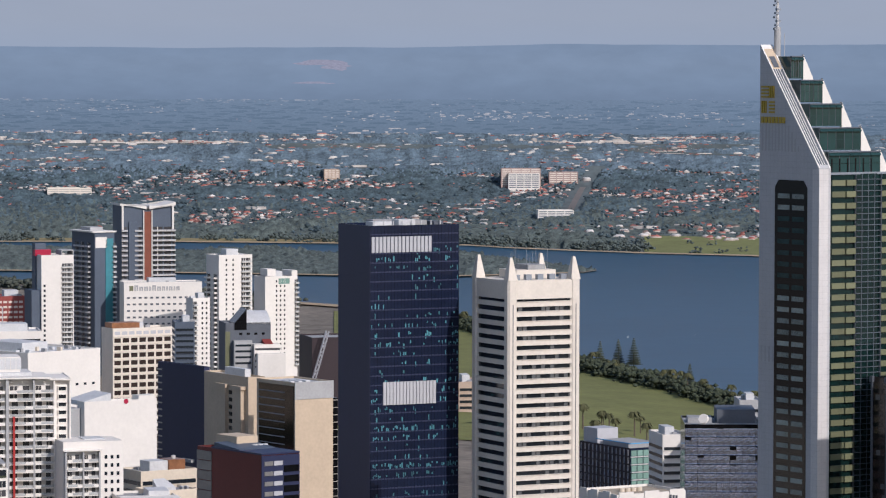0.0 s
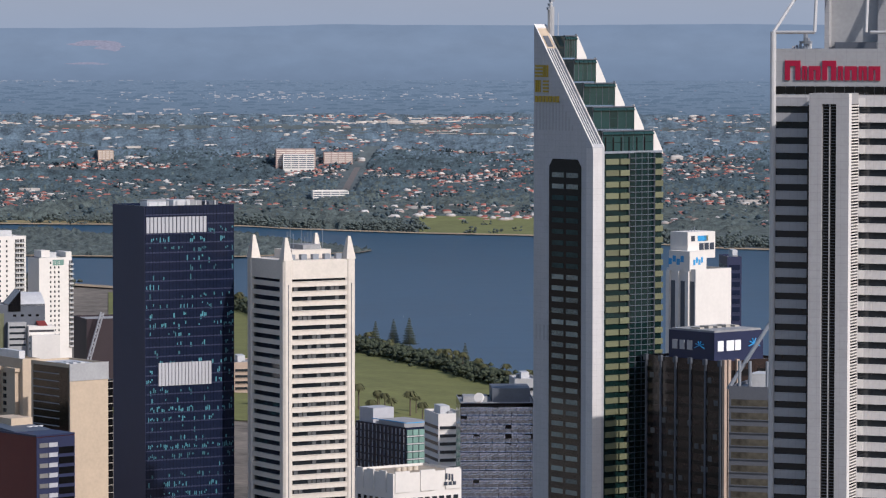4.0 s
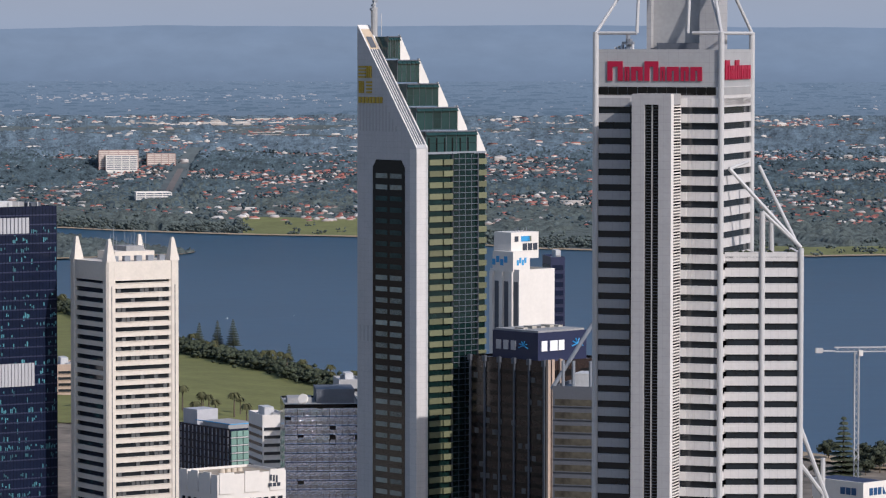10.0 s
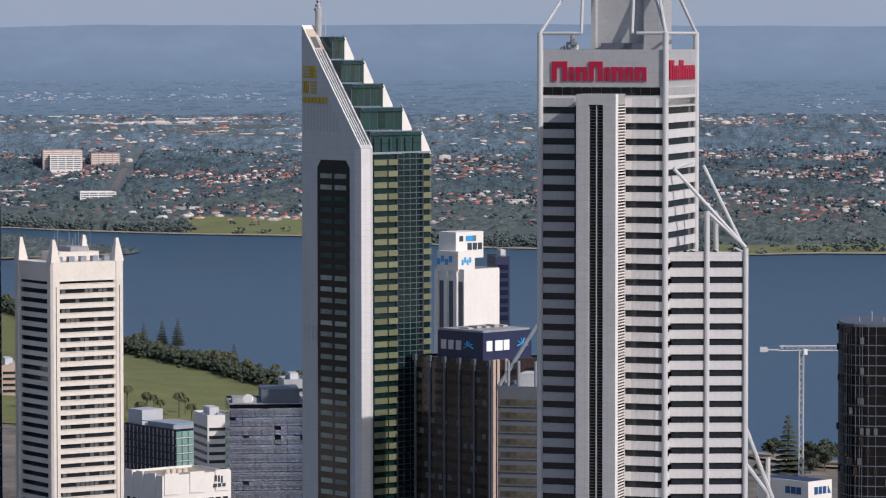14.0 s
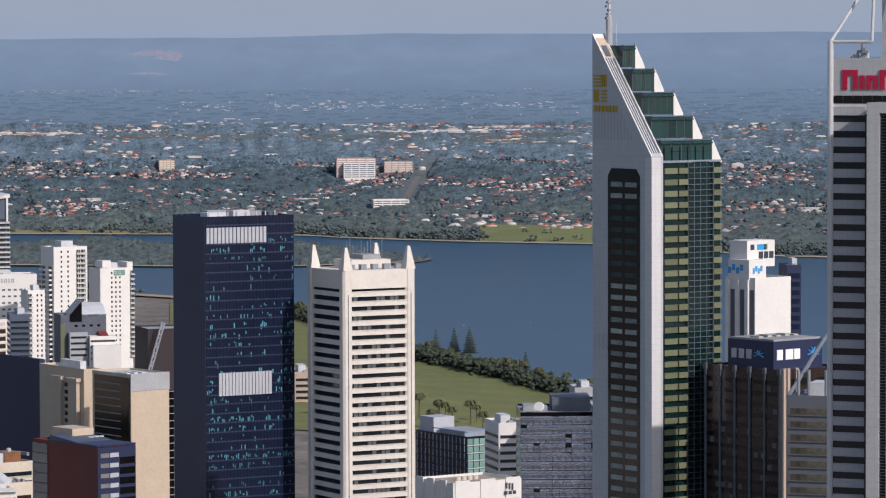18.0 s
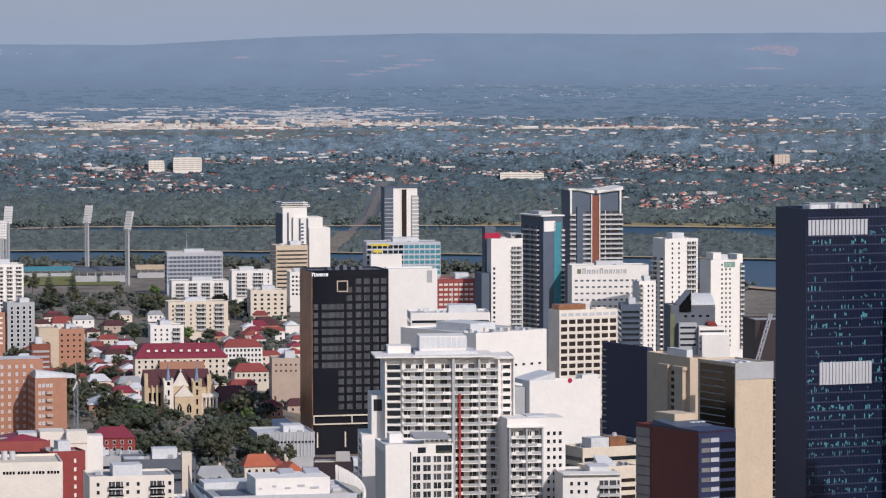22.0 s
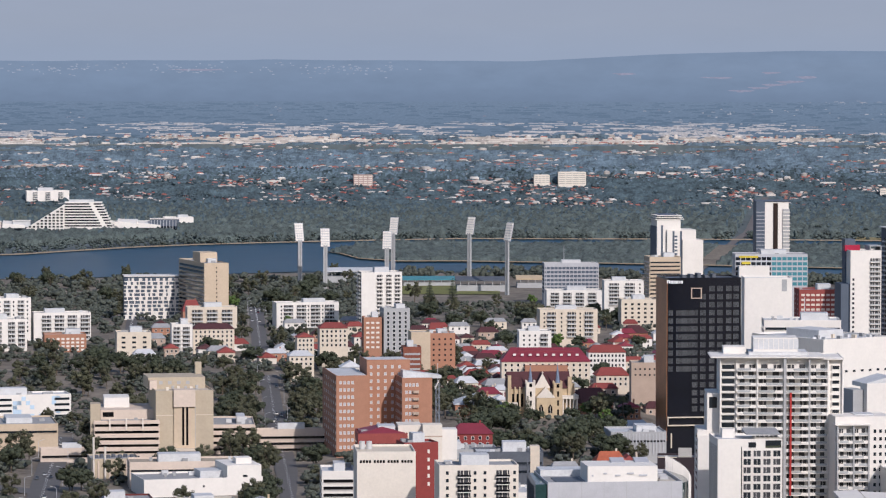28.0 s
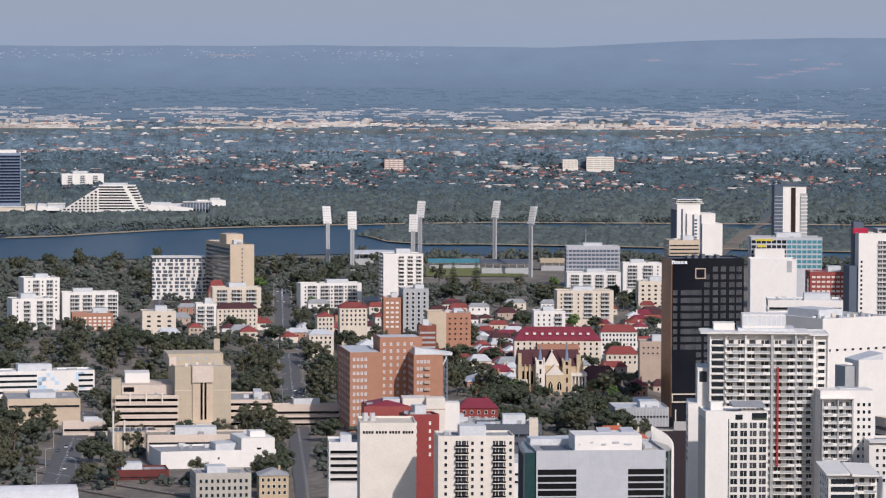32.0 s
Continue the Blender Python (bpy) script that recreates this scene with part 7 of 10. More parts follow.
# ---- the tan and cream hospital complex
def tan_hospital():
    x, y, yaw, w, d, top = -710.3, 1882.1, 27.2, 31.7, 40.0, 43.1
    e, h = shell(x, y, yaw, w, d, top, OCHRE, "ochre concrete hospital tower with central dark slots", "hospital", "hospital_tower", BUFFROOF)
    bx("centre_bay", e, [(-6, 5.5, -d / 2 - 0.9, -d / 2 + 0.1, 3, h - 9)], TAN)
    for u in (-1.5, 0.7):
        bx("dark_slot", e, [(u, u + 1.2, -d / 2 - 1.0, -d / 2 - 0.8, 6, h - 9)], BLACK)
    bx("header", e, [(-6.2, 5.7, -d / 2 - 2.0, -d / 2 + 8, h - 9, h + 0.4)], CREAMC)
    bx("shadow_joint", e, [(5.5, 6.1, -d / 2 - 0.5, -d / 2 + 0.1, 3, h - 9)], GREYWARM)
    bx("wall_joint", e, [(-w / 2 - 0.1, -6.2, -d / 2 - 0.12, -d / 2 + 0.1, h * 0.62, h * 0.62 + 0.3), (6.2, w / 2 + 0.1, -d / 2 - 0.12, -d / 2 + 0.1, h * 0.62, h * 0.62 + 0.3)], CREAM)
    bx("lift_overrun", e, [(-w / 2 - 1.5, -w / 2 + 2.5, -2, 8, h - 1, h + 4)], CREAMC)
    for k in range(6):
        bx("roof_unit", e, [(-9 + 3.4 * k, -7.6 + 3.4 * k, -9 + 3 * (k % 3), -7.4 + 3 * (k % 3), h - 1, h + 0.8 + 0.5 * (k % 2))], (IVORY, GREY)[k % 2])
    bx("entry_canopy", e, [(-7, 8, -d / 2 - 8, -d / 2, 3.4, 4.4)], CREAM)
    for u in (-6, 0, 7):
        bx("canopy_pier", e, [(u - 0.5, u + 0.5, -d / 2 - 7.6, -d / 2 - 6.6, -3, 3.4)], CREAM)
    bx("rear_block", e, [(-w / 2 - 2, w / 2 - 2, 2, d / 2 + 10, h - 1, h + 5.5)], OCHRE)
    bx("rear_shaft", e, [(w / 2 - 5, w / 2 - 1.5, d / 2 + 4, d / 2 + 8, 0, h + 12)], OCHRE)
    for k in range(4):
        bx("top_window", e, [(-w / 2 + 4 + 5 * k, -w / 2 + 6 + 5 * k, 1.85, 2.1, h + 1.6, h + 3.4)], GREY)
    for site, lab in (((-740.3, 1874.6, 23.4, 35.4, 60.0, 27.3), "long cream hospital podium with dark window bands"), ((-688.0, 1904.9, 21.6, 23.3, 50.0, 23.4), "cream hospital wing with sloping grey roof")):
        x, y, yaw, w, d, top = site
        f, h2 = shell(x, y, yaw, w, d, top, CREAMC, lab, "hospital", "hospital_wing", GREYROOF)
        k = 0
        while h2 - 2.6 - 3.7 * k > 0.5:
            bx("window_band", f, [(-w / 2 + 0.4, w / 2 - 0.4, -d / 2 - 0.06, -d / 2 + 0.3, h2 - 3.4 - 3.7 * k, h2 - 1.9 - 3.7 * k)], BLACK)
            bx("floor_ledge", f, [(-w / 2 - 0.4, w / 2 + 0.4, -d / 2 - 1.2, -d / 2, h2 - 1.9 - 3.7 * k, h2 - 0.7 - 3.7 * k)], CREAMC)
            k += 1
        plant(f, w, d, h2, 5, big=0.2)
        if top > 25:
            bx("upper_storey", f, [(-w / 2 + 4, w / 2 - 2, -d / 2 + 16, d / 2 - 6, h2 - 1, h2 + 4.5)], CREAMC)
            bx("upper_window", f, [(-w / 2 + 5, -w / 2 + 11, -d / 2 + 15.9, -d / 2 + 16.2, h2 + 0.6, h2 + 3.2)], BLACK)
            bx("white_annex", f, [(-w / 2 + 6, -w / 2 + 20, -d / 2 + 30, d / 2 - 8, h2 + 4.5, h2 + 10)], WHITE)
            bx("stair_shaft", f, [(-w / 2 - 2, -w / 2 + 3.5, -d / 2 + 2, -d / 2 + 14, -3, h2 + 9)], OCHRE)
            for k in range(3):
                bx("deck_post", f, [(-w / 2 + 8 + 9 * k, -w / 2 + 8.8 + 9 * k, -d / 2 - 1.6, -d / 2 - 0.8, h2 - 5, h2 + 1.2)], IVORY)
        else:
            bx("roof_hatch", f, [(2, 4, -8, 14, h2 - 1, h2 - 0.2)], PALEROOF)
    x, y, yaw, w, d, top = -710.3, 1882.1, 27.2, 31.7, 40.0, 43.1
    CLEAR.append((x + 6, y - 44, 44))
    f, h2 = shell(-700.0, 1757.0, 27.0, 25.0, 26.0, 17.5, OCHRE, "low ribbed hospital plant annex with flat roof", "hospital", "hospital_annex", GREYROOF)
    for k in range(9):
        bx("wall_rib", f, [(-12.2 + 2.95 * k, -11.4 + 2.95 * k, -13.6, -12.9, -3, h2 - 1)], CREAMC)
    for k in range(7):
        cyl("cooling_fan", f, (-9 + 3.1 * k, 3 * (k % 2), h2 - 1), (-9 + 3.1 * k, 3 * (k % 2), h2 + 0.8), 1.1, DGREY, 10)
    for u, hh in ((-11.5, 31), (-5.5, 26)):
        cyl("flue", f, (u, -14.4, -3), (u, -14.4, hh - 9), 0.55, IVORY, 8)
    for k in range(5):
        x, y, yaw, w, d, top = -710.3, 1882.1, 27.2, 31.7, 40.0, 43.1
        car(x - 24 + 8 * k + 6, y - 40 - 2 * (k % 2) + 3 * k, 26 + 90 * (k % 2), (WHITE, SIGNRED, LOUVRE, DGREY, WHITE)[k])




def car(x, y, yaw, paint):
    e = place("car", x, y, yaw, "parked car on the asphalt beside the street", "car", "parked cars")
    prism("body", e, [(-2.2, -0.9), (2.2, -0.9), (2.2, 0.9), (-2.2, 0.9)], 0.25, 0.85, paint)
    verts = [(-1.7, -0.85, 0.85), (1.3, -0.85, 0.85), (1.3, 0.85, 0.85), (-1.7, 0.85, 0.85), (-1.2, -0.7, 1.45), (0.6, -0.7, 1.45), (0.6, 0.7, 1.45), (-1.2, 0.7, 1.45)]
    part("cabin", mesh("cabin", verts, [(0, 1, 5, 4), (1, 2, 6, 5), (2, 3, 7, 6), (3, 0, 4, 7), (4, 5, 6, 7)], GLASS), e)
    for u in (-1.4, 1.4):
        for v in (-0.9, 0.72):
            cyl("wheel", e, (u, v, 0.32), (u, v + 0.18, 0.32), 0.32, BLACK, 10)
    return e


tan_hospital()


# ---- cathedral
def gable(name, e, u0, u1, y0, y1, z0, zs, zt, material, roof_m):
    """A gabled bay: wall to the shoulders, pointed front, pitched roof behind."""
    m = (u0 + u1) / 2
    bay = part(name, mesh(name, [(u0, y0, z0), (u1, y0, z0), (u1, y0, zs), (m, y0, zt), (u0, y0, zs), (u0, y1, z0), (u1, y1, z0), (u1, y1, zs), (m, y1, zt), (u0, y1, zs)], [(0, 1, 2, 3, 4), (6, 5, 9, 8, 7), (1, 6, 7, 2), (5, 0, 4, 9)], material), e)
    k = 0.35
    verts = [(u0 - 0.4, y0 + 0.5, zs), (m, y0 + 0.5, zt + 0.1), (u1 + 0.4, y0 + 0.5, zs), (u0 - 0.4, y1, zs), (m, y1, zt + 0.1), (u1 + 0.4, y1, zs)]
    verts += [(a, b, c + k) for a, b, c in verts]
    part("bay_roof", mesh("bay_roof", verts, [(6, 9, 10, 7), (7, 10, 11, 8), (0, 1, 7, 6), (1, 2, 8, 7), (0, 6, 9, 3), (2, 5, 11, 8)], roof_m), bay)
    for sgn in (-1, 1):
        uu = u0 if sgn < 0 else u1
        prism("coping", bay, [(uu, y0 - 0.25), (m, y0 - 0.25), (m, y0 + 0.5), (uu, y0 + 0.5)][::-sgn], zs, [zs + 0.5, zt + 0.7, zt + 0.7, zs + 0.5][::-sgn], IVORY)
    return bay


def cathedral():
    x, y, yaw, w, d, top = -537.0, 2006.6, 22.9, 35.5, 30.0, 37.5
    e = place("cathedral", x, y, yaw, "sandstone gothic cathedral with dark roof and slate spires", "church")
    e.location.z -= 2.2
    FOOT.append((x, y, yaw, w + 6, d))
    CLEAR.append((x, y - 14, 52))
    ST = SANDSTONE
    nave = bx("nave_wall", e, [(-20, 15, -5, 13, -3, 18.5)], ST)
    for k in range(7):
        bx("buttress", nave, [(-19.6 + 2.6 * k, -18.8 + 2.6 * k, -6.4, -5, -3, 19.5)], ST)
    for k in range(6):
        bx("lancet_window", nave, [(-18.3 + 2.6 * k, -17.2 + 2.6 * k, -5.15, -4.95, 8, 15.5)], BLACK)
    part("nave_roof", mesh("nave_roof", [(-20.6, -5.6, 18.5), (15.6, -5.6, 18.5), (15.6, 13.6, 18.5), (-20.6, 13.6, 18.5), (-20.6, 4, 27.5), (15.6, 4, 27.5)], [(0, 1, 5, 4), (2, 3, 4, 5), (1, 2, 5), (3, 0, 4)], DARKTILE), e, "steep dark brown tiled roof")
    bx("end_pier", e, [(-20.8, -18.9, -6, -3.6, -3, 26)], ST)
    bx("end_pier", e, [(13.6, 15.8, -6, -3.6, -3, 25)], ST)
    g1 = gable("front_gable", e, -5.6, 3.0, -8, 4, -3, 19, 26.6, SANDSTONE, DARKTILE)
    bx("cross", g1, [(-1.45, -1.15, -8.2, -7.9, 26.6, 28.6), (-1.9, -0.7, -8.2, -7.9, 27.6, 27.9)], IVORY)
    g2 = gable("porch_gable", e, -5.2, 5.2, -13, -8, -3, 13.8, 19.2, ST, ST)
    for u in (-2.6, 2.6):
        bx("arched_window", g2, [(u - 1.2, u + 1.2, -13.12, -12.9, 5.0, 8.4), (u - 0.8, u + 0.8, -13.12, -12.9, 8.4, 9.3), (u - 0.35, u + 0.35, -13.12, -12.9, 9.3, 9.9)], BLACK)
        bx("window_mullion", g2, [(u - 0.12, u + 0.12, -13.22, -12.9, 5.0, 9.0)], IVORY)
    cyl("rose_window", g2, (0, -13.1, 14.6), (0, -12.9, 14.6), 0.9, BLACK, 12)
    for u, wd, hh, mm, tip in ((-8.4, 2.6, 22.5, IVORY, 32), (7.2, 2.5, 22.0, ST, 33.5)):
        tw = bx("turret", e, [(u - wd, u + wd, -12, -7.2, -3, hh - 3), (u - wd * 0.75, u + wd * 0.75, -11.4, -7.8, hh - 3, hh)], mm)
        for a_ in (-wd, wd - 0.6):
            for b_ in (-12, -7.8):
                bx("pinnacle", tw, [(u + a_, u + a_ + 0.6, b_, b_ + 0.6, hh - 3, hh + 1.2)], mm)
        for k in range(3):
            bx("lancet_window", tw, [(u - 0.5, u + 0.5, -12.12, -11.9, 4 + 5.2 * k, 7 + 5.2 * k)], BLACK)
        bx("belfry_arch", tw, [(u - 0.8, u + 0.8, -11.5, -11.3, hh - 2.6, hh - 0.6)], BLACK)
        cyl("spire", tw, (u, -9.6, hh), (u, -9.6, tip), 1.35, SPIRE, 8, 0.05, "blue-grey slate spire")
    por = bx("portico", e, [(9.8, 19.4, -9, 8, 12.6, 14.6), (9.8, 19.4, -4, 8, -3, 12.6)], IVORY, "pale stone entrance portico with columns")
    for k in range(5):
        cyl("column", por, (10.6 + 2.0 * k, -8.2, -1), (10.6 + 2.0 * k, -8.2, 12.6), 0.5, IVORY, 8)
    for k in range(4):
        bx("dark_bay", por, [(11.1 + 2.0 * k, 12.1 + 2.0 * k, -4.12, -3.9, 0, 11.6)], BLACK)
    bx("apse", e, [(12, 18, -2, 8, 12, 21)], ST)
    bx("side_canopy", e, [(-23.5, -15.5, -9.5, -6.5, 9.8, 10.8)], IVORY)
    for k in range(4):
        bx("canopy_post", e, [(-23.2 + 2.4 * k, -22.8 + 2.4 * k, -9.3, -8.9, -3, 9.8)], IVORY)


cathedral()


# ---- pitched-roof blocks of the quarter round the cathedral
def pitched(x, y, yaw, w, d, top, label, wall, roof_m, cols=6, rows=2, rise=0.28, category="building", name="town_house", stack=True):
    e = place(name, x, y, yaw, label, category)
    FOOT.append((x, y, yaw, w, d))
    h = max(3.0, top - e.matrix_world.translation.z - min(w, d) * rise)
    bx("wall", e, [(-w / 2, w / 2, -d / 2, d / 2, -4, h)], wall)
    hip_roof("roof", e, w, d, h, min(w, d) * rise, 0.6, roof_m)
    n = max(1, min(rows, int(h / 3.2)))
    windows(e, "f", w, d, -w / 2 + 0.6, w / 2 - 0.6, cols, h - 0.5 - 3.1 * n, h - 0.5, n, 1.2, 1.6, WHITE, GLASS)
    if stack:
        bx("chimney", e, [(w * 0.2, w * 0.2 + 0.9, 0, 0.9, h, h + min(w, d) * rise + 1.2)], wall)
    return e, h


e, h = pitched(-580.8, 2168.0, 18.4, 54.2, 26.0, 47.8, "long school hall with maroon roof and cream brick walls", CREAM, MAROON, 14, 3, 0.3, name="school_hall")
for k in range(9):
    bx("roof_light", e, [(-20 + 4.8 * k, -18.2 + 4.8 * k, -9.5, -8.4, h + 3.4, h + 4.6)], WHITE)
bx("front_wing", e, [(-13, 13, -19, -13, -3, h - 2)], BRICK)
bx("roof_monitor", e, [(-17, 17, -4.2, 4.2, h + 1, h + 6.2)], MAROON)
pitched(-573.5, 2288.4, 19.8, 24.0, 16.0, 41.2, "white school block with bright red roof", WHITE, REDROOF, 10, 3)
pitched(-532.5, 2144.1, 21.7, 19.9, 16.0, 38.7, "cream house with red tiled hip roof", CREAM, REDROOF, 6, 2)
pitched(-517.8, 2038.2, 49.9, 22.3, 16.0, 35.1, "red brick chapel house with tiled roof", BRICK, DARKTILE, 5, 2, 0.5)
pitched(-424.1, 1760.8, 20.6, 19.9, 20.0, 24.8, "cream gabled house with orange tiled roof", CREAM, REDROOF, 4, 2, 0.4)
pitched(-994.8, 2647.1, 27.7, 14.3, 14.0, 40.6, "brick pavilion under a steep red pyramid roof", BRICK, REDROOF, 3, 1, 0.6)
pitched(-578.2, 2013.6, 20.6, 27.2, 28.0, 32.5, "brick hall with pale sheet roof", BRICK, PALEROOF, 8, 2, 0.2)
punched(-501.5, 2101.6, 17.9, 16.0, 20.0, 46.2, "plain tan brick office block", BUFF, 5, 2, 1.0, 1.0, GLASS, 0, None)
e, h = banded(-441.0, 1842.0, 22.0, 29.0, 30.0, 31.5, "silver metal-clad hall with slatted front", GREY, 1, 3.5, 0.3, roof_m=PALEROOF)
for k in range(16):
    bx("slat", e, [(-13.8 + 1.75 * k, -13.3 + 1.75 * k, -15.4, -15.0, 5, h - 1)], LOUVRE)
pitched(-784.4, 2363.0, 23.5, 19.1, 18.0, 46.4, "cream and red apartment house with red roof", CREAM, REDROOF, 6, 4, 0.2)
pitched(-792.0, 2326.5, 25.1, 11.4, 14.0, 41.7, "small cream house with red hip roof", CREAM, REDROOF, 4, 3, 0.25)
punched(-783.8, 2446.1, 23.6, 12.6, 16.0, 44.9, "red brick apartment block with white balconies", BRICK, 3, 6, 2.2, 1.4, WHITE, 2)
banded(-663.7, 2157.8, 23.1, 11.2, 14.0, 47.6, "purple-brown brick office block with pale bands", RUST, 7, 3.1, 0.4, glass_m=GREY)
flats(-934.1, 2738.7, 30.3, 49.4, 18.0, 34.9, "white apartment slab with wide balconies", WHITE, (-0.62, -0.2, 0.25, 0.7), 7.5, 9, 3.0, (-0.85, 0.02, 0.48))
e, h = flats(-860.5, 2699.5, 26.9, 31.4, 22.0, 61.9, "tall white apartment block with dark balcony recesses", WHITE, (-0.1, 0.35, 0.78), 4.2, 15, 3.0, (), rail_m=WHITE)
balconies(e, "l", 31.4, 22, (-6, 0, 6), 4.5, 3, 3.0, 15, 1.4, WHITE)
punched(-769.0, 2452.7, 27.5, 18.4, 18.0, 51.2, "grey and white ribbed office tower", GREY, 4, 11, 1.6, 2.0, GLASS, 3, frame_m=WHITE)
e, h = shell(-683.6, 2237.6, 24.1, 12.3, 18.0, 51.0, TAN, "tan concrete stair tower without windows", "building", "office_tower")
punched(-679.8, 2270.7, 26.1, 17.0, 18.0, 48.1, "brown brick block with flat roof", BRICK, 4, 5, 1.2, 1.2, GLASS, 2)
e, h = punched(-1035.2, 2781.5, 36.0, 19.9, 77.3, 63.2, "long tan concrete slab block with shaded window side", TAN, 1, 14, 1.0, 1.2, GLASS, 0, None, name="office_slab")
for r in range(14):
    z = h - 5 - 3.4 * r
    if z > 0:
        bx("window_band", e, [(-10.1, -9.8, -37, 37, z, z + 1.7)], BLACK)
        bx("floor_ledge", e, [(-10.6, -9.9, -38, 38, z - 0.7, z - 0.2)], GREY)
bx("roof_house", e, [(-6, 8, -12, 10, h - 1, h + 7)], TAN)


def checker_block():
    x, y, yaw, w, d, top = -1091.2, 2808.8, 24.9, 43.3, 24.0, 48.6
    e, h = shell(x, y, yaw, w, d, top, SLATE, "black and white apartment block with shifted panels", "apartment block", "apartment_block", WHITEROOF)
    n = 9
    rnd = random.Random(2)
    for r in range(int(h / 3.05)):
        z = h - 1 - 3.05 * (r + 1)
        bx("floor_edge", e, [(-w / 2 - 0.6, w / 2 + 0.6, -d / 2 - 1.2, -d / 2, z - 0.3, z + 0.5)], WHITE)
        for c in range(n):
            u = -w / 2 + w * (c + 0.3 + rnd.uniform(0, 0.4)) / n
            ww = rnd.choice((0.1, 0.2, 0.3)) * w / n
            bx("white_panel", e, [(u - ww, u + ww, -d / 2 - 1.25, -d / 2 - 1.0, z, z + 2.8)], WHITE)
    bx("roof_slab", e, [(-w / 2 - 0.6, w / 2 + 0.6, -d / 2 - 1.2, d / 2, h, h + 0.6)], WHITE)


checker_block()
flats(-1096.4, 2535.7, 35.3, 27.7, 20.0, 47.3, "cream apartment block with red panel column", WHITE, (-0.3, 0.45), 5.0, 8, 3.1, (-0.7, 0.05, 0.8))
flats(-1061.8, 2442.1, 35.0, 32.0, 20.0, 38.1, "white apartment block with stepped roof", WHITE, (-0.3, 0.3, 0.75), 5.0, 6, 3.1, (-0.75,))
flats(-1060.8, 2549.0, 28.2, 42.4, 18.0, 36.2, "white low apartment block with long balconies", WHITE, (-0.55, -0.1, 0.35, 0.8), 7.0, 6, 3.1, ())
punched(-1015.8, 2447.6, 26.7, 29.8, 18.0, 28.0, "red brick walk-up flats with white bands", BRICK, 8, 4, 2.2, 1.4, WHITE, 0)
punched(-941.3, 2392.4, 26.2, 23.9, 20.0, 35.0, "cream concrete hall with raised roof box", CREAM, 3, 3, 2.6, 1.4, GLASS, 2)
flats(-923.4, 2439.6, 25.2, 14.7, 16.0, 37.6, "white and grey terrace apartments", WHITE, (-0.5, 0.4), 5, 6, 3.0, ())
flats(-957.0, 2589.6, 26.0, 37.1, 18.0, 39.9, "cream apartment slab with pale roof", CREAM, (-0.6, 0.0, 0.6), 8, 5, 3.1, ())
pitched(-910.3, 2467.8, 25.7, 29.4, 18.0, 36.2, "cream flats with brown hip roof", CREAM, DARKTILE, 9, 5, 0.2)
flats(-690.8, 2623.3, 22.4, 42.5, 20.0, 41.5, "cream apartment block in three bays", CREAM, (-0.6, 0.1, 0.7), 6.5, 6, 3.1, (-0.85, -0.25, 0.4))
flats(-637.5, 2344.8, 20.5, 21.3, 18.0, 45.5, "small white apartment block with square windows", WHITE, (0.55,), 5, 6, 3.0, (-0.7, -0.35, 0.0))
punched(-684.9, 2809.5, 21.7, 27.4, 20.0, 37.9, "tan office block with punched windows", CREAM, 5, 5, 2.0, 1.6, GLASS, 2)
e, h = banded(-858.8, 3251.1, 21.2, 49.1, 20.0, 40.9, "grey-blue office slab with upright white fins", LOUVRE, 7, 3.6, 0.6, glass_m=SLATE, ribs=14)
cyl("aerial_mast", e, (-6, 0, h), (-6, 0, h + 16), 0.3, STEEL, 6, 0.1)
flats(-786.1, 2992.4, 19.8, 46.1, 24.0, 32.7, "low white apartments with hipped roofs", WHITE, (-0.7, -0.25, 0.2, 0.65), 7, 5, 3.0, ())
flats(-725.5, 2922.8, 19.7, 32.1, 20.0, 45.5, "white stepped apartment block", WHITE, (-0.5, 0.3), 8, 6, 3.0, (0.8,))


def patch_hospital():
    x, y, yaw, w, d, top = -865.9, 2017.4, 32.4, 59.7, 22.0, 24.5
    e, h = shell(x, y, yaw, w, d, top, WHITE, "long white building with pale blue wall squares", "building", "office_building", PALEROOF)
    rnd = random.Random(9)
    for k in range(22):
        u, z = rnd.randrange(-3, 9) * 2.6, rnd.randrange(1, 6) * 2.6
        bx("blue_square", e, [(u, u + 2.5, -d / 2 - 0.08, -d / 2 + 0.05, h - 1 - z, h + 1.4 - z)], PALEBLUE)
    for r in range(4):
        bx("window_band", e, [(w / 2 - 10, w / 2 - 1, -d / 2 - 0.1, -d / 2 + 0.1, h - 3.6 - 3.4 * r, h - 2.2 - 3.4 * r)], GLASS)
        bx("window_band", e, [(-w / 2 + 1, -w / 2 + 24, -d / 2 - 0.1, -d / 2 + 0.1, h - 3.6 - 3.4 * r, h - 2.2 - 3.4 * r)], GLASS)
    plant(e, w, d, h, 8)


patch_hospital()
banded(-807.4, 1880.3, 27.3, 41.5, 50.0, 22.4, "low grey-roofed workshop building", TAN, 1, 3, 0.4, roof_m=GREYROOF, units=6)
e, h = punched(-631.7, 1699.2, 32.5, 60.4, 34.0, 16.0, "white flat-roofed hall with raised rear block", WHITE, 1, 1, 1.0, 1.0, GLASS, 0, 3, GREYROOF, 20, 6, name="white_hall")
bx("raised_block", e, [(12, 29.5, -16.8, 12, h - 1, h + 6)], WHITE)
bx("stair_house", e, [(18, 26, -10, -2, h + 6, h + 9)], WHITE)
for k in range(3):
    bx("window", e, [(20, 22.4, -16.95, -16.7, h - 8 + 4 * k, h - 7 + 4 * k)], GLASS)
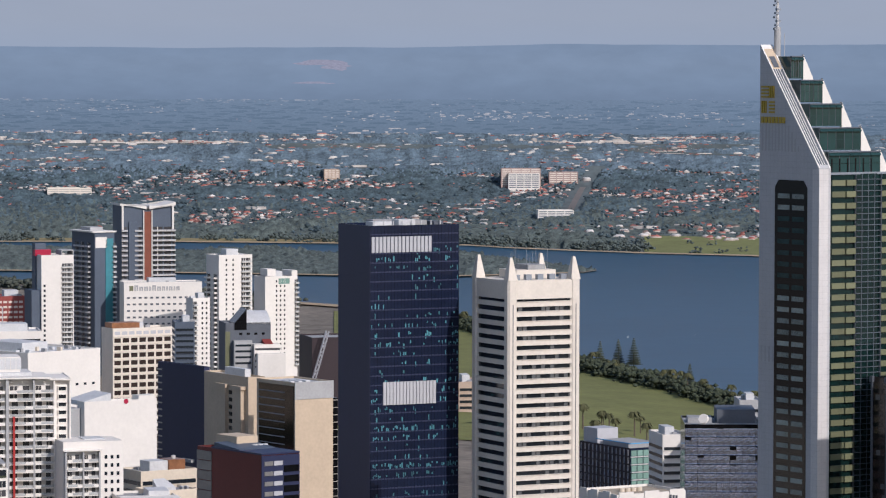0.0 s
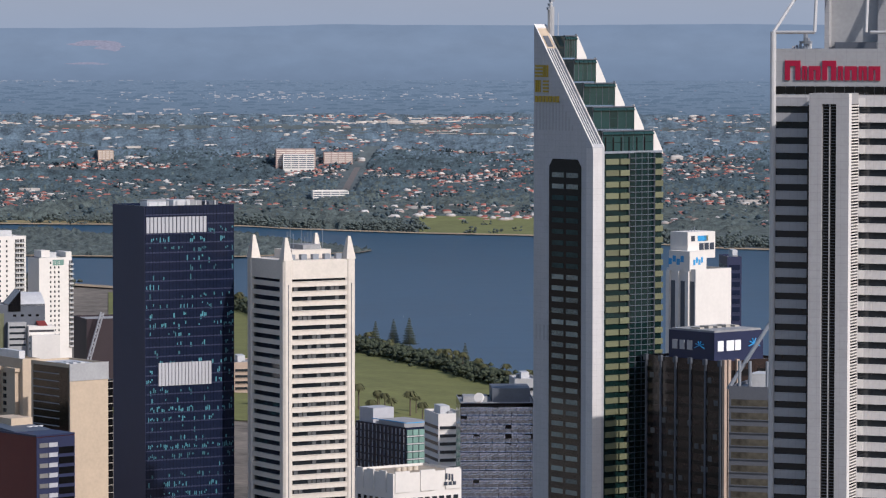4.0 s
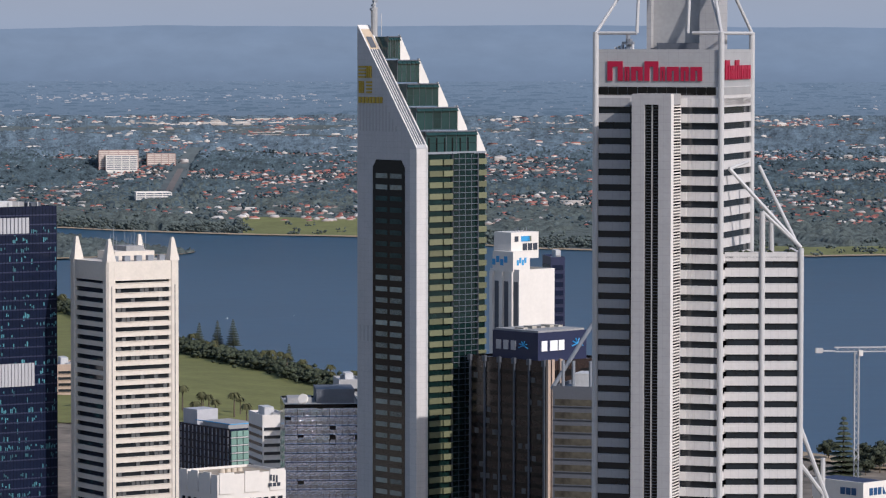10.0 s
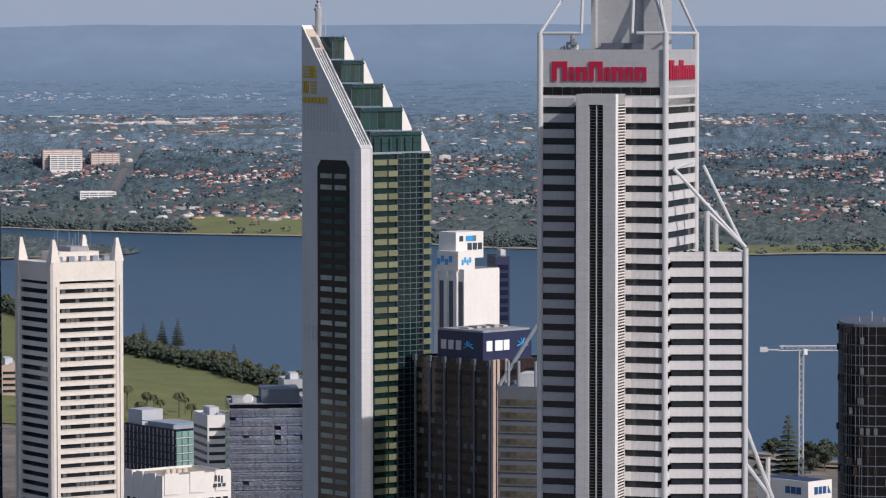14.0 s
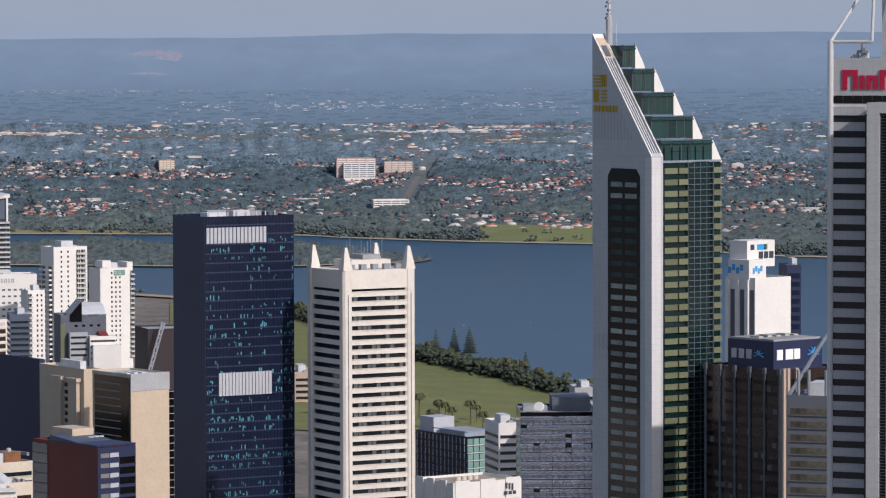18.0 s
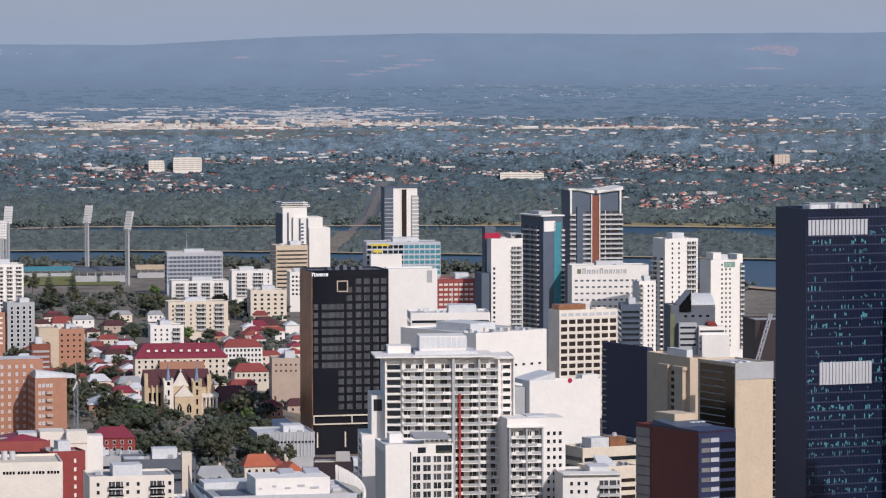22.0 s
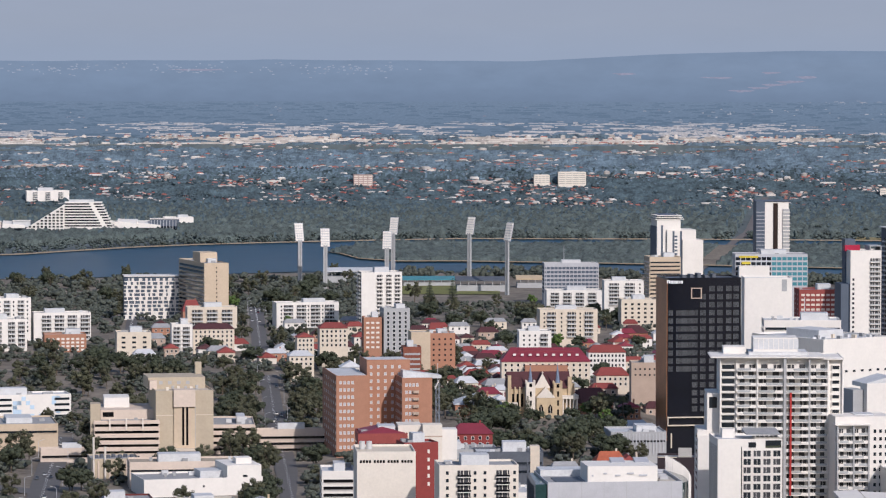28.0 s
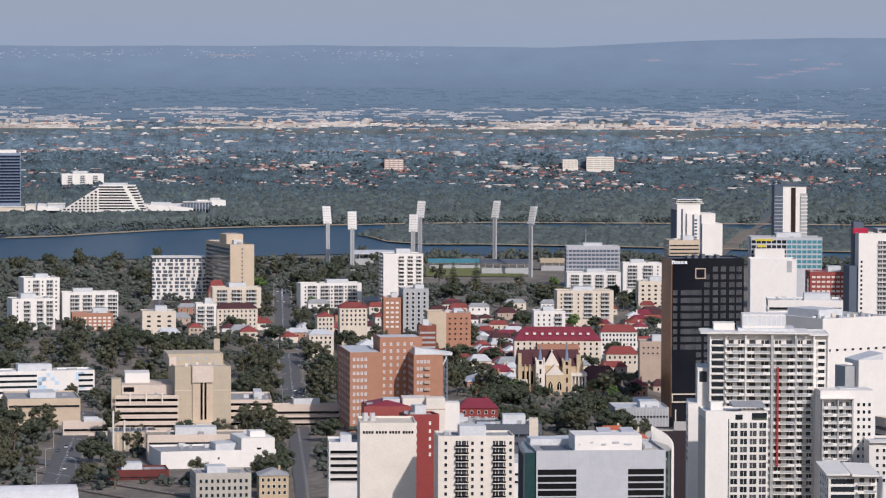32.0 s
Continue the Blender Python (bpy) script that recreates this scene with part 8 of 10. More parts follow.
punched(-570.6, 1552.2, 28.3, 26.5, 24.0, 21.6, "old grey office building with rows of sash windows", GREYWARM, 9, 3, 1.2, 1.7, GLASS, 5, None, GREYROOF, name="old_building")
pitched(-552.3, 1574.6, 24.8, 14.1, 16.0, 21.0, "old yellow limestone building with grey roof", SANDSTONE, GREYROOF, 5, 3, 0.2, name="old_building")
banded(-644.3, 1628.5, 27.0, 29.4, 20.0, 12.3, "low red brick shed by the railway", DRED, 1, 2, 0.3)


# ---- nearest blocks in front of the hospital
e, h = shell(-432.4, 1390.0, 21.2, 23.9, 30.0, 65.4, IVORY, "plain ivory rendered block with slot windows under the roof", "building", "office_building", CREAM)
for k in range(16):
    bx("slot_window", e, [(-10.8 + 1.22 * k + 0.75 * (k // 4), -9.9 + 1.22 * k + 0.75 * (k // 4), -15.1, -14.9, h - 4.6, h - 3.5)], BLACK)
cyl("water_tank", e, (-9, 4, h - 1), (-9, 4, h + 2.4), 1.2, STEEL, 12)
cyl("water_tank", e, (-6, 4, h - 1), (-6, 4, h + 2.4), 1.2, STEEL, 12)
e, h = flats(-384.5, 1361.4, 22.5, 31.6, 22.0, 63.9, "ivory apartment block with black-railed balconies", IVORY, (-0.38, 0.6), 5.4, 14, 3.0, (-0.8, -0.1, 0.15, 0.9), rail_m=BLACK, roof_m=GREYROOF)
e, h = punched(-429.4, 1425.4, 31.9, 14.6, 14.0, 65.1, "dark red rendered building with few windows", RED, 2, 5, 1.0, 1.6, WHITE, 0)
e, h = banded(-469.8, 1500.9, 21.6, 21.8, 24.0, 61.1, "low red building with maroon roof and white upper floor", RUSTRED, 2, 3.4, 0.3, roof_m=MAROON, units=5)
bx("upper_floor", e, [(7, 17.5, -8, 8, -3, h + 3.2)], IVORY)
bx("cream_block", e, [(17.5, 26, -13, -4, -3, h + 3.8)], IVORY)
bx("block_band", e, [(17.4, 26.1, -13.1, -3.9, h - 1.6, h - 1.1)], BUFF)
bx("rear_store", e, [(26, 33, -8, 2, -3, h + 1.2)], WHITE)
hip_roof("lean_roof", e, 19, 23, h, 2.4, 0.4, MAROON)


def curved_office():
    x, y, yaw, w, d, top = -293.1, 1218.7, 22.9, 48.0, 40.0, 76.2
    e, h = shell(x, y, yaw, w, d, top, LOUVRE, "silver office block with curved glass edge and roof plant", "building", "office_building", GREYROOF)
    pb = bx("plant_block", e, [(-w * 0.19, w * 0.33, -d / 2 + 5, d / 2 - 16, h - 1, h + 5.0)], WHITE, "white louvred roof plant block")
    for u in (0.02, 0.2):
        prism("roof_hatch", pb, [(w * u, -4), (w * u + 5, -4), (w * u + 5, 2), (w * u, 2)], h + 5.0, [h + 5.2, h + 5.2, h + 6.4, h + 6.4], LOUVRE)
    for k in range(5):
        bx("vent_hood", pb, [(-w * 0.16 + 4.2 * k, -w * 0.16 + 4.8 * k + 0.6, -d / 2 + 4.7, -d / 2 + 5.05, h + 1.4 + 0.7 * (k % 2), h + 2.0 + 0.7 * (k % 2))], LOUVRE)
    bx("deck_well", e, [(-w * 0.42, -w * 0.22, -d / 2 + 4, d / 2 - 18, h - 1, h - 0.6)], DGREY)
    bx("rear_roof", e, [(-w * 0.48, w * 0.2, d / 2 - 12, d / 2, h - 1, h + 1.4)], PALEROOF)
    bx("walkway", e, [(w * 0.34, w * 0.46, -d / 2 + 4, d / 2 - 6, h - 0.9, h - 0.2)], GREYWARM)
    for k in range(6):
        bx("roof_unit", e, [(w * 0.36, w * 0.42, -12 + 4 * k, -10 + 4 * k, h - 1, h + 0.9 + 0.4 * (k % 2))], LOUVRE)
    n = 18
    shade = bx("shade_rail", e, [(w / 2 + 0.2, w / 2 + 0.8, -d / 2 + 2, d / 2 + 8, h - 4, h - 3.4)], STEEL, "curved white sunshade fins along the glass edge")
    for k in range(n):
        q = k / (n - 1)
        yy = -d / 2 + (d + 14) * q
        bulge = 5.0 * math.sin(math.pi * (0.18 + 0.62 * q))
        bx("curved_fin", shade, [(w / 2 + bulge - 0.5, w / 2 + bulge + 0.4, yy, yy + 0.3, h - 18, h + 1.0 + 2.4 * q)], WHITE)
        bl = 4.0 * math.cos(math.pi * 0.5 * q)
        bx("left_fin", shade, [(-w / 2 - 0.7 - bl, -w / 2 - 0.4 - bl, yy, yy + 0.2, h - 24, h + 0.5 + 4 * q * q)], DGREY)
    prism("glass_edge", e, [(w / 2, -d / 2 + 1), (w / 2 + 3.6, -d / 2 + 8), (w / 2 + 4.4, 4), (w / 2 + 2, d / 2), (w / 2, d / 2)], -3, h - 0.8, SEADARK, "dark curved curtain wall")
    prism("glass_edge", e, [(-w / 2, d / 2), (-w / 2 - 1.4, d / 2), (-w / 2 - 3.6, 0), (-w / 2 - 4.2, -d / 2 + 1), (-w / 2, -d / 2 + 1)], -3, h - 0.8, SEADARK)
    for r in range(10):
        for u0, u1 in ((-w / 2 + 0.6, -w * 0.19), (w * 0.21, w / 2 - 0.6)):
            bx("window_band", e, [(u0, u1, -d / 2 - 0.1, -d / 2 + 0.1, h - 9.0 - 2.6 * r, h - 7.0 - 2.6 * r)], BLACK)
    for k in range(6):
        u = -w / 2 + w * (k + 0.5) / 6
        bx("panel_joint", e, [(u - 0.06, u + 0.06, -d / 2 - 0.06, -d / 2, h - 6.6, h + 0.2)], GREY)


curved_office()


# ---- low roofs between the nearest blocks
e, h = banded(-452.8, 1558.0, 21.1, 36.8, 22.0, 49.0, "low grey flat-roofed building crowded with air units", GREY, 2, 3.4, 0.35, units=12, roof_m=GREYROOF)
for k in range(8):
    cyl("vent_cowl", e, (-13 + 3.6 * k, -4 + (k % 3) * 3, h - 1), (-13 + 3.6 * k, -4 + (k % 3) * 3, h + 1.6), 0.6, STEEL, 8)
e, h = banded(-407.2, 1486.1, 19.2, 29.2, 20.0, 56.3, "grey clad building with cream stair wall", DGREY, 2, 3.6, 0.3, units=7, roof_m=PALEROOF)
bx("cream_wall", e, [(9, 13, -10.4, -4, -3, h + 2.4)], CREAM)
banded(-381.4, 1446.3, 18.9, 23.1, 30.0, 44.4, "white roof annex with skylights", WHITE, 2, 3.4, 0.3, units=8, roof_m=PALEROOF)
banded(-488.5, 1495.6, 20.9, 14.4, 26.0, 44.7, "white car park building with open decks", WHITE, 5, 3.1, 0.45, units=2, roof_m=PALEROOF, glass_m=BLACK)
pitched(-488.3, 1701.2, 21.8, 19.4, 18.0, 46.0, "red brick shop with maroon gable roof", RED, MAROON, 5, 2, 0.25)
banded(-653.2, 1907.0, 24.1, 42.7, 8.0, 19.8, "white hospital skybridge with window bands", CREAMC, 3, 3.4, 0.4, units=0, roof_m=PALEROOF, glass_m=BLACK)
banded(-750.4, 1816.2, 27.1, 29.8, 8.0, 14.9, "pale footbridge between hospital blocks", CREAMC, 2, 3.2, 0.4, units=0, roof_m=PALEROOF, glass_m=BLACK)
x, y, yaw, w, d, top = -623.4, 1445.7, 30.0, 44.0, 24.0, 23.9
e = place("station_roof", x, y, yaw, "white rounded station roof by the railway", "station")
verts, faces = [], []
for k in range(13):
    th = math.pi * k / 12
    verts += [(-w / 2, -d / 2 * math.cos(th), 2 + (top - ground(x, y) - 2) * math.sin(th)), (w / 2, -d / 2 * math.cos(th), 2 + (top - ground(x, y) - 2) * math.sin(th))]
for k in range(12):
    faces.append((2 * k, 2 * k + 1, 2 * k + 3, 2 * k + 2))
faces += [tuple(range(24, -1, -2)), tuple(range(1, 26, 2))]
part("roof_shell", mesh("roof_shell", verts, faces, PALEROOF), e)
bx("wall", e, [(-w / 2 + 0.5, w / 2 - 0.5, -d / 2 + 0.5, d / 2 - 0.5, -2, 2.4)], GREY)
banded(-646.5, 1726.9, 24.7, 61.6, 24.0, 20.7, "low tan hospital forecourt building", CREAMC, 1, 3.0, 0.35, units=8, roof_m=TANROOF)
pitched(-778.5, 2279.5, 24.4, 16.3, 16.0, 33.4, "cream walk-up flats with pale roof", CREAM, PALEROOF, 5, 4, 0.2)
pitched(-709.1, 2174.9, 24.0, 12.7, 14.0, 36.2, "white hall with curved pale roof", WHITE, PALEROOF, 4, 2, 0.3)
banded(-376.5, 1671.1, 17.5, 25.1, 24.0, 31.3, "dark brown low block beside the black hotel", DGREY, 2, 3.4, 0.3, units=3)


# old houses with orange roofs below the black hotel
e, h = shell(-351.0, 1562.0, 14.0, 16.6, 18.0, 48.0, PLUM, "plain plum-brown block with a pale roof edge", "building", "office_building", GREYROOF)
bx("roof_edge", e, [(-8.2, 0.5, -9.1, -8.7, h - 0.2, h + 0.25)], CREAM)
prism("roof_hood", e, [(1, -6), (7, -6), (7, 2), (1, 2)], h - 1, [h + 0.2, h + 0.2, h + 3.2, h + 3.2], GREYWARM)
pitched(-425.0, 1728.0, 24.0, 15.0, 12.0, 31.5, "cream villa with orange tiled roof and gable", CREAM, TERRA, 4, 2, 0.45)
pitched(-405.0, 1709.0, 118.0, 17.0, 12.0, 30.5, "cream villa with steep orange tiled roof", CREAM, TERRA, 4, 2, 0.45)
pitched(-399.0, 1668.0, 20.0, 20.0, 13.0, 29.0, "brick house with orange tiled roof", BRICK, TERRA, 5, 2, 0.4)
pitched(-437.0, 1688.0, 24.0, 16.0, 12.0, 30.0, "old house with grey slate roof and chimney", CREAM, GREYROOF, 4, 2, 0.45)
pitched(-455.0, 1668.0, 22.0, 18.0, 11.0, 29.0, "red brick terrace with maroon roof", BRICK, MAROON, 5, 2, 0.3)
punched(-372.0, 1694.0, 20.0, 22.0, 20.0, 31.0, "low slate blue block beside the black hotel", SLATE, 5, 2, 2.0, 1.4, GLASS, 2)


# ---- lattice mast
x, y, z = -513.0, 1725.3, 71.1
e = place("radio_mast", x, y, 0, "slim grey lattice radio mast", "mast")
lattice("mast", e, (0, 0, -2), (0, 0, z - ground(x, y) - 8), 0.8, 2.2, DSTEEL, 0.1)
cyl("aerial", e, (0, 0, z - ground(x, y) - 8), (0, 0, z - ground(x, y) + 2), 0.12, STEEL, 5)
for k in range(4):
    bx("antenna", e, [(-1.2 + 0.6 * k, -0.8 + 0.6 * k, -1.2, -0.9, z - ground(x, y) - 11 + k, z - ground(x, y) - 9.4 + k)], WHITE)


# ---- cricket ground: floodlights and stands
def floodlight(x, y, z, turn):
    e = place("floodlight", x, y, turn, "tall grey floodlight pylon with tilted lamp panel", "floodlight", "floodlights of the ground")
    h = z - e.matrix_world.translation.z + 4
    bx("leg", e, [(-2.0, -0.5, -1.0, 1.0, -3, h)], GREY)
    bx("leg", e, [(0.5, 2.0, -1.0, 1.0, -3, h)], GREY)
    bx("web", e, [(-0.5, 0.5, -0.4, 0.4, -3, h - 1)], GREYROOF)
    fr = bx("lamp_frame", e, [(-4.4, 4.4, -0.4, 0.4, 0, 18)], LOUVRE, "tilted lamp panel")
    fr.matrix_basis = pose(0, 0, h - 1.5, -14)
    row = boxes("lamp_row", [(-4.2 + 2.1 * c, -2.4 + 2.1 * c, -0.9, -0.4, 0.4, 2.3) for c in range(4)], WHITE)
    for r in range(7):
        part("lamp_row", row, e).matrix_basis = pose(0, 0, h - 1.5, -14) @ pose(0, 0, 2.5 * r)


floodlight(-1177.2, 3423.3, 45.0, 40)
floodlight(-1134.5, 3374.4, 42.5, 24)
floodlight(-1097.1, 3449.7, 37.3, 10)
floodlight(-1146.5, 3622.9, 43.2, -5)
floodlight(-1049.4, 3568.9, 47.0, -20)
floodlight(-952.1, 3368.0, 50.9, -30)
for az, R, w, d, h, lab, mm in ((-18.1, 3700, 60, 18, 12, "white roofed grandstand of the cricket ground", PALEROOF), (-16.2, 3560, 46, 20, 11, "dark curved-roof grandstand of the cricket ground", DGREY), (-17.0, 3640, 50, 12, 7, "green roofed stand of the cricket ground", TEALP), (-15.3, 3620, 44, 16, 9, "yellow brick stand wall", SANDSTONE)):
    p = spot(az, R)
    e = place("grandstand", p.x, p.y, -az + 4, lab, "grandstand")
    bx("tier", e, [(-w / 2, w / 2, -d / 2, d / 2, -3, h * 0.55)], GREY)
    for k in range(6):
        bx("column", e, [(-w / 2 + w * (k + 0.4) / 6, -w / 2 + w * (k + 0.4) / 6 + 0.6, -d / 2, -d / 2 + 0.6, h * 0.5, h)], STEEL)
    prism("roof", e, [(-w / 2 - 1, -d / 2 - 2), (w / 2 + 1, -d / 2 - 2), (w / 2 + 1, d / 2), (-w / 2 - 1, d / 2)], h - 1, [h, h, h + 2.5, h + 2.5], mm)

# ---- the casino resort across the river
def pyramid_hotel():
    x, y, z = -1696.2, 4076.8, 55.9
    e = place("pyramid_hotel", x, y, 21, "stepped white pyramid hotel across the river", "hotel")
    h = z - e.matrix_world.translation.z
    n = 11
    for k in range(n):
        q, z0, st = k / n, h * k / n, h / n
        bx("terrace_floor", e, [(0, 60 - 18 * q, 10 * q, 32, z0 + st * 0.56, z0 + st)], WHITE)
        bx("window_band", e, [(0.6, 59 - 18 * q, 10 * q + 1.2, 31.5, z0, z0 + st * 0.56)], GLASS)
    for k in range(n):
        q, z0, st = k / n, h * k / n, h / n
        bx("prow", e, [(47 - 20 * q, 53 - 21 * q, 10 * q - 0.5, 12, z0, z0 + st)], WHITE, "white raked wall between the terraces")
    bx("plant_room", e, [(5, 34, 12, 28, h, h + 2.4)], PALEROOF)
    prism("raked_wing", e, [(-47, -3), (-0.1, -0.5), (-0.1, 14), (-47, 12)], -2, [3, h - 2.5, h - 2.5, 3], WHITE, "raked white wing with window grid")
    for c in range(10):
        for r in range(9):
            zt = 2 + (h - 7) * (c + 0.4) / 10
            zz_ = 2 + r * h / 10
            if zz_ < zt:
                yy = -3 + 0.25 * c
                bx("window", e, [(-46 + 4.6 * c, -43.2 + 4.6 * c, yy - 0.6, yy + 0.5, zz_, zz_ + 1.9)], GLASS)
    bx("podium", e, [(-80, 120, 2, 40, -3, 5)], WHITE)
    bx("entrance_glass", e, [(66, 100, 1.6, 2.2, 0.5, 4)], GLASS)
    for u, w, hh in ((62, 22, 13), (86, 26, 11), (-72, 26, 11)):
        prism("hall_roof", e, [(u, -4), (u + w, -4), (u + w, 22), (u, 22)], 5, [hh, hh - 3, hh, hh + 2], WHITE, "sloping white hall roof")
    for u, wd, hh, mm in ((-118, 30, 9, CREAM), (-86, 12, 12, IVORY), (-60, 20, 13, PALEROOF), (100, 34, 15, SLATE)):
        low = bx("low_block", e, [(u, u + wd, -2, 16, -3, hh)], mm)
        # flat dark strip stands for shade under the arches
        bx("shaded_arcade", low, [(u + 1, u + wd - 1, -2.3, -1.9, 0.5, hh * 0.45)], GLASS)
        bx("eave", low, [(u - 0.5, u + wd + 0.5, -3, 16.5, hh, hh + 0.7)], WHITE)
    for k in range(9):
        bx("hall_rib", e, [(101 + 3.6 * k, 101.7 + 3.6 * k, -2.4, -1.9, 3, 14)], LOUVRE)
    FOOT.append((x, y, 21, 200, 60))


pyramid_hotel()
e, h = banded(-1837.6, 4086.8, 31.7, 64.0, 27.1, 92.9, "blue glass resort tower with white floor bands", SPIRE, 16, 3.6, 0.7, glass_m=NAVY)
bx("white_crown", e, [(-27, 27, -12, 12, h - 1, h + 3.4)], WHITE)
punched(-1586.9, 4162.3, 26.5, 34.4, 21.8, 37.1, "white resort theatre block", WHITE, 3, 1, 1.0, 1.0, GLASS, 0, 1)
punched(-1641.1, 4157.9, 28.3, 63.6, 36.3, 31.5, "low white resort hall with sloping roofs", WHITE, 8, 1, 3.0, 1.6, SLATE, 0, 1, PALEROOF)
flats(-1798.7, 4267.6, 29.3, 52.2, 19.4, 62.6, "white apartment slab behind the resort", WHITE, (-0.6, 0.0, 0.6), 6, 4, 2.6, ())
for site, lab, mm in (((-264.8, 4678.8, 10.2, 47.3, 11.8, 88.1), "distant salmon apartment slab", SALMON), ((-213.9, 4693.0, 9.7, 34.4, 11.4, 83.6), "distant salmon apartment block with balconies", SALMON), ((-1454.6, 4457.7, 25.1, 23.2, 11.7, 79.8), "distant pink apartment tower", SALMON), ((-1242.2, 4523.3, 22.4, 18.3, 11.6, 80.0), "distant cream apartment tower", IVORY), ((-1205.5, 4532.2, 20.7, 33.6, 14.6, 83.6), "distant wide cream apartment block", IVORY), ((-495.5, 4680.7, 16.8, 18.2, 11.1, 85.8), "distant tan apartment tower", BUFF), ((-802.1, 4589.2, 16.5, 52.1, 18.7, 65.1), "distant cream apartment row", IVORY), ((-260.7, 4671.4, 10.0, 37.0, 12.0, 82.2), "distant white apartment block with balcony rows", WHITE), ((-215.3, 4518.4, 10.1, 41.1, 21.1, 44.2), "white pavilion among riverside trees", WHITE)):
    x, y, yaw, w, d, top = site
    e, h = shell(x, y, yaw, w, d, top, mm, lab, "apartment block", "apartment_block", PALEROOF)
    k = 0
    while h - 2.6 - 2.5 * k > 0 and k < 12:
        bx("window_band", e, [(-w / 2 + 0.5, w / 2 - 0.5, -d / 2 - 0.05, -d / 2 + 0.1, h - 2.4 - 2.5 * k, h - 1.3 - 2.5 * k)], SLATE if mm is WHITE else GREYWARM if mm is IVORY else IVORY)
        k += 1
    for q in range(5):
        u = -w / 2 + w * q / 4
        bx("party_wall", e, [(u - 0.5, u + 0.5, -d / 2 - 0.4, -d / 2, -2, h - 0.6)], mm)


# ---- parks, roads and rails
def ribbon(name, p, q, width, material, lift, label, category, n=24, wiggle=0.0):
    p, q = Vector(p), Vector(q)
    dirn = (q - p).normalized()
    side = Vector((-dirn.y, dirn.x)) * width / 2
    verts, faces = [], []
    for k in range(n + 1):
        c = p + (q - p) * k / n
        for sgn in (-1, 1):
            v = c + side * sgn
            verts.append((v.x, v.y, ground(v.x, v.y) + lift))
    for k in range(n):
        faces.append((2 * k, 2 * k + 1, 2 * k + 3, 2 * k + 2))
    return tagged(new(name, mesh(name, verts, faces, material)), label, category, kind="structure")


ROADS = [((-1108.1, 3104.5), (-867.2, 2449.4), 12), ((-1251.8, 3184.3), (-1019.7, 2583.3), 9), ((-809.1, 2301.5), (-529.8, 1563.7), 12), ((-805.5, 1938.6), (-651.1, 1534.1), 15), ((-778.0, 1712.8), (-626.1, 1624.6), 15)]
for k, (p, q, w) in enumerate(ROADS):
    ribbon("road", p, q, w, ASPHALT, 0.3 + 0.06 * k, "grey asphalt road between the blocks", "road")
    if k < 4:
        n = int((Vector(q) - Vector(p)).length / 9)
        its = []
        for j in range(n):
            c = Vector(p) + (Vector(q) - Vector(p)) * (j + 0.5) / n
            its.append((c.x - 0.12, c.x + 0.12, c.y - 2, c.y + 2, ground(c.x, c.y) + 0.6, ground(c.x, c.y) + 0.64))
        tagged(new("lane_marking", boxes("lane_marking", its, SIGNWHITE)), "dashed white lane marking on the road", "marking", kind="stuff")
for p, q in (((-769.4, 1680.0), (-542.3, 1529.2)), ((-748.8, 1635.7), (-574.8, 1517.8)), ((-727.0, 1588.9), (-595.6, 1498.8))):
    ribbon("track_bed", p, q, 5, BALLAST, 0.45, "brown ballast bed of the railway", "railway")
    for off in (-0.8, 0.8):
        sd = Vector((-(Vector(q) - Vector(p)).y, (Vector(q) - Vector(p)).x)).normalized() * off
        ribbon("rail", Vector(p) + sd, Vector(q) + sd, 0.25, STEEL, 0.6, "steel rail on the ballast", "railway")

tagged(polar_sheet("grass_park", [-6.0 + 0.2 * i for i in range(36)], lambda a: 2120, lambda a: NEAR_SHORE(a) - 70, 12, GRASS, 0.6), "mown green riverside park", "grass", kind="structure")
tagged(polar_sheet("shore_bank", [-6.8 + 0.2 * i for i in range(90)], lambda a: NEAR_SHORE(a) - 25, lambda a: NEAR_SHORE(a) + 6, 2, SAND, 1.3), "pale stone river bank", "bank", kind="structure")
tagged(polar_sheet("grass_far", [-1.4 + 0.1 * i for i in range(24)], lambda a: FAR_SHORE(a) - 4, lambda a: FAR_SHORE(a) + 420, 6, GRASSY, 1.4), "green foreshore park across the river", "grass", kind="structure")
tagged(polar_sheet("grass_east", [6.3 + 0.1 * i for i in range(60)], lambda a: FAR_SHORE(a) - 4, lambda a: FAR_SHORE(a) + 170, 4, GRASSY, 1.4), "yellow-green foreshore grass", "grass", kind="structure")
tagged(polar_sheet("grass_north", [-10.6 + 0.1 * i for i in range(60)], lambda a: FAR_SHORE(a) - 4, lambda a: FAR_SHORE(a) + 90, 3, DRYGRASS, 1.4), "dry grass strip along the far bank", "grass", kind="structure")
tagged(polar_sheet("far_beach", [-24 + 0.2 * i for i in range(190)], lambda a: FAR_SHORE(a) - 12, lambda a: FAR_SHORE(a) + 14, 1, SAND, 1.7), "thin sandy edge of the far shore", "beach", kind="structure")
tagged(polar_sheet("island_beach", [-18.4 + 0.1 * i for i in range(160)], lambda a: ISLE_N(a) - 6, lambda a: ISLE_N(a) + 12, 1, SAND, 2.2), "sandy beach along the island", "beach", kind="structure")
tagged(polar_sheet("sports_oval", [-17.6 + 0.1 * i for i in range(18)], lambda a: 3500, lambda a: 3640, 3, GRASS, 0.6), "green oval of the cricket ground", "grass", kind="structure")


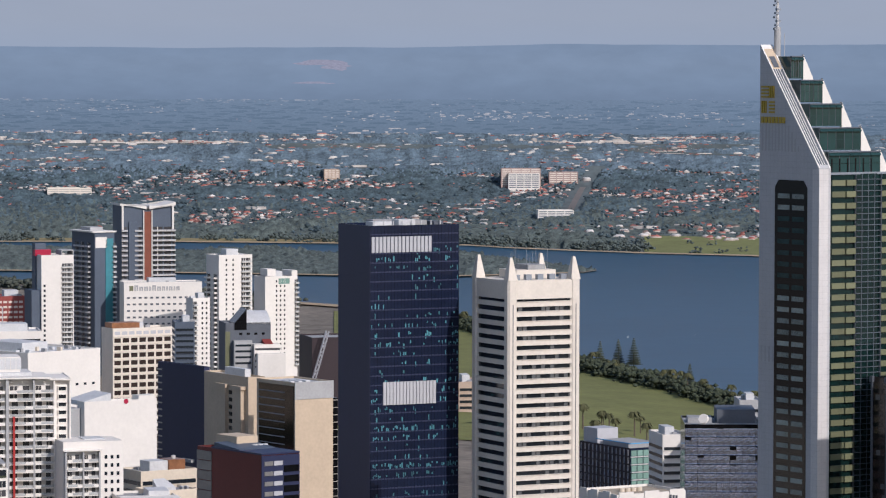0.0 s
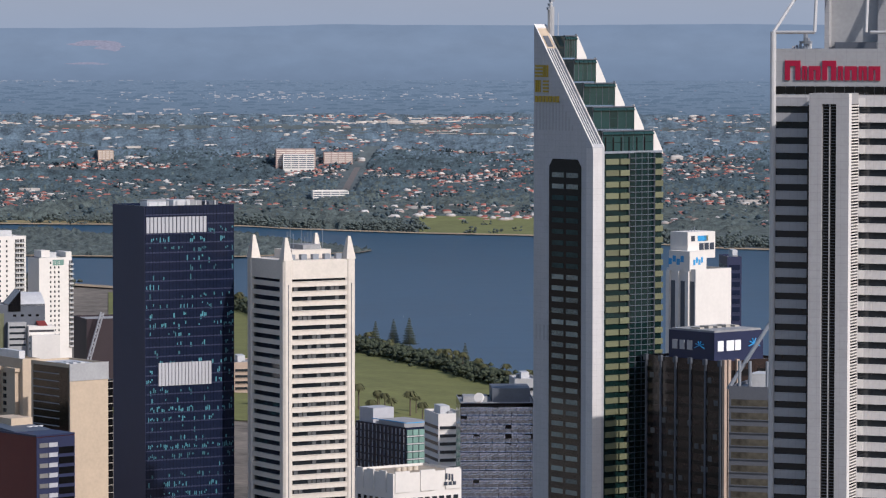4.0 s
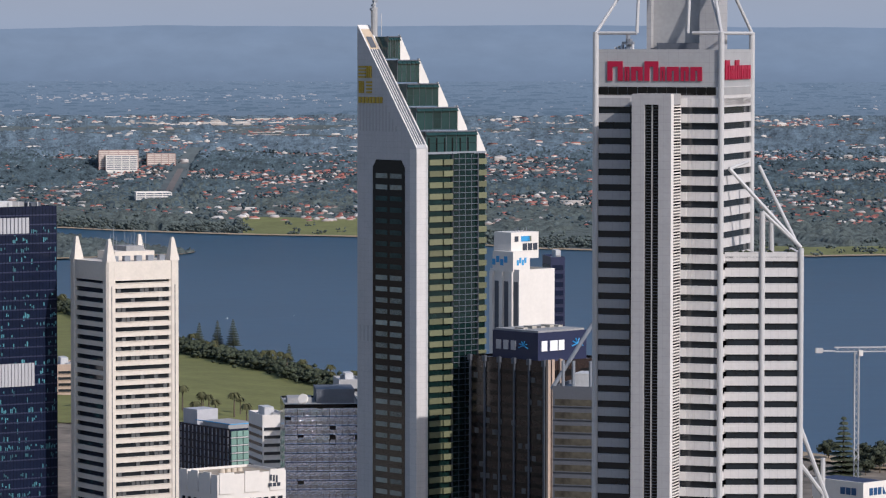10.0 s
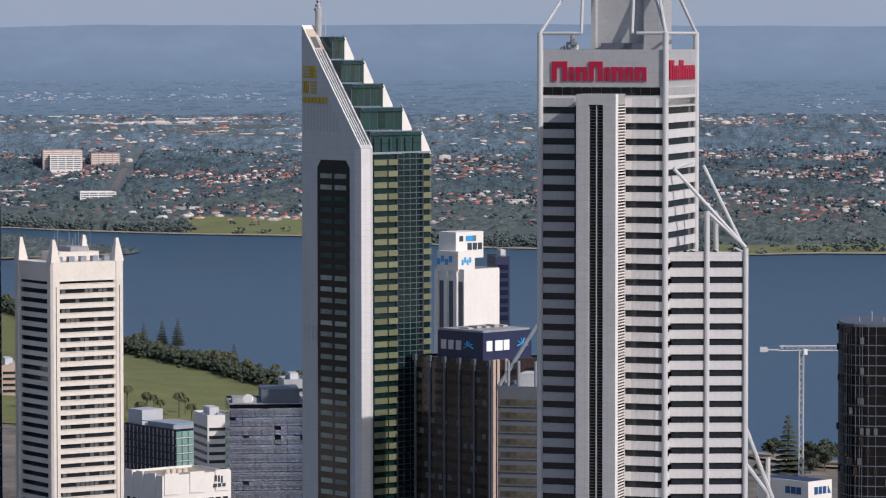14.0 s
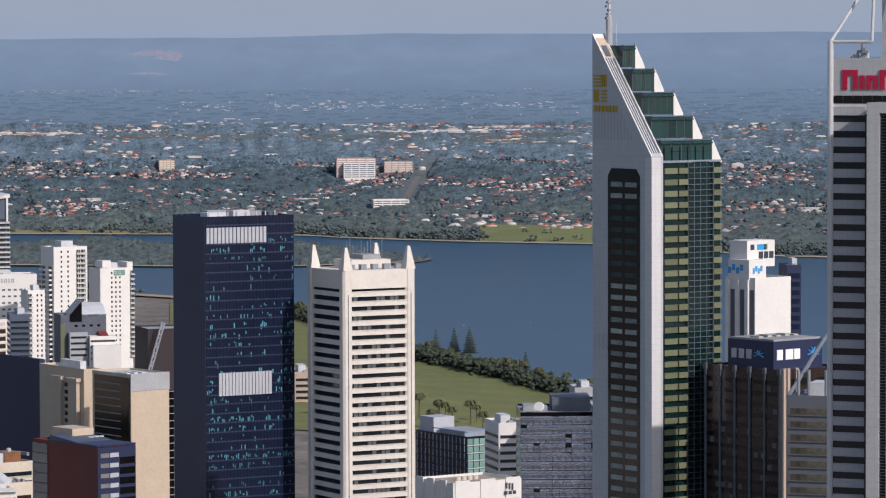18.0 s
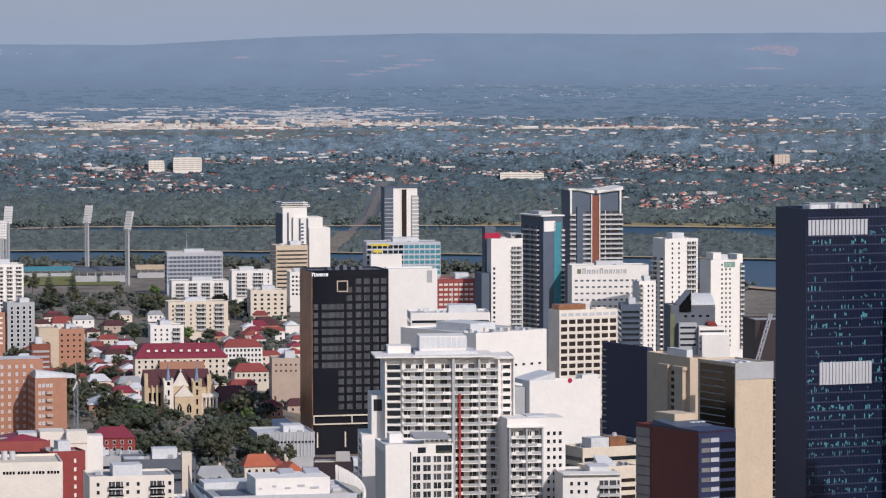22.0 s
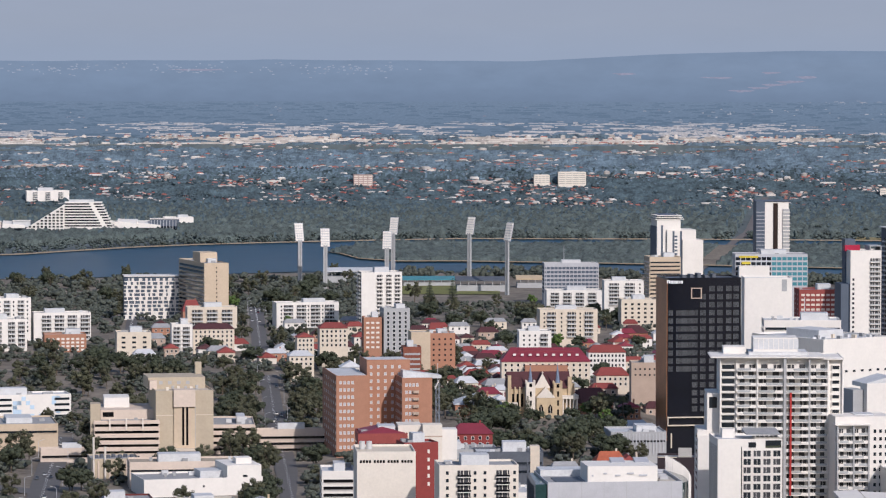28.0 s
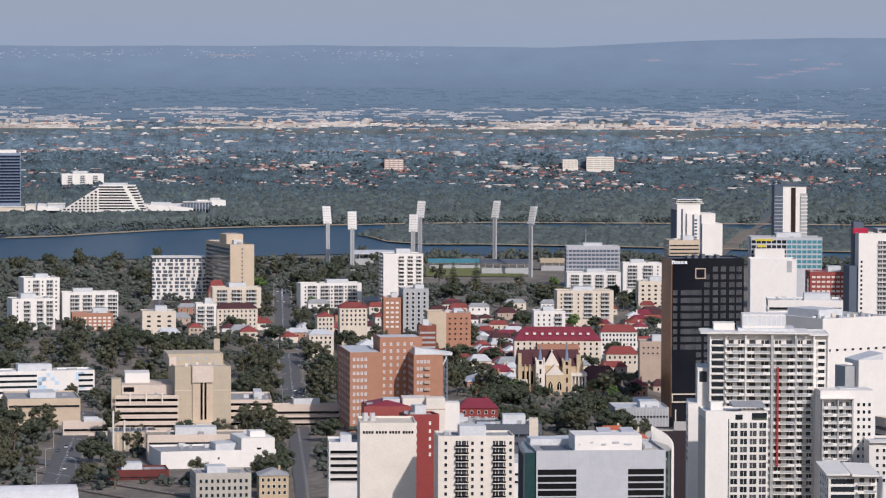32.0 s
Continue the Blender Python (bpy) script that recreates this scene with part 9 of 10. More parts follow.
# ---- trees
def crown_mesh(seed, rx, rz, z0, clumps, leaves, material, flat=0.75):
    rnd = random.Random(seed)
    verts, faces = [], []
    bm = bmesh.new()
    bmesh.ops.create_icosphere(bm, subdivisions=1, radius=1)
    bv, bf = [v.co.copy() for v in bm.verts], [tuple(v.index for v in f.verts) for f in bm.faces]
    bm.free()
    for k in range(clumps):
        while True:
            p = Vector((rnd.uniform(-1, 1), rnd.uniform(-1, 1), rnd.uniform(-0.8, 1)))
            if 0.25 < p.length < 0.95:
                break
        c = Vector((p.x * rx, p.y * rx, z0 + p.z * rz))
        s = rx * rnd.uniform(0.2, 0.36)
        o = len(verts)
        for v in bv:
            q = v * s * (0.8 + 0.55 * noise.noise(v * 2.1 + Vector((k * 1.7, seed, 0))))
            verts.append(c + Vector((q.x, q.y, q.z * flat)))
        faces += [tuple(i + o for i in f) for f in bf]
        for j in range(leaves):
            n = Vector((rnd.gauss(0, 1), rnd.gauss(0, 1), rnd.gauss(0, 1))).normalized()
            t = n.orthogonal().normalized()
            b2 = n.cross(t)
            m = c + Vector((n.x, n.y, n.z * flat)) * s * rnd.uniform(0.85, 1.2)
            sz = s * rnd.uniform(0.18, 0.36)
            tilt = Vector((rnd.uniform(-0.5, 0.5), rnd.uniform(-0.5, 0.5), rnd.uniform(-0.5, 0.5)))
            t, b2 = (t + n * tilt.x).normalized() * sz, (b2 + n * tilt.y).normalized() * sz * 0.7
            o = len(verts)
            verts += [m - t, m - b2, m + t, m + b2]
            faces.append((o, o + 1, o + 2, o + 3))
    return mesh("crown", verts, faces, material)


def trunk_mesh(seed, h, r):
    rnd = random.Random(seed)
    verts, faces = [], []

    def limb(a, b, ra, rb):
        q = (b - a).to_track_quat("Z", "Y")
        o = len(verts)
        for p, rr in ((a, ra), (b, rb)):
            for k in range(6):
                th = math.pi * k / 3
                verts.append(p + q @ Vector((rr * math.cos(th), rr * math.sin(th), 0)))
        for k in range(6):
            faces.append((o + k, o + (k + 1) % 6, o + 6 + (k + 1) % 6, o + 6 + k))

    top = Vector((rnd.uniform(-0.4, 0.4), rnd.uniform(-0.4, 0.4), h * 0.45))
    limb(Vector((0, 0, -1.5)), top, r, r * 0.6)
    for k in range(4):
        th = k * 1.6 + rnd.random()
        limb(top, top + Vector((math.cos(th) * h * 0.22, math.sin(th) * h * 0.22, h * rnd.uniform(0.2, 0.4))), r * 0.5, r * 0.15)
    return mesh("trunk", verts, faces, BARK)


def make_tree(name, label, seed, h, rx, leaf_m, clumps=22, leaves=46, flat=0.75):
    e = new(name)
    part("trunk", trunk_mesh(seed, h, h * 0.03), e)
    part("crown", crown_mesh(seed, rx, h * 0.34, h * 0.62, clumps, leaves, leaf_m, flat), e)
    return tagged(e, label, "tree", "city trees")


def make_pine(seed, h, r, leaf_m):
    e = new("pine_tree")
    cyl("trunk", e, (0, 0, -0.5), (0, 0, h * 0.97), 0.45, BARK, 8, 0.1)
    rnd = random.Random(seed)
    verts, faces = [], []
    for k in range(16):
        z, rr = h * (0.16 + 0.052 * k), r * (1 - k / 17)
        for j in range(12):
            th = 2 * math.pi * (j + rnd.random()) / 12
            w = rr * 0.5
            c, s = math.cos(th), math.sin(th)
            o = len(verts)
            L = rr * rnd.uniform(0.8, 1.15)
            verts += [(0, 0, z + 0.5), (c * L * 0.6 - s * w, s * L * 0.6 + c * w, z + 0.1), (c * L, s * L, z + rnd.uniform(0, 0.5)), (c * L * 0.6 + s * w, s * L * 0.6 - c * w, z + 0.1), (c * L * 0.5, s * L * 0.5, z + 0.9)]
            faces += [(o, o + 1, o + 4), (o + 1, o + 2, o + 4), (o + 2, o + 3, o + 4), (o + 3, o, o + 4), (o, o + 3, o + 2, o + 1)]
    part("crown", mesh("crown", verts, faces, leaf_m), e)
    return tagged(e, "tall layered Norfolk pine beside the water", "tree", "pine trees")


def make_palm(seed, h):
    e = new("palm_tree")
    rnd = random.Random(seed)
    cyl("trunk", e, (0, 0, -0.5), (0, 0, h * 0.92), 0.42, BARK, 8, 0.28)
    verts, faces = [], []
    for j in range(56):
        th, up = 2 * math.pi * rnd.random(), rnd.uniform(-0.3, 1.0)
        c, s = math.cos(th), math.sin(th)
        L = rnd.uniform(2.6, 3.8)
        pts = [(0, 0), (L * 0.5, up * 1.6), (L, up * 1.2 - 1.4)]
        for (d0, z0), (d1, z1) in zip(pts, pts[1:]):
            o = len(verts)
            w0, w1 = 0.55, 0.8 if d1 < L else 0.25
            verts += [(c * d0 - s * w0, s * d0 + c * w0, h * 0.9 + z0), (c * d0 + s * w0, s * d0 - c * w0, h * 0.9 + z0), (c * d1 + s * w1, s * d1 - c * w1, h * 0.9 + z1), (c * d1 - s * w1, s * d1 + c * w1, h * 0.9 + z1)]
            faces.append((o, o + 1, o + 2, o + 3))
    part("crown", mesh("crown", verts, faces, LEAFG), e)
    return tagged(e, "feathery palm with brownish fronds by the park", "tree", "palm trees")


KINDS = [make_tree("gum_tree", "spreading olive-green gum tree among the blocks", 1, 15, 6.0, LEAF), make_tree("gum_tree", "tall open olive-green gum tree", 2, 18, 5.4, LEAF, 20, 50, 0.9),
         make_tree("fig_tree", "dense dark green fig tree", 3, 14, 7.2, LEAFD, 26, 40), make_tree("gum_tree", "grey-green gum tree with ragged crown", 4, 13, 5.2, LEAF, 16, 60),
         make_tree("plane_tree", "bright green plane tree by the street", 5, 12, 5.0, LEAFB, 20, 50), make_tree("fig_tree", "broad dark evergreen tree", 6, 11, 6.2, LEAFD, 22, 40)]
PINE, PALM = make_pine(3, 26, 7.0, LEAFD), make_palm(5, 11)


def free(x, y, margin):
    for fx, fy, fyaw, w, d in FOOT:
        dx, dy = x - fx, y - fy
        if dx * dx + dy * dy > (w + d) ** 2:
            continue
        c, s = math.cos(radians(fyaw)), math.sin(radians(fyaw))
        if abs(dx * c + dy * s) < w / 2 + margin and abs(-dx * s + dy * c) < d / 2 + margin:
            return False
    return True


def off_road(x, y, margin):
    for p, q, w in ROADS[:5]:
        p, q, v = Vector(p), Vector(q), Vector((x, y))
        t = clampf((v - p).dot(q - p) / (q - p).length_squared, 0, 1)
        if (v - p - (q - p) * t).length < w / 2 + margin:
            return False
    return True


USED = [0] * 8


def plant_tree(k, x, y, size=1.0):
    rnd = random.random() * 360
    m = pose(x, y, ground(x, y), 0, 0, rnd)
    src = (KINDS + [PINE, PALM])[k]
    if USED[k] == 0:
        src.matrix_world, USED[k] = m, 1
        src.scale = (size, size, size)
        return src
    t = copy_thing(src, m)
    t.scale = (size, size, size * random.uniform(0.9, 1.12))
    return t


random.seed(11)
x, y, yaw, w, d, top = -631.7, 1699.2, 32.5, 60.4, 34.0, 16.0
CLEAR.insert(0, (x, y - 30, 62))
# town houses of the old quarter
n = 0
for k in range(2600):
    az, R = (random.uniform(-16.3, -15.0), random.uniform(2080, 2600)) if k % 4 == 0 else (random.uniform(-21.6, -13.2), random.uniform(2020, 2900))
    p = spot(az, R)
    w, d = random.uniform(9, 17), random.uniform(9, 13)
    if any(math.hypot(p.x - cx, p.y - cy) < cr for cx, cy, cr in CLEAR) or not free(p.x, p.y, 5.5) or not off_road(p.x, p.y, 9) or (az < -18.2 and R < 2520):
        continue
    wall = random.choice((CREAM, WHITE, BRICK, BUFF, IVORY))
    roof = random.choice((REDROOF, REDROOF, PALEROOF, GREYROOF, DARKTILE, MAROON))
    names = {"red_roof_tiles": "red tiled", "pale_roof_sheet": "pale sheet metal", "grey_roof_membrane": "grey", "dark_brown_tiles": "brown tiled", "maroon_roof_sheet": "maroon sheet"}
    tones = {"cream_render": "cream", "white_render": "white", "orange_brick": "brick", "buff_precast": "buff", "ivory_render": "ivory"}
    pitched(p.x, p.y, random.choice((26, 26, 116, 20)) + random.uniform(-4, 4), w, d, p.z + random.uniform(7, 11), "small %s house with %s roof" % (tones[wall.name], names[roof.name]), wall, roof, 3, 2, 0.3, "house", stack=n % 4 == 0)
    n += 1
    if n >= 185:
        break

ZONES = ((-24, -16.6, 2200, 2620, 150, (0, 1, 3, 2, 5)), (-24, -18.0, 3300, 3800, 60, (0, 1, 2, 3)), (-17.6, -13.6, 2500, 3400, 80, (0, 2, 5, 1, 4)), (-22, -17.8, 2620, 3300, 50, (0, 2, 3, 4)), (-25, -20.3, 1700, 2180, 90, (2, 0, 3, 1)),
         (-16.2, -13.4, 1800, 2010, 46, (2, 5, 2, 0)), (-20, -18.4, 1700, 2350, 60, (2, 0, 5, 1)), (-17.4, -13.2, 2020, 2500, 75, (0, 2, 4, 5)), (-5.2, -3.6, 2150, 2500, 12, (2, 5)))
for a0, a1, r0, r1, count, kinds in ZONES:
    done = 0
    for k in range(count * 6):
        az, R = random.uniform(a0, a1), random.uniform(r0, r1)
        p = spot(az, R)
        if free(p.x, p.y, 3.5) and off_road(p.x, p.y, 3) and not (-15.5 < az < -14.3 and 1895 < R < 2100) and not any(math.hypot(p.x - cx, p.y - cy) < cr * 0.8 for cx, cy, cr in CLEAR):
            plant_tree(random.choice(kinds), p.x, p.y, random.uniform(0.7, 1.25))
            done += 1
            if done >= count * 0.66:
                break
x, y = CLEAR[-1][:2]
for dx, dy, kk, sz in ((-19, -2, 4, 0.9), (-26, -6, 2, 0.9), (-33, -2, 1, 0.9), (-1, -14, 6, 0.55), (29, 4, 4, 0.9), (35, 0, 2, 1.0), (41, 6, 1, 0.9), (27, -22, 2, 0.7), (-39, 4, 0, 0.9), (38, 22, 7, 1.1), (44, 26, 7, 1.2), (-4, -40, 2, 0.85), (12, -46, 5, 0.9), (-22, -34, 5, 0.8), (0, -62, 2, 0.9)):
    plant_tree(kk, x + dx, y + dy, sz)
for az, R, s in ((-2.05, 2705, 0.8), (-1.78, 2740, 0.8), (-1.55, 2730, 0.9), (-0.72, 2560, 0.72), (-16.95, 3250, 1.1), (-16.6, 3300, 1.0), (7.5, 1770, 1.7), (-19.0, 2900, 0.9)):
    p = spot(az, R)
    plant_tree(6, p.x, p.y, s)
for k in range(12):
    p = spot(random.choice((7.15, 7.75, 8.0, 8.3)) + random.uniform(-0.15, 0.15), random.uniform(1940, 2030))
    plant_tree(random.choice((2, 5)), p.x, p.y, random.uniform(0.7, 1.0))
for k in range(34):
    az = random.uniform(-4.2, 0.8)
    p = spot(az, NEAR_SHORE(az) - random.uniform(20, 60))
    plant_tree(7, p.x, p.y, random.uniform(0.8, 1.2))
for k in range(14):
    az = random.uniform(-3.2, -0.6)
    p = spot(az, 2140 + random.uniform(0, 90))
    plant_tree(7, p.x, p.y, random.uniform(0.9, 1.3))


# street lamps and cars along the streets
def street_lamp(x, y, yaw):
    e = place("street_lamp", x, y, yaw, "tall grey street lamp with a curved arm beside the road", "street lamp", "street lamps")
    cyl("pole", e, (0, 0, -0.5), (0, 0, 9), 0.13, LOUVRE, 6, 0.08)
    arm = cyl("arm", e, (0, 0, 9), (2.2, 0, 9.8), 0.08, LOUVRE, 6)
    bx("lamp_head", arm, [(2.0, 3.1, -0.18, 0.18, 9.7, 9.9)], STEEL)
    return e


random.seed(23)
first_lamp, first_cars, paints = None, {}, (WHITE, LOUVRE, DGREY, SIGNRED, SIGNDARK, WHITE)
for p, q, w in ROADS[:4]:
    p, q = Vector(p), Vector(q)
    length, dirn = (q - p).length, (q - p).normalized()
    side = Vector((-dirn.y, dirn.x))
    turn = math.degrees(math.atan2(dirn.y, dirn.x))
    for k in range(int(min(length, 420) / 46)):
        c = p + dirn * (20 + 46 * k) + side * (w / 2 + 1.2) * (1 if k % 2 else -1)
        if free(c.x, c.y, 1):
            if first_lamp is None:
                first_lamp = street_lamp(c.x, c.y, turn + (-90 if k % 2 else 90))
            else:
                copy_thing(first_lamp, pose(c.x, c.y, ground(c.x, c.y), 0, 0, turn + (-90 if k % 2 else 90)))
    for k in range(7):
        c = p + dirn * random.uniform(10, min(length, 380)) + side * random.choice((-0.34, -0.12, 0.12, 0.34)) * w
        paint = paints[k % 6]
        if not free(c.x, c.y, 1.5):
            continue
        z = ground(c.x, c.y) + 0.75
        if paint.name not in first_cars:
            first_cars[paint.name] = car(c.x, c.y, turn, paint)
            first_cars[paint.name].location.z = z
        else:
            copy_thing(first_cars[paint.name], pose(c.x, c.y, z, 0, 0, turn))


# ---- woods and suburbs, too many to count
def fast_mesh(name, verts, tris, materials, index=None):
    me = bpy.data.meshes.new(name)
    me.vertices.add(len(verts))
    me.vertices.foreach_set("co", np.asarray(verts, dtype=np.float32).ravel())
    me.loops.add(len(tris) * 3)
    me.loops.foreach_set("vertex_index", np.asarray(tris, dtype=np.int32).ravel())
    me.polygons.add(len(tris))
    me.polygons.foreach_set("loop_start", np.arange(len(tris), dtype=np.int32) * 3)
    for m in materials:
        me.materials.append(m)
    if index is not None:
        me.polygons.foreach_set("material_index", np.asarray(index, dtype=np.int32))
    me.update(calc_edges=True)
    me.validate()
    return me


PHI = (1 + 5 ** 0.5) / 2
ICO_V = np.array([(-1, PHI, 0), (1, PHI, 0), (-1, -PHI, 0), (1, -PHI, 0), (0, -1, PHI), (0, 1, PHI), (0, -1, -PHI), (0, 1, -PHI), (PHI, 0, -1), (PHI, 0, 1), (-PHI, 0, -1), (-PHI, 0, 1)]) / 1.9
ICO_F = np.array([(0, 11, 5), (0, 5, 1), (0, 1, 7), (0, 7, 10), (0, 10, 11), (1, 5, 9), (5, 11, 4), (11, 10, 2), (10, 7, 6), (7, 1, 8), (3, 9, 4), (3, 4, 2), (3, 2, 6), (3, 6, 8), (3, 8, 9), (4, 9, 5), (2, 4, 11), (6, 2, 10), (8, 6, 7), (9, 8, 1)])
OCT_V = np.array([(1, 0, 0), (0, 1, 0), (-1, 0, 0), (0, -1, 0), (0, 0, 1), (0, 0, -1)], dtype=float)
OCT_F = np.array([(0, 1, 4), (1, 2, 4), (2, 3, 4), (3, 0, 4), (1, 0, 5), (2, 1, 5), (3, 2, 5), (0, 3, 5)])
rng = np.random.default_rng(4)


def polar_xy(az, R):
    r = np.where(R < 3800, R, 3800 + 940 * (1 - np.exp((3800 - np.maximum(R, 3800)) / 940)))
    s = r / R
    return np.stack([r * np.sin(np.radians(az)), r * np.cos(np.radians(az))], 1), s


def settle(V):
    """Brings points of the wide flat plain onto the rising land, smaller with distance."""
    R = np.hypot(V[..., 0], V[..., 1])
    r = np.where(R < 3800, R, 3800 + 940 * (1 - np.exp((3800 - np.maximum(R, 3800)) / 940)))
    k = (r / R)[..., None]
    out = V * k
    out[..., 2] = EYE + (V[..., 2] - EYE) * k[..., 0]
    return out


def plain_xy(az, R):
    return np.stack([R * np.sin(np.radians(az)), R * np.cos(np.radians(az))], 1)


def woods(name, az, R, size, material, label, lumps=3, spread=0.6, coarse=False):
    """Tree clumps as lumpy faceted crowns."""
    base = np.array([ground(x, y) if r < 3800 else 3.0 for (x, y), r in zip(plain_xy(az, R), R)])
    az, R, size, base = np.repeat(az, lumps), np.repeat(R, lumps), np.repeat(size, lumps), np.repeat(base, lumps)
    n = len(az)
    P = plain_xy(az, R) + rng.normal(0, spread, (n, 2)) * size[:, None]
    part_ = size * rng.uniform(0.55, 1.0, n) * (1.0 if lumps < 3 else 0.6 if not coarse else 0.54 if lumps < 8 else 0.43)
    z = base + size * rng.uniform(0.25, 1.25, n)
    ball, sides = (OCT_V, OCT_F) if coarse else (ICO_V, ICO_F)
    V = ball[None] * rng.uniform(0.55, 1.35, (n, len(ball), 1)) * part_[:, None, None]
    V[:, :, 2] *= 0.75
    V += np.concatenate([P, z[:, None]], 1)[:, None, :]
    F = sides[None] + (np.arange(n) * len(ball))[:, None, None]
    return tagged(new(name, fast_mesh(name, settle(V).reshape(-1, 3), F.reshape(-1, 3), (material,))), label, "trees", kind="stuff")


def houses(name, az, R, w, d, hgt, rise, mats, label, yaw=None):
    n = len(az)
    P = plain_xy(az, R)
    yaw = rng.choice([0.06, 0.06 + math.pi / 2], n) + rng.normal(0, 0.14, n) - np.radians(az) if yaw is None else yaw
    c, sn = np.cos(yaw), np.sin(yaw)
    a, b, h, t = w / 2, d / 2, hgt + 3, hgt + 3 + rise
    lx = np.stack([-a, a, a, -a, -a, a, a, -a, -a * 0.72, a * 0.72], 1)
    ly = np.stack([-b, -b, b, b, -b, -b, b, b, b * 0, b * 0], 1)
    lz = np.stack([h * 0] * 4 + [h] * 4 + [t, t], 1)
    V = np.stack([P[:, :1] + lx * c[:, None] - ly * sn[:, None], P[:, 1:] + lx * sn[:, None] + ly * c[:, None], lz], 2)
    T = np.array([(0, 1, 5), (0, 5, 4), (1, 2, 6), (1, 6, 5), (2, 3, 7), (2, 7, 6), (3, 0, 4), (3, 4, 7), (4, 5, 9), (4, 9, 8), (5, 6, 9), (6, 7, 8), (6, 8, 9), (7, 4, 8)])
    idx = np.tile(np.array([0] * 8 + [1] * 6), n)
    F = T[None] + (np.arange(n) * 10)[:, None, None]
    return tagged(new(name, fast_mesh(name, settle(V).reshape(-1, 3), F.reshape(-1, 3), mats, idx)), label, "houses", kind="stuff")


def field(n, r0, r1, a0=-25.0, a1=13.5):
    R = np.sqrt(rng.uniform(r0 ** 2, r1 ** 2, n))
    return rng.uniform(a0, a1, n), R


def shore_r(az):
    return np.array([FAR_SHORE(a) for a in az])


def patch(az, R, k):
    return np.array([noise.noise(Vector((a * 0.55 + k, r * 0.0022, k))) for a, r in zip(az, R)])


# two roads across the suburbs, as bearing and range
FARROADS = (((-2.52, 5400), (-2.4, 6000), (-2.31, 6500), (-2.22, 7000), (-2.08, 7700)), ((-12.9, 3890), (-12.5, 4400), (-12.19, 4800), (-12.05, 5500), (-11.95, 6000)))


def clear_of_roads(az, R, margin):
    P = plain_xy(az, R)
    ok = np.ones(len(R), dtype=bool)
    for way in FARROADS:
        W = plain_xy(np.array([p[0] for p in way]), np.array([float(p[1]) for p in way]))
        for a, b in zip(W, W[1:]):
            t = np.clip(((P - a) @ (b - a)) / ((b - a) @ (b - a)), 0, 1)
            ok &= np.hypot(*(P - a - t[:, None] * (b - a)).T) > margin
    return ok


for way in FARROADS:
    n = 40
    at = np.linspace(0, len(way) - 1, n)
    az = np.interp(at, range(len(way)), [p[0] for p in way])
    R = np.interp(at, range(len(way)), [p[1] for p in way])
    C = plain_xy(az, R)
    T = np.gradient(C, axis=0)
    T /= np.hypot(T[:, 0], T[:, 1])[:, None]
    N = np.stack([-T[:, 1], T[:, 0]], 1) * 5
    V = np.stack([np.column_stack([C - N, np.full(n, 4.6)]), np.column_stack([C + N, np.full(n, 4.6)])], 1)
    tagged(new("road", mesh("road", [tuple(v) for v in settle(V).reshape(-1, 3)], [(2 * k, 2 * k + 2, 2 * k + 3, 2 * k + 1) for k in range(n - 1)], PALEROAD)), "pale asphalt road running through the suburbs", "road", kind="structure")


# suburb: roofs cluster in some places, trees in the rest
def thin(az, R):
    """How closely roofs stand: crowded near the river, sparse in the wooded belt beyond."""
    return patch(az, R, 3.0) - 0.1 + 0.36 * (1 - np.clip((R - 6300) / 1500, 0, 1)) + np.clip((az + 14) / 16, 0, 1) * 0.03


az, R = field(26000, 4500, 10600)
ok = (R > shore_r(az) + 330) & clear_of_roads(az, R, 16) & (thin(az, R) + rng.normal(0, 0.1, len(az)) > 0.14) & ~((R < 4950) & (az < -9.5)) & ~((R < 5350) & (az < -12)) & ~((R < 5650) & (az < -15))
az, R = az[ok], R[ok]
tone = rng.uniform(0, 1, len(az)) + 0.35 * patch(az, R, 9.0)
for lo, hi, roof, lab in ((-9, 0.55, SUBRED, "red-tiled suburban houses among trees"), (0.55, 0.86, SUBPALE, "pale-roofed suburban houses among trees"), (0.86, 9, SUBBROWN, "brown-roofed suburban houses among trees")):
    k = (tone >= lo) & (tone < hi)
    m = int(k.sum())
    houses("suburb_houses", az[k], R[k], rng.uniform(5, 11.5, m), rng.uniform(7, 11, m), rng.uniform(2.0, 3.6, m), rng.uniform(1.3, 2.4, m), (SUBWALL, roof), lab)
# lone roofs scattered through the wooded belt
az, R = field(1300, 6800, 10700)
tone = rng.uniform(0, 1, len(az))
for lo, hi, roof, lab in ((0, 0.3, SUBRED, "red-tiled houses scattered through the wooded belt"), (0.3, 1.1, SUBPALE, "pale-roofed houses scattered through the wooded belt")):
    k = (tone >= lo) & (tone < hi)
    m = int(k.sum())
    houses("suburb_houses", az[k], R[k], rng.uniform(10, 26, m), rng.uniform(9, 14, m), rng.uniform(4, 7.5, m), rng.uniform(1.4, 2.6, m), (SUBHALL, roof), lab)
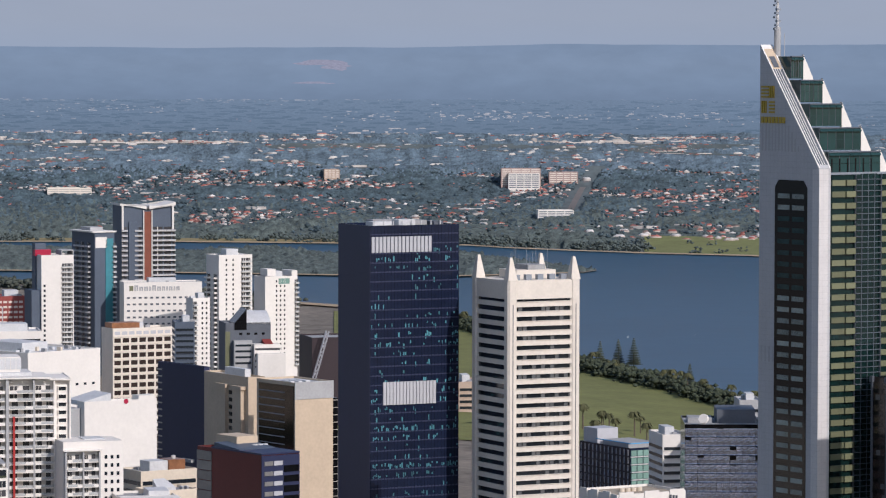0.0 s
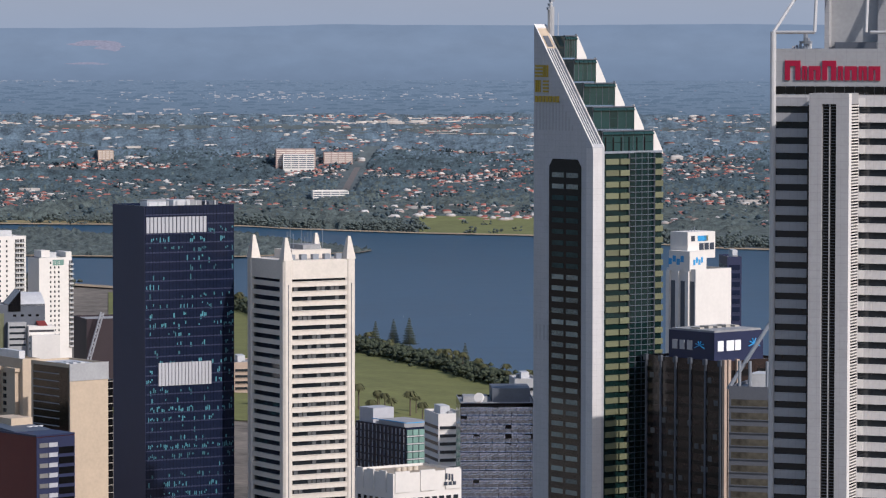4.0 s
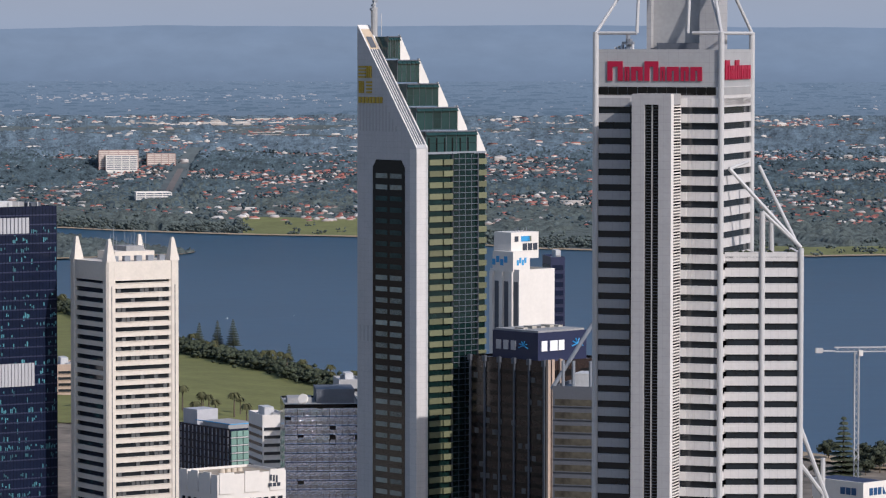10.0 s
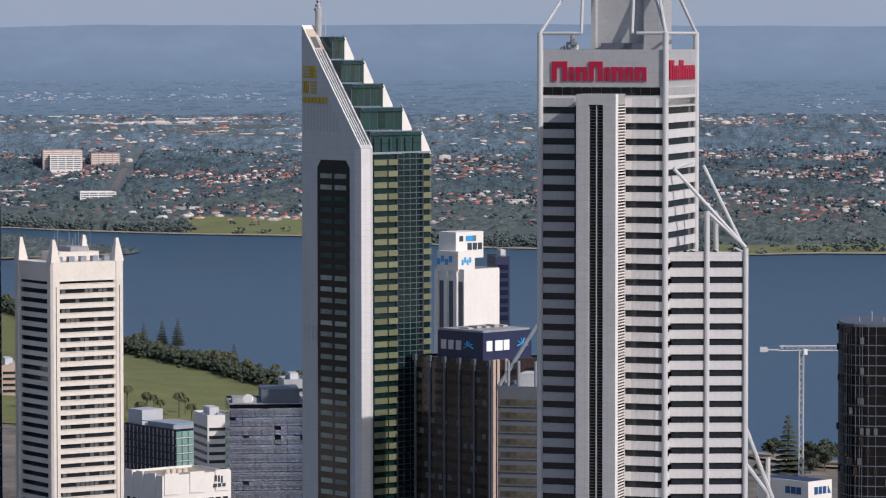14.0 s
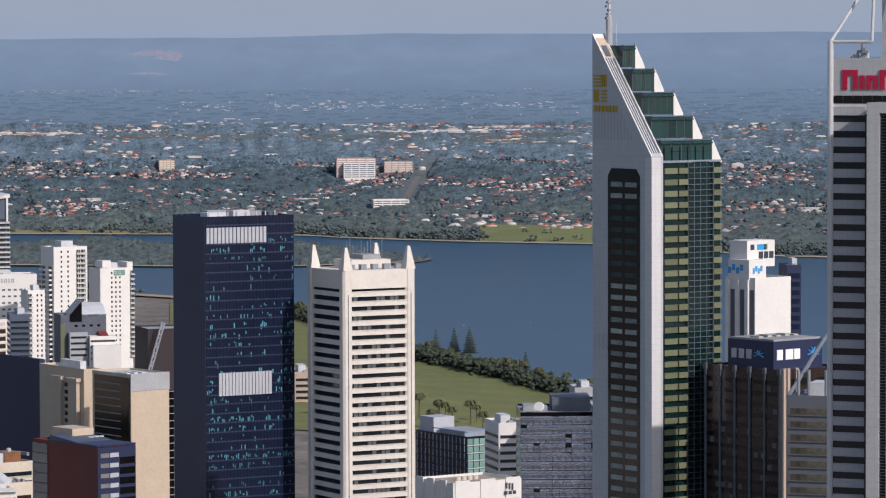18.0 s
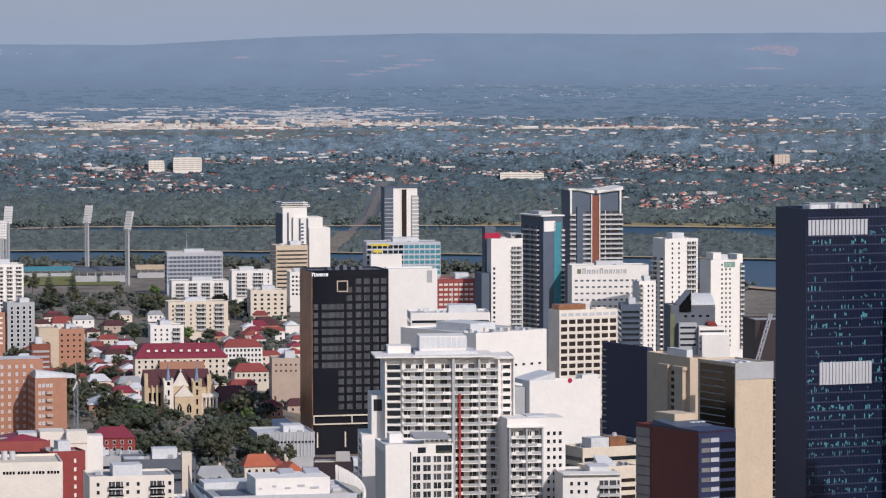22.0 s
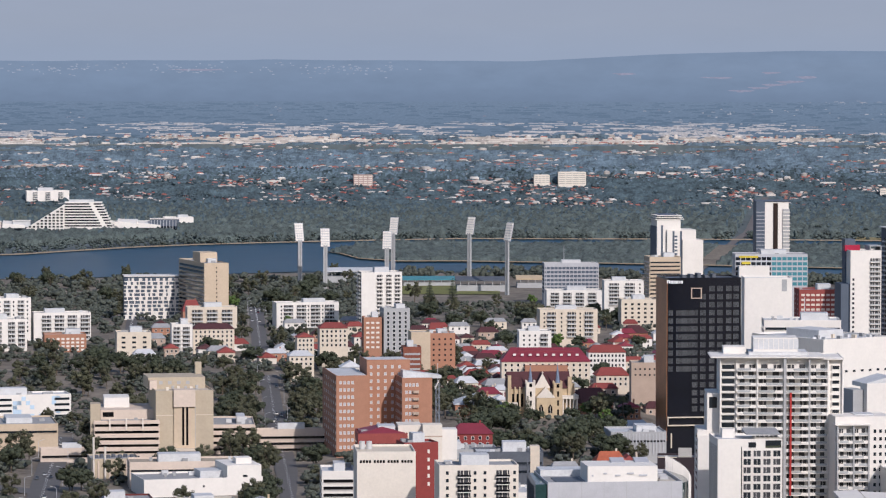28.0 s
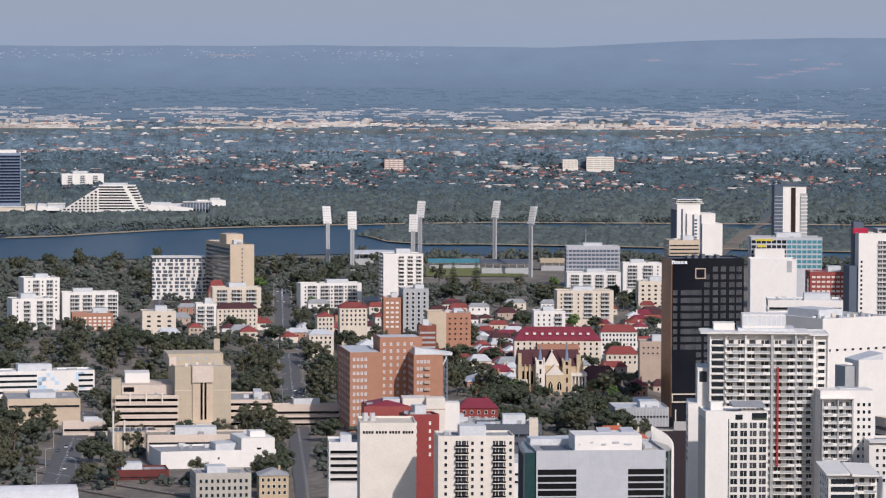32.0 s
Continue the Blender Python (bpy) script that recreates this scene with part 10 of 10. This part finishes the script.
# larger blocks and sheds
az, R = field(420, 4800, 9600)
ok = (R > shore_r(az) + 420) & clear_of_roads(az, R, 30) & (thin(az, R) > 0.0) & ~((R < 5350) & (az < -12))
az, R = az[ok], R[ok]
m = len(az)
houses("suburb_halls", az, R, rng.uniform(12, 34, m), rng.uniform(9, 13, m), rng.uniform(3, 6.5, m), np.full(m, 0.03), (SUBHALL, SUBPALE), "white halls and flats among the suburbs", yaw=np.radians(-az) + rng.normal(0.1, 0.1, m))
def sheds_at(az, R):
    """Where the industrial estates lie on the plain: long strips, thinning outwards."""
    w = np.array([noise.noise(Vector((a * 0.3 + 5, r * 0.0028, 5.0))) for a, r in zip(az, R)])
    return w + np.clip((-az - 9) / 14, -0.16, 0.25) - np.clip((9300 - R) / 2500, 0, 1) - np.clip((R - 10300) / 5000, 0, 1) > 0.02


az, R = field(3000, 8400, 10500)
k = sheds_at(az, R) & (rng.uniform(0, 1, len(R)) < np.clip((11000 - R) / 1200, 0.1, 1))
m = int(k.sum())
houses("industrial_sheds", az[k], R[k], rng.uniform(18, 60, m) * rng.uniform(0.5, 2.0, m), rng.uniform(30, 70, m), rng.uniform(0.5, 4.0, m), np.full(m, 0.03), (SUBHALL, SHEDROOF), "long pale industrial sheds far out on the plain", yaw=np.radians(-az[k]) + rng.normal(0.05, 0.02, m))
# tree tops between: one uneven canopy over the suburbs, low among the roofs, high in the woods
def canopy(name, a0, a1, r0, r1, cols, rows, height, label):
    A = np.linspace(a0, a1, cols)
    rr = 222 / np.tan(np.linspace(math.atan(222 / r0), math.atan(222 / r1), rows))
    G, RR = np.meshgrid(A, rr)
    az, R = G.ravel(), RR.ravel()
    crown = rng.uniform(0, 1, (rows, cols // 3 + 2))
    at = np.linspace(0, cols // 3, cols)
    lumps = np.stack([np.interp(at, np.arange(cols // 3 + 2), row) for row in crown])
    H = height(az, R).reshape(rows, cols)
    H[0] = -1
    Z = np.where(H < 0, -4.0, 3 + H * (0.35 + 0.95 * lumps ** 1.5 + rng.uniform(0, 0.35, (rows, cols))))
    V = settle(np.concatenate([plain_xy(az, R), Z.reshape(-1, 1)], 1))
    p = (np.arange(rows - 1)[:, None] * cols + np.arange(cols - 1)[None]).ravel()
    F = np.concatenate([np.stack([p, p + 1, p + cols + 1], 1), np.stack([p, p + cols + 1, p + cols], 1)], 1).reshape(-1, 3)
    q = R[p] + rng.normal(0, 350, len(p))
    # haze by colour: farther tree tops take bluer, paler leaves
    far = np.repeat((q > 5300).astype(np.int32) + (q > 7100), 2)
    return tagged(new(name, fast_mesh(name, V, F, (PARKLEAF, FARLEAF, HAZEGUM), far)), label, "trees", kind="stuff")


def suburb_height(az, R):
    """Height of the tree tops; below nought where there are none."""
    sh = shore_r(az)
    t = thin(az, R)
    H = np.where(t > 0.12, 3.0, 6.8) + 4.0 * np.clip(patch(az, R, 7.0), -0.6, 1)
    H = np.where((R < 5450) & (az < -9.5), np.maximum(H, 8.5), H)
    bare = (R < sh + 60) | ((R < sh + 440) & (az > -1.4) & (az < 0.9)) | ((R < sh + 180) & (az > 6.3)) | ((R > 4700) & (R < 5130) & (az < -20.9)) | ((R < sh + 190) & (az < -20.6)) | ((R < sh + 110) & (az > -10.6) & (az < -4.6))
    bare |= ~clear_of_roads(az, R, 15) | (sheds_at(az, R) & (R > 8800))
    return np.where(bare, -1.0, np.maximum(H, 1.2))


canopy("suburb_trees", -25.5, 14.0, 3960, 10700, 1180, 300, suburb_height, "street and garden trees of the suburbs, blued for haze")
az, R = field(21000, 4450, 7500)
ok = suburb_height(az, R) > 0
# these crowns share the leaf colour blued for haze
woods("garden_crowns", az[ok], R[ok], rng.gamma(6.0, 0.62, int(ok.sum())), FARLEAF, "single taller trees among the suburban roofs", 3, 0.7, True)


def island_height(az, R):
    lo, hi = np.array([ISLE_N(a) for a in az]), np.array([ISLE_F(a) for a in az])
    return np.where((R > lo + 12) & (R < hi - 4) & clear_of_roads(az, R, 11), 5.5 + 3 * patch(az, R, 2.0), -1.0)


canopy("island_trees", -18.6, -2.1, 3840, 4500, 640, 60, island_height, "dense low trees of the river island")
az = rng.uniform(-25, 13.5, 1500)
R = shore_r(az) + rng.gamma(2.0, 45, 1500)
ok = ~((az > -1.3) & (az < 0.8) & (rng.uniform(0, 1, 1500) < 0.9)) & ~((az > 6.3) & (rng.uniform(0, 1, 1500) < 0.8)) & ~((az < -20.6) & (rng.uniform(0, 1, 1500) < 0.45)) & clear_of_roads(az, R, 11) & ~((az > -10.6) & (az < -4.6) & (rng.uniform(0, 1, 1500) < 0.7))
woods("shore_trees", az[ok], R[ok], rng.uniform(4, 8, int(ok.sum())), PARKLEAF, "trees along the far bank", 11, 0.6, True)
az = np.concatenate([rng.uniform(-25, -22.4, 80), rng.uniform(-21.4, -20.2, 26)])
R = shore_r(az) + rng.uniform(80, 330, len(az))
ok = R < 4690
woods("resort_trees", az[ok], R[ok], rng.uniform(4, 7, int(ok.sum())), PARKLEAF, "olive trees on the lawns before the resort", 9, 0.6, True)
az = rng.uniform(-4.8, 1.2, 420)
R = np.array([NEAR_SHORE(a) for a in az]) - rng.uniform(35, 75, 420)
woods("park_hedge", az, R, rng.uniform(4, 7, 420), LEAFH, "dark belt of trees along the riverside park", 18, 0.7, True)
az = rng.uniform(-25, -17.5, 620)
woods("park_belt", az, rng.uniform(3250, 3740, 620), rng.uniform(3.6, 6.4, 620), LEAFO, "dense olive trees of the near river park", 9)
az = rng.uniform(-17.5, -6.5, 260)
R = np.array([NEAR_SHORE(a) for a in az]) - rng.uniform(10, 120, 260)
woods("bank_trees", az, R, rng.uniform(4, 7, 260), LEAFO, "trees and scrub along the near bank", 8)
az = rng.uniform(-24.5, -13.3, 2700)
R = rng.uniform(1700, 3350, 2700)
pts, _ = polar_xy(az, R)
ok = np.array([free(x, y, 3) and off_road(x, y, 2.5) and not any(math.hypot(x - cx, y - cy) < cr * 0.85 for cx, cy, cr in CLEAR) for x, y in pts])
woods("garden_trees", az[ok], R[ok], rng.uniform(2.2, 4.6, int(ok.sum())), LEAFO, "small garden trees and hedges between the houses", 9)

# small white sailing boats on the river
boat = None
for bx_, by_ in ((-86.6, 3032.5), (-34.5, 3057.0), (37.1, 3218.3)):
    if boat is None:
        boat = tagged(new("sailing_boat"), "small white sailing boat on the river", "boat", "sailing boats")
        boat.matrix_world = pose(bx_, by_, 1.0, 0, 0, 40) @ Matrix.Scale(0.5, 4)
        prism("hull", boat, [(-3.2, -1), (2, -1.1), (4, 0), (2, 1.1), (-3.2, 1)], 0, 0.9, WHITE)
        cyl("boat_mast", boat, (0.4, 0, 0.9), (0.4, 0, 8.5), 0.07, STEEL, 6)
        part("sail", mesh("sail", [(0.3, 0, 1.6), (-3, 0, 1.7), (0.35, 0.25, 8.2), (0.3, 0.08, 1.6), (-3, 0.08, 1.7), (0.35, 0.33, 8.2)], [(0, 1, 2), (5, 4, 3), (0, 3, 4, 1), (1, 4, 5, 2), (2, 5, 3, 0)], SIGNWHITE), boat)
    else:
        copy_thing(boat, pose(bx_, by_, 1.0, 0, 0, 75))
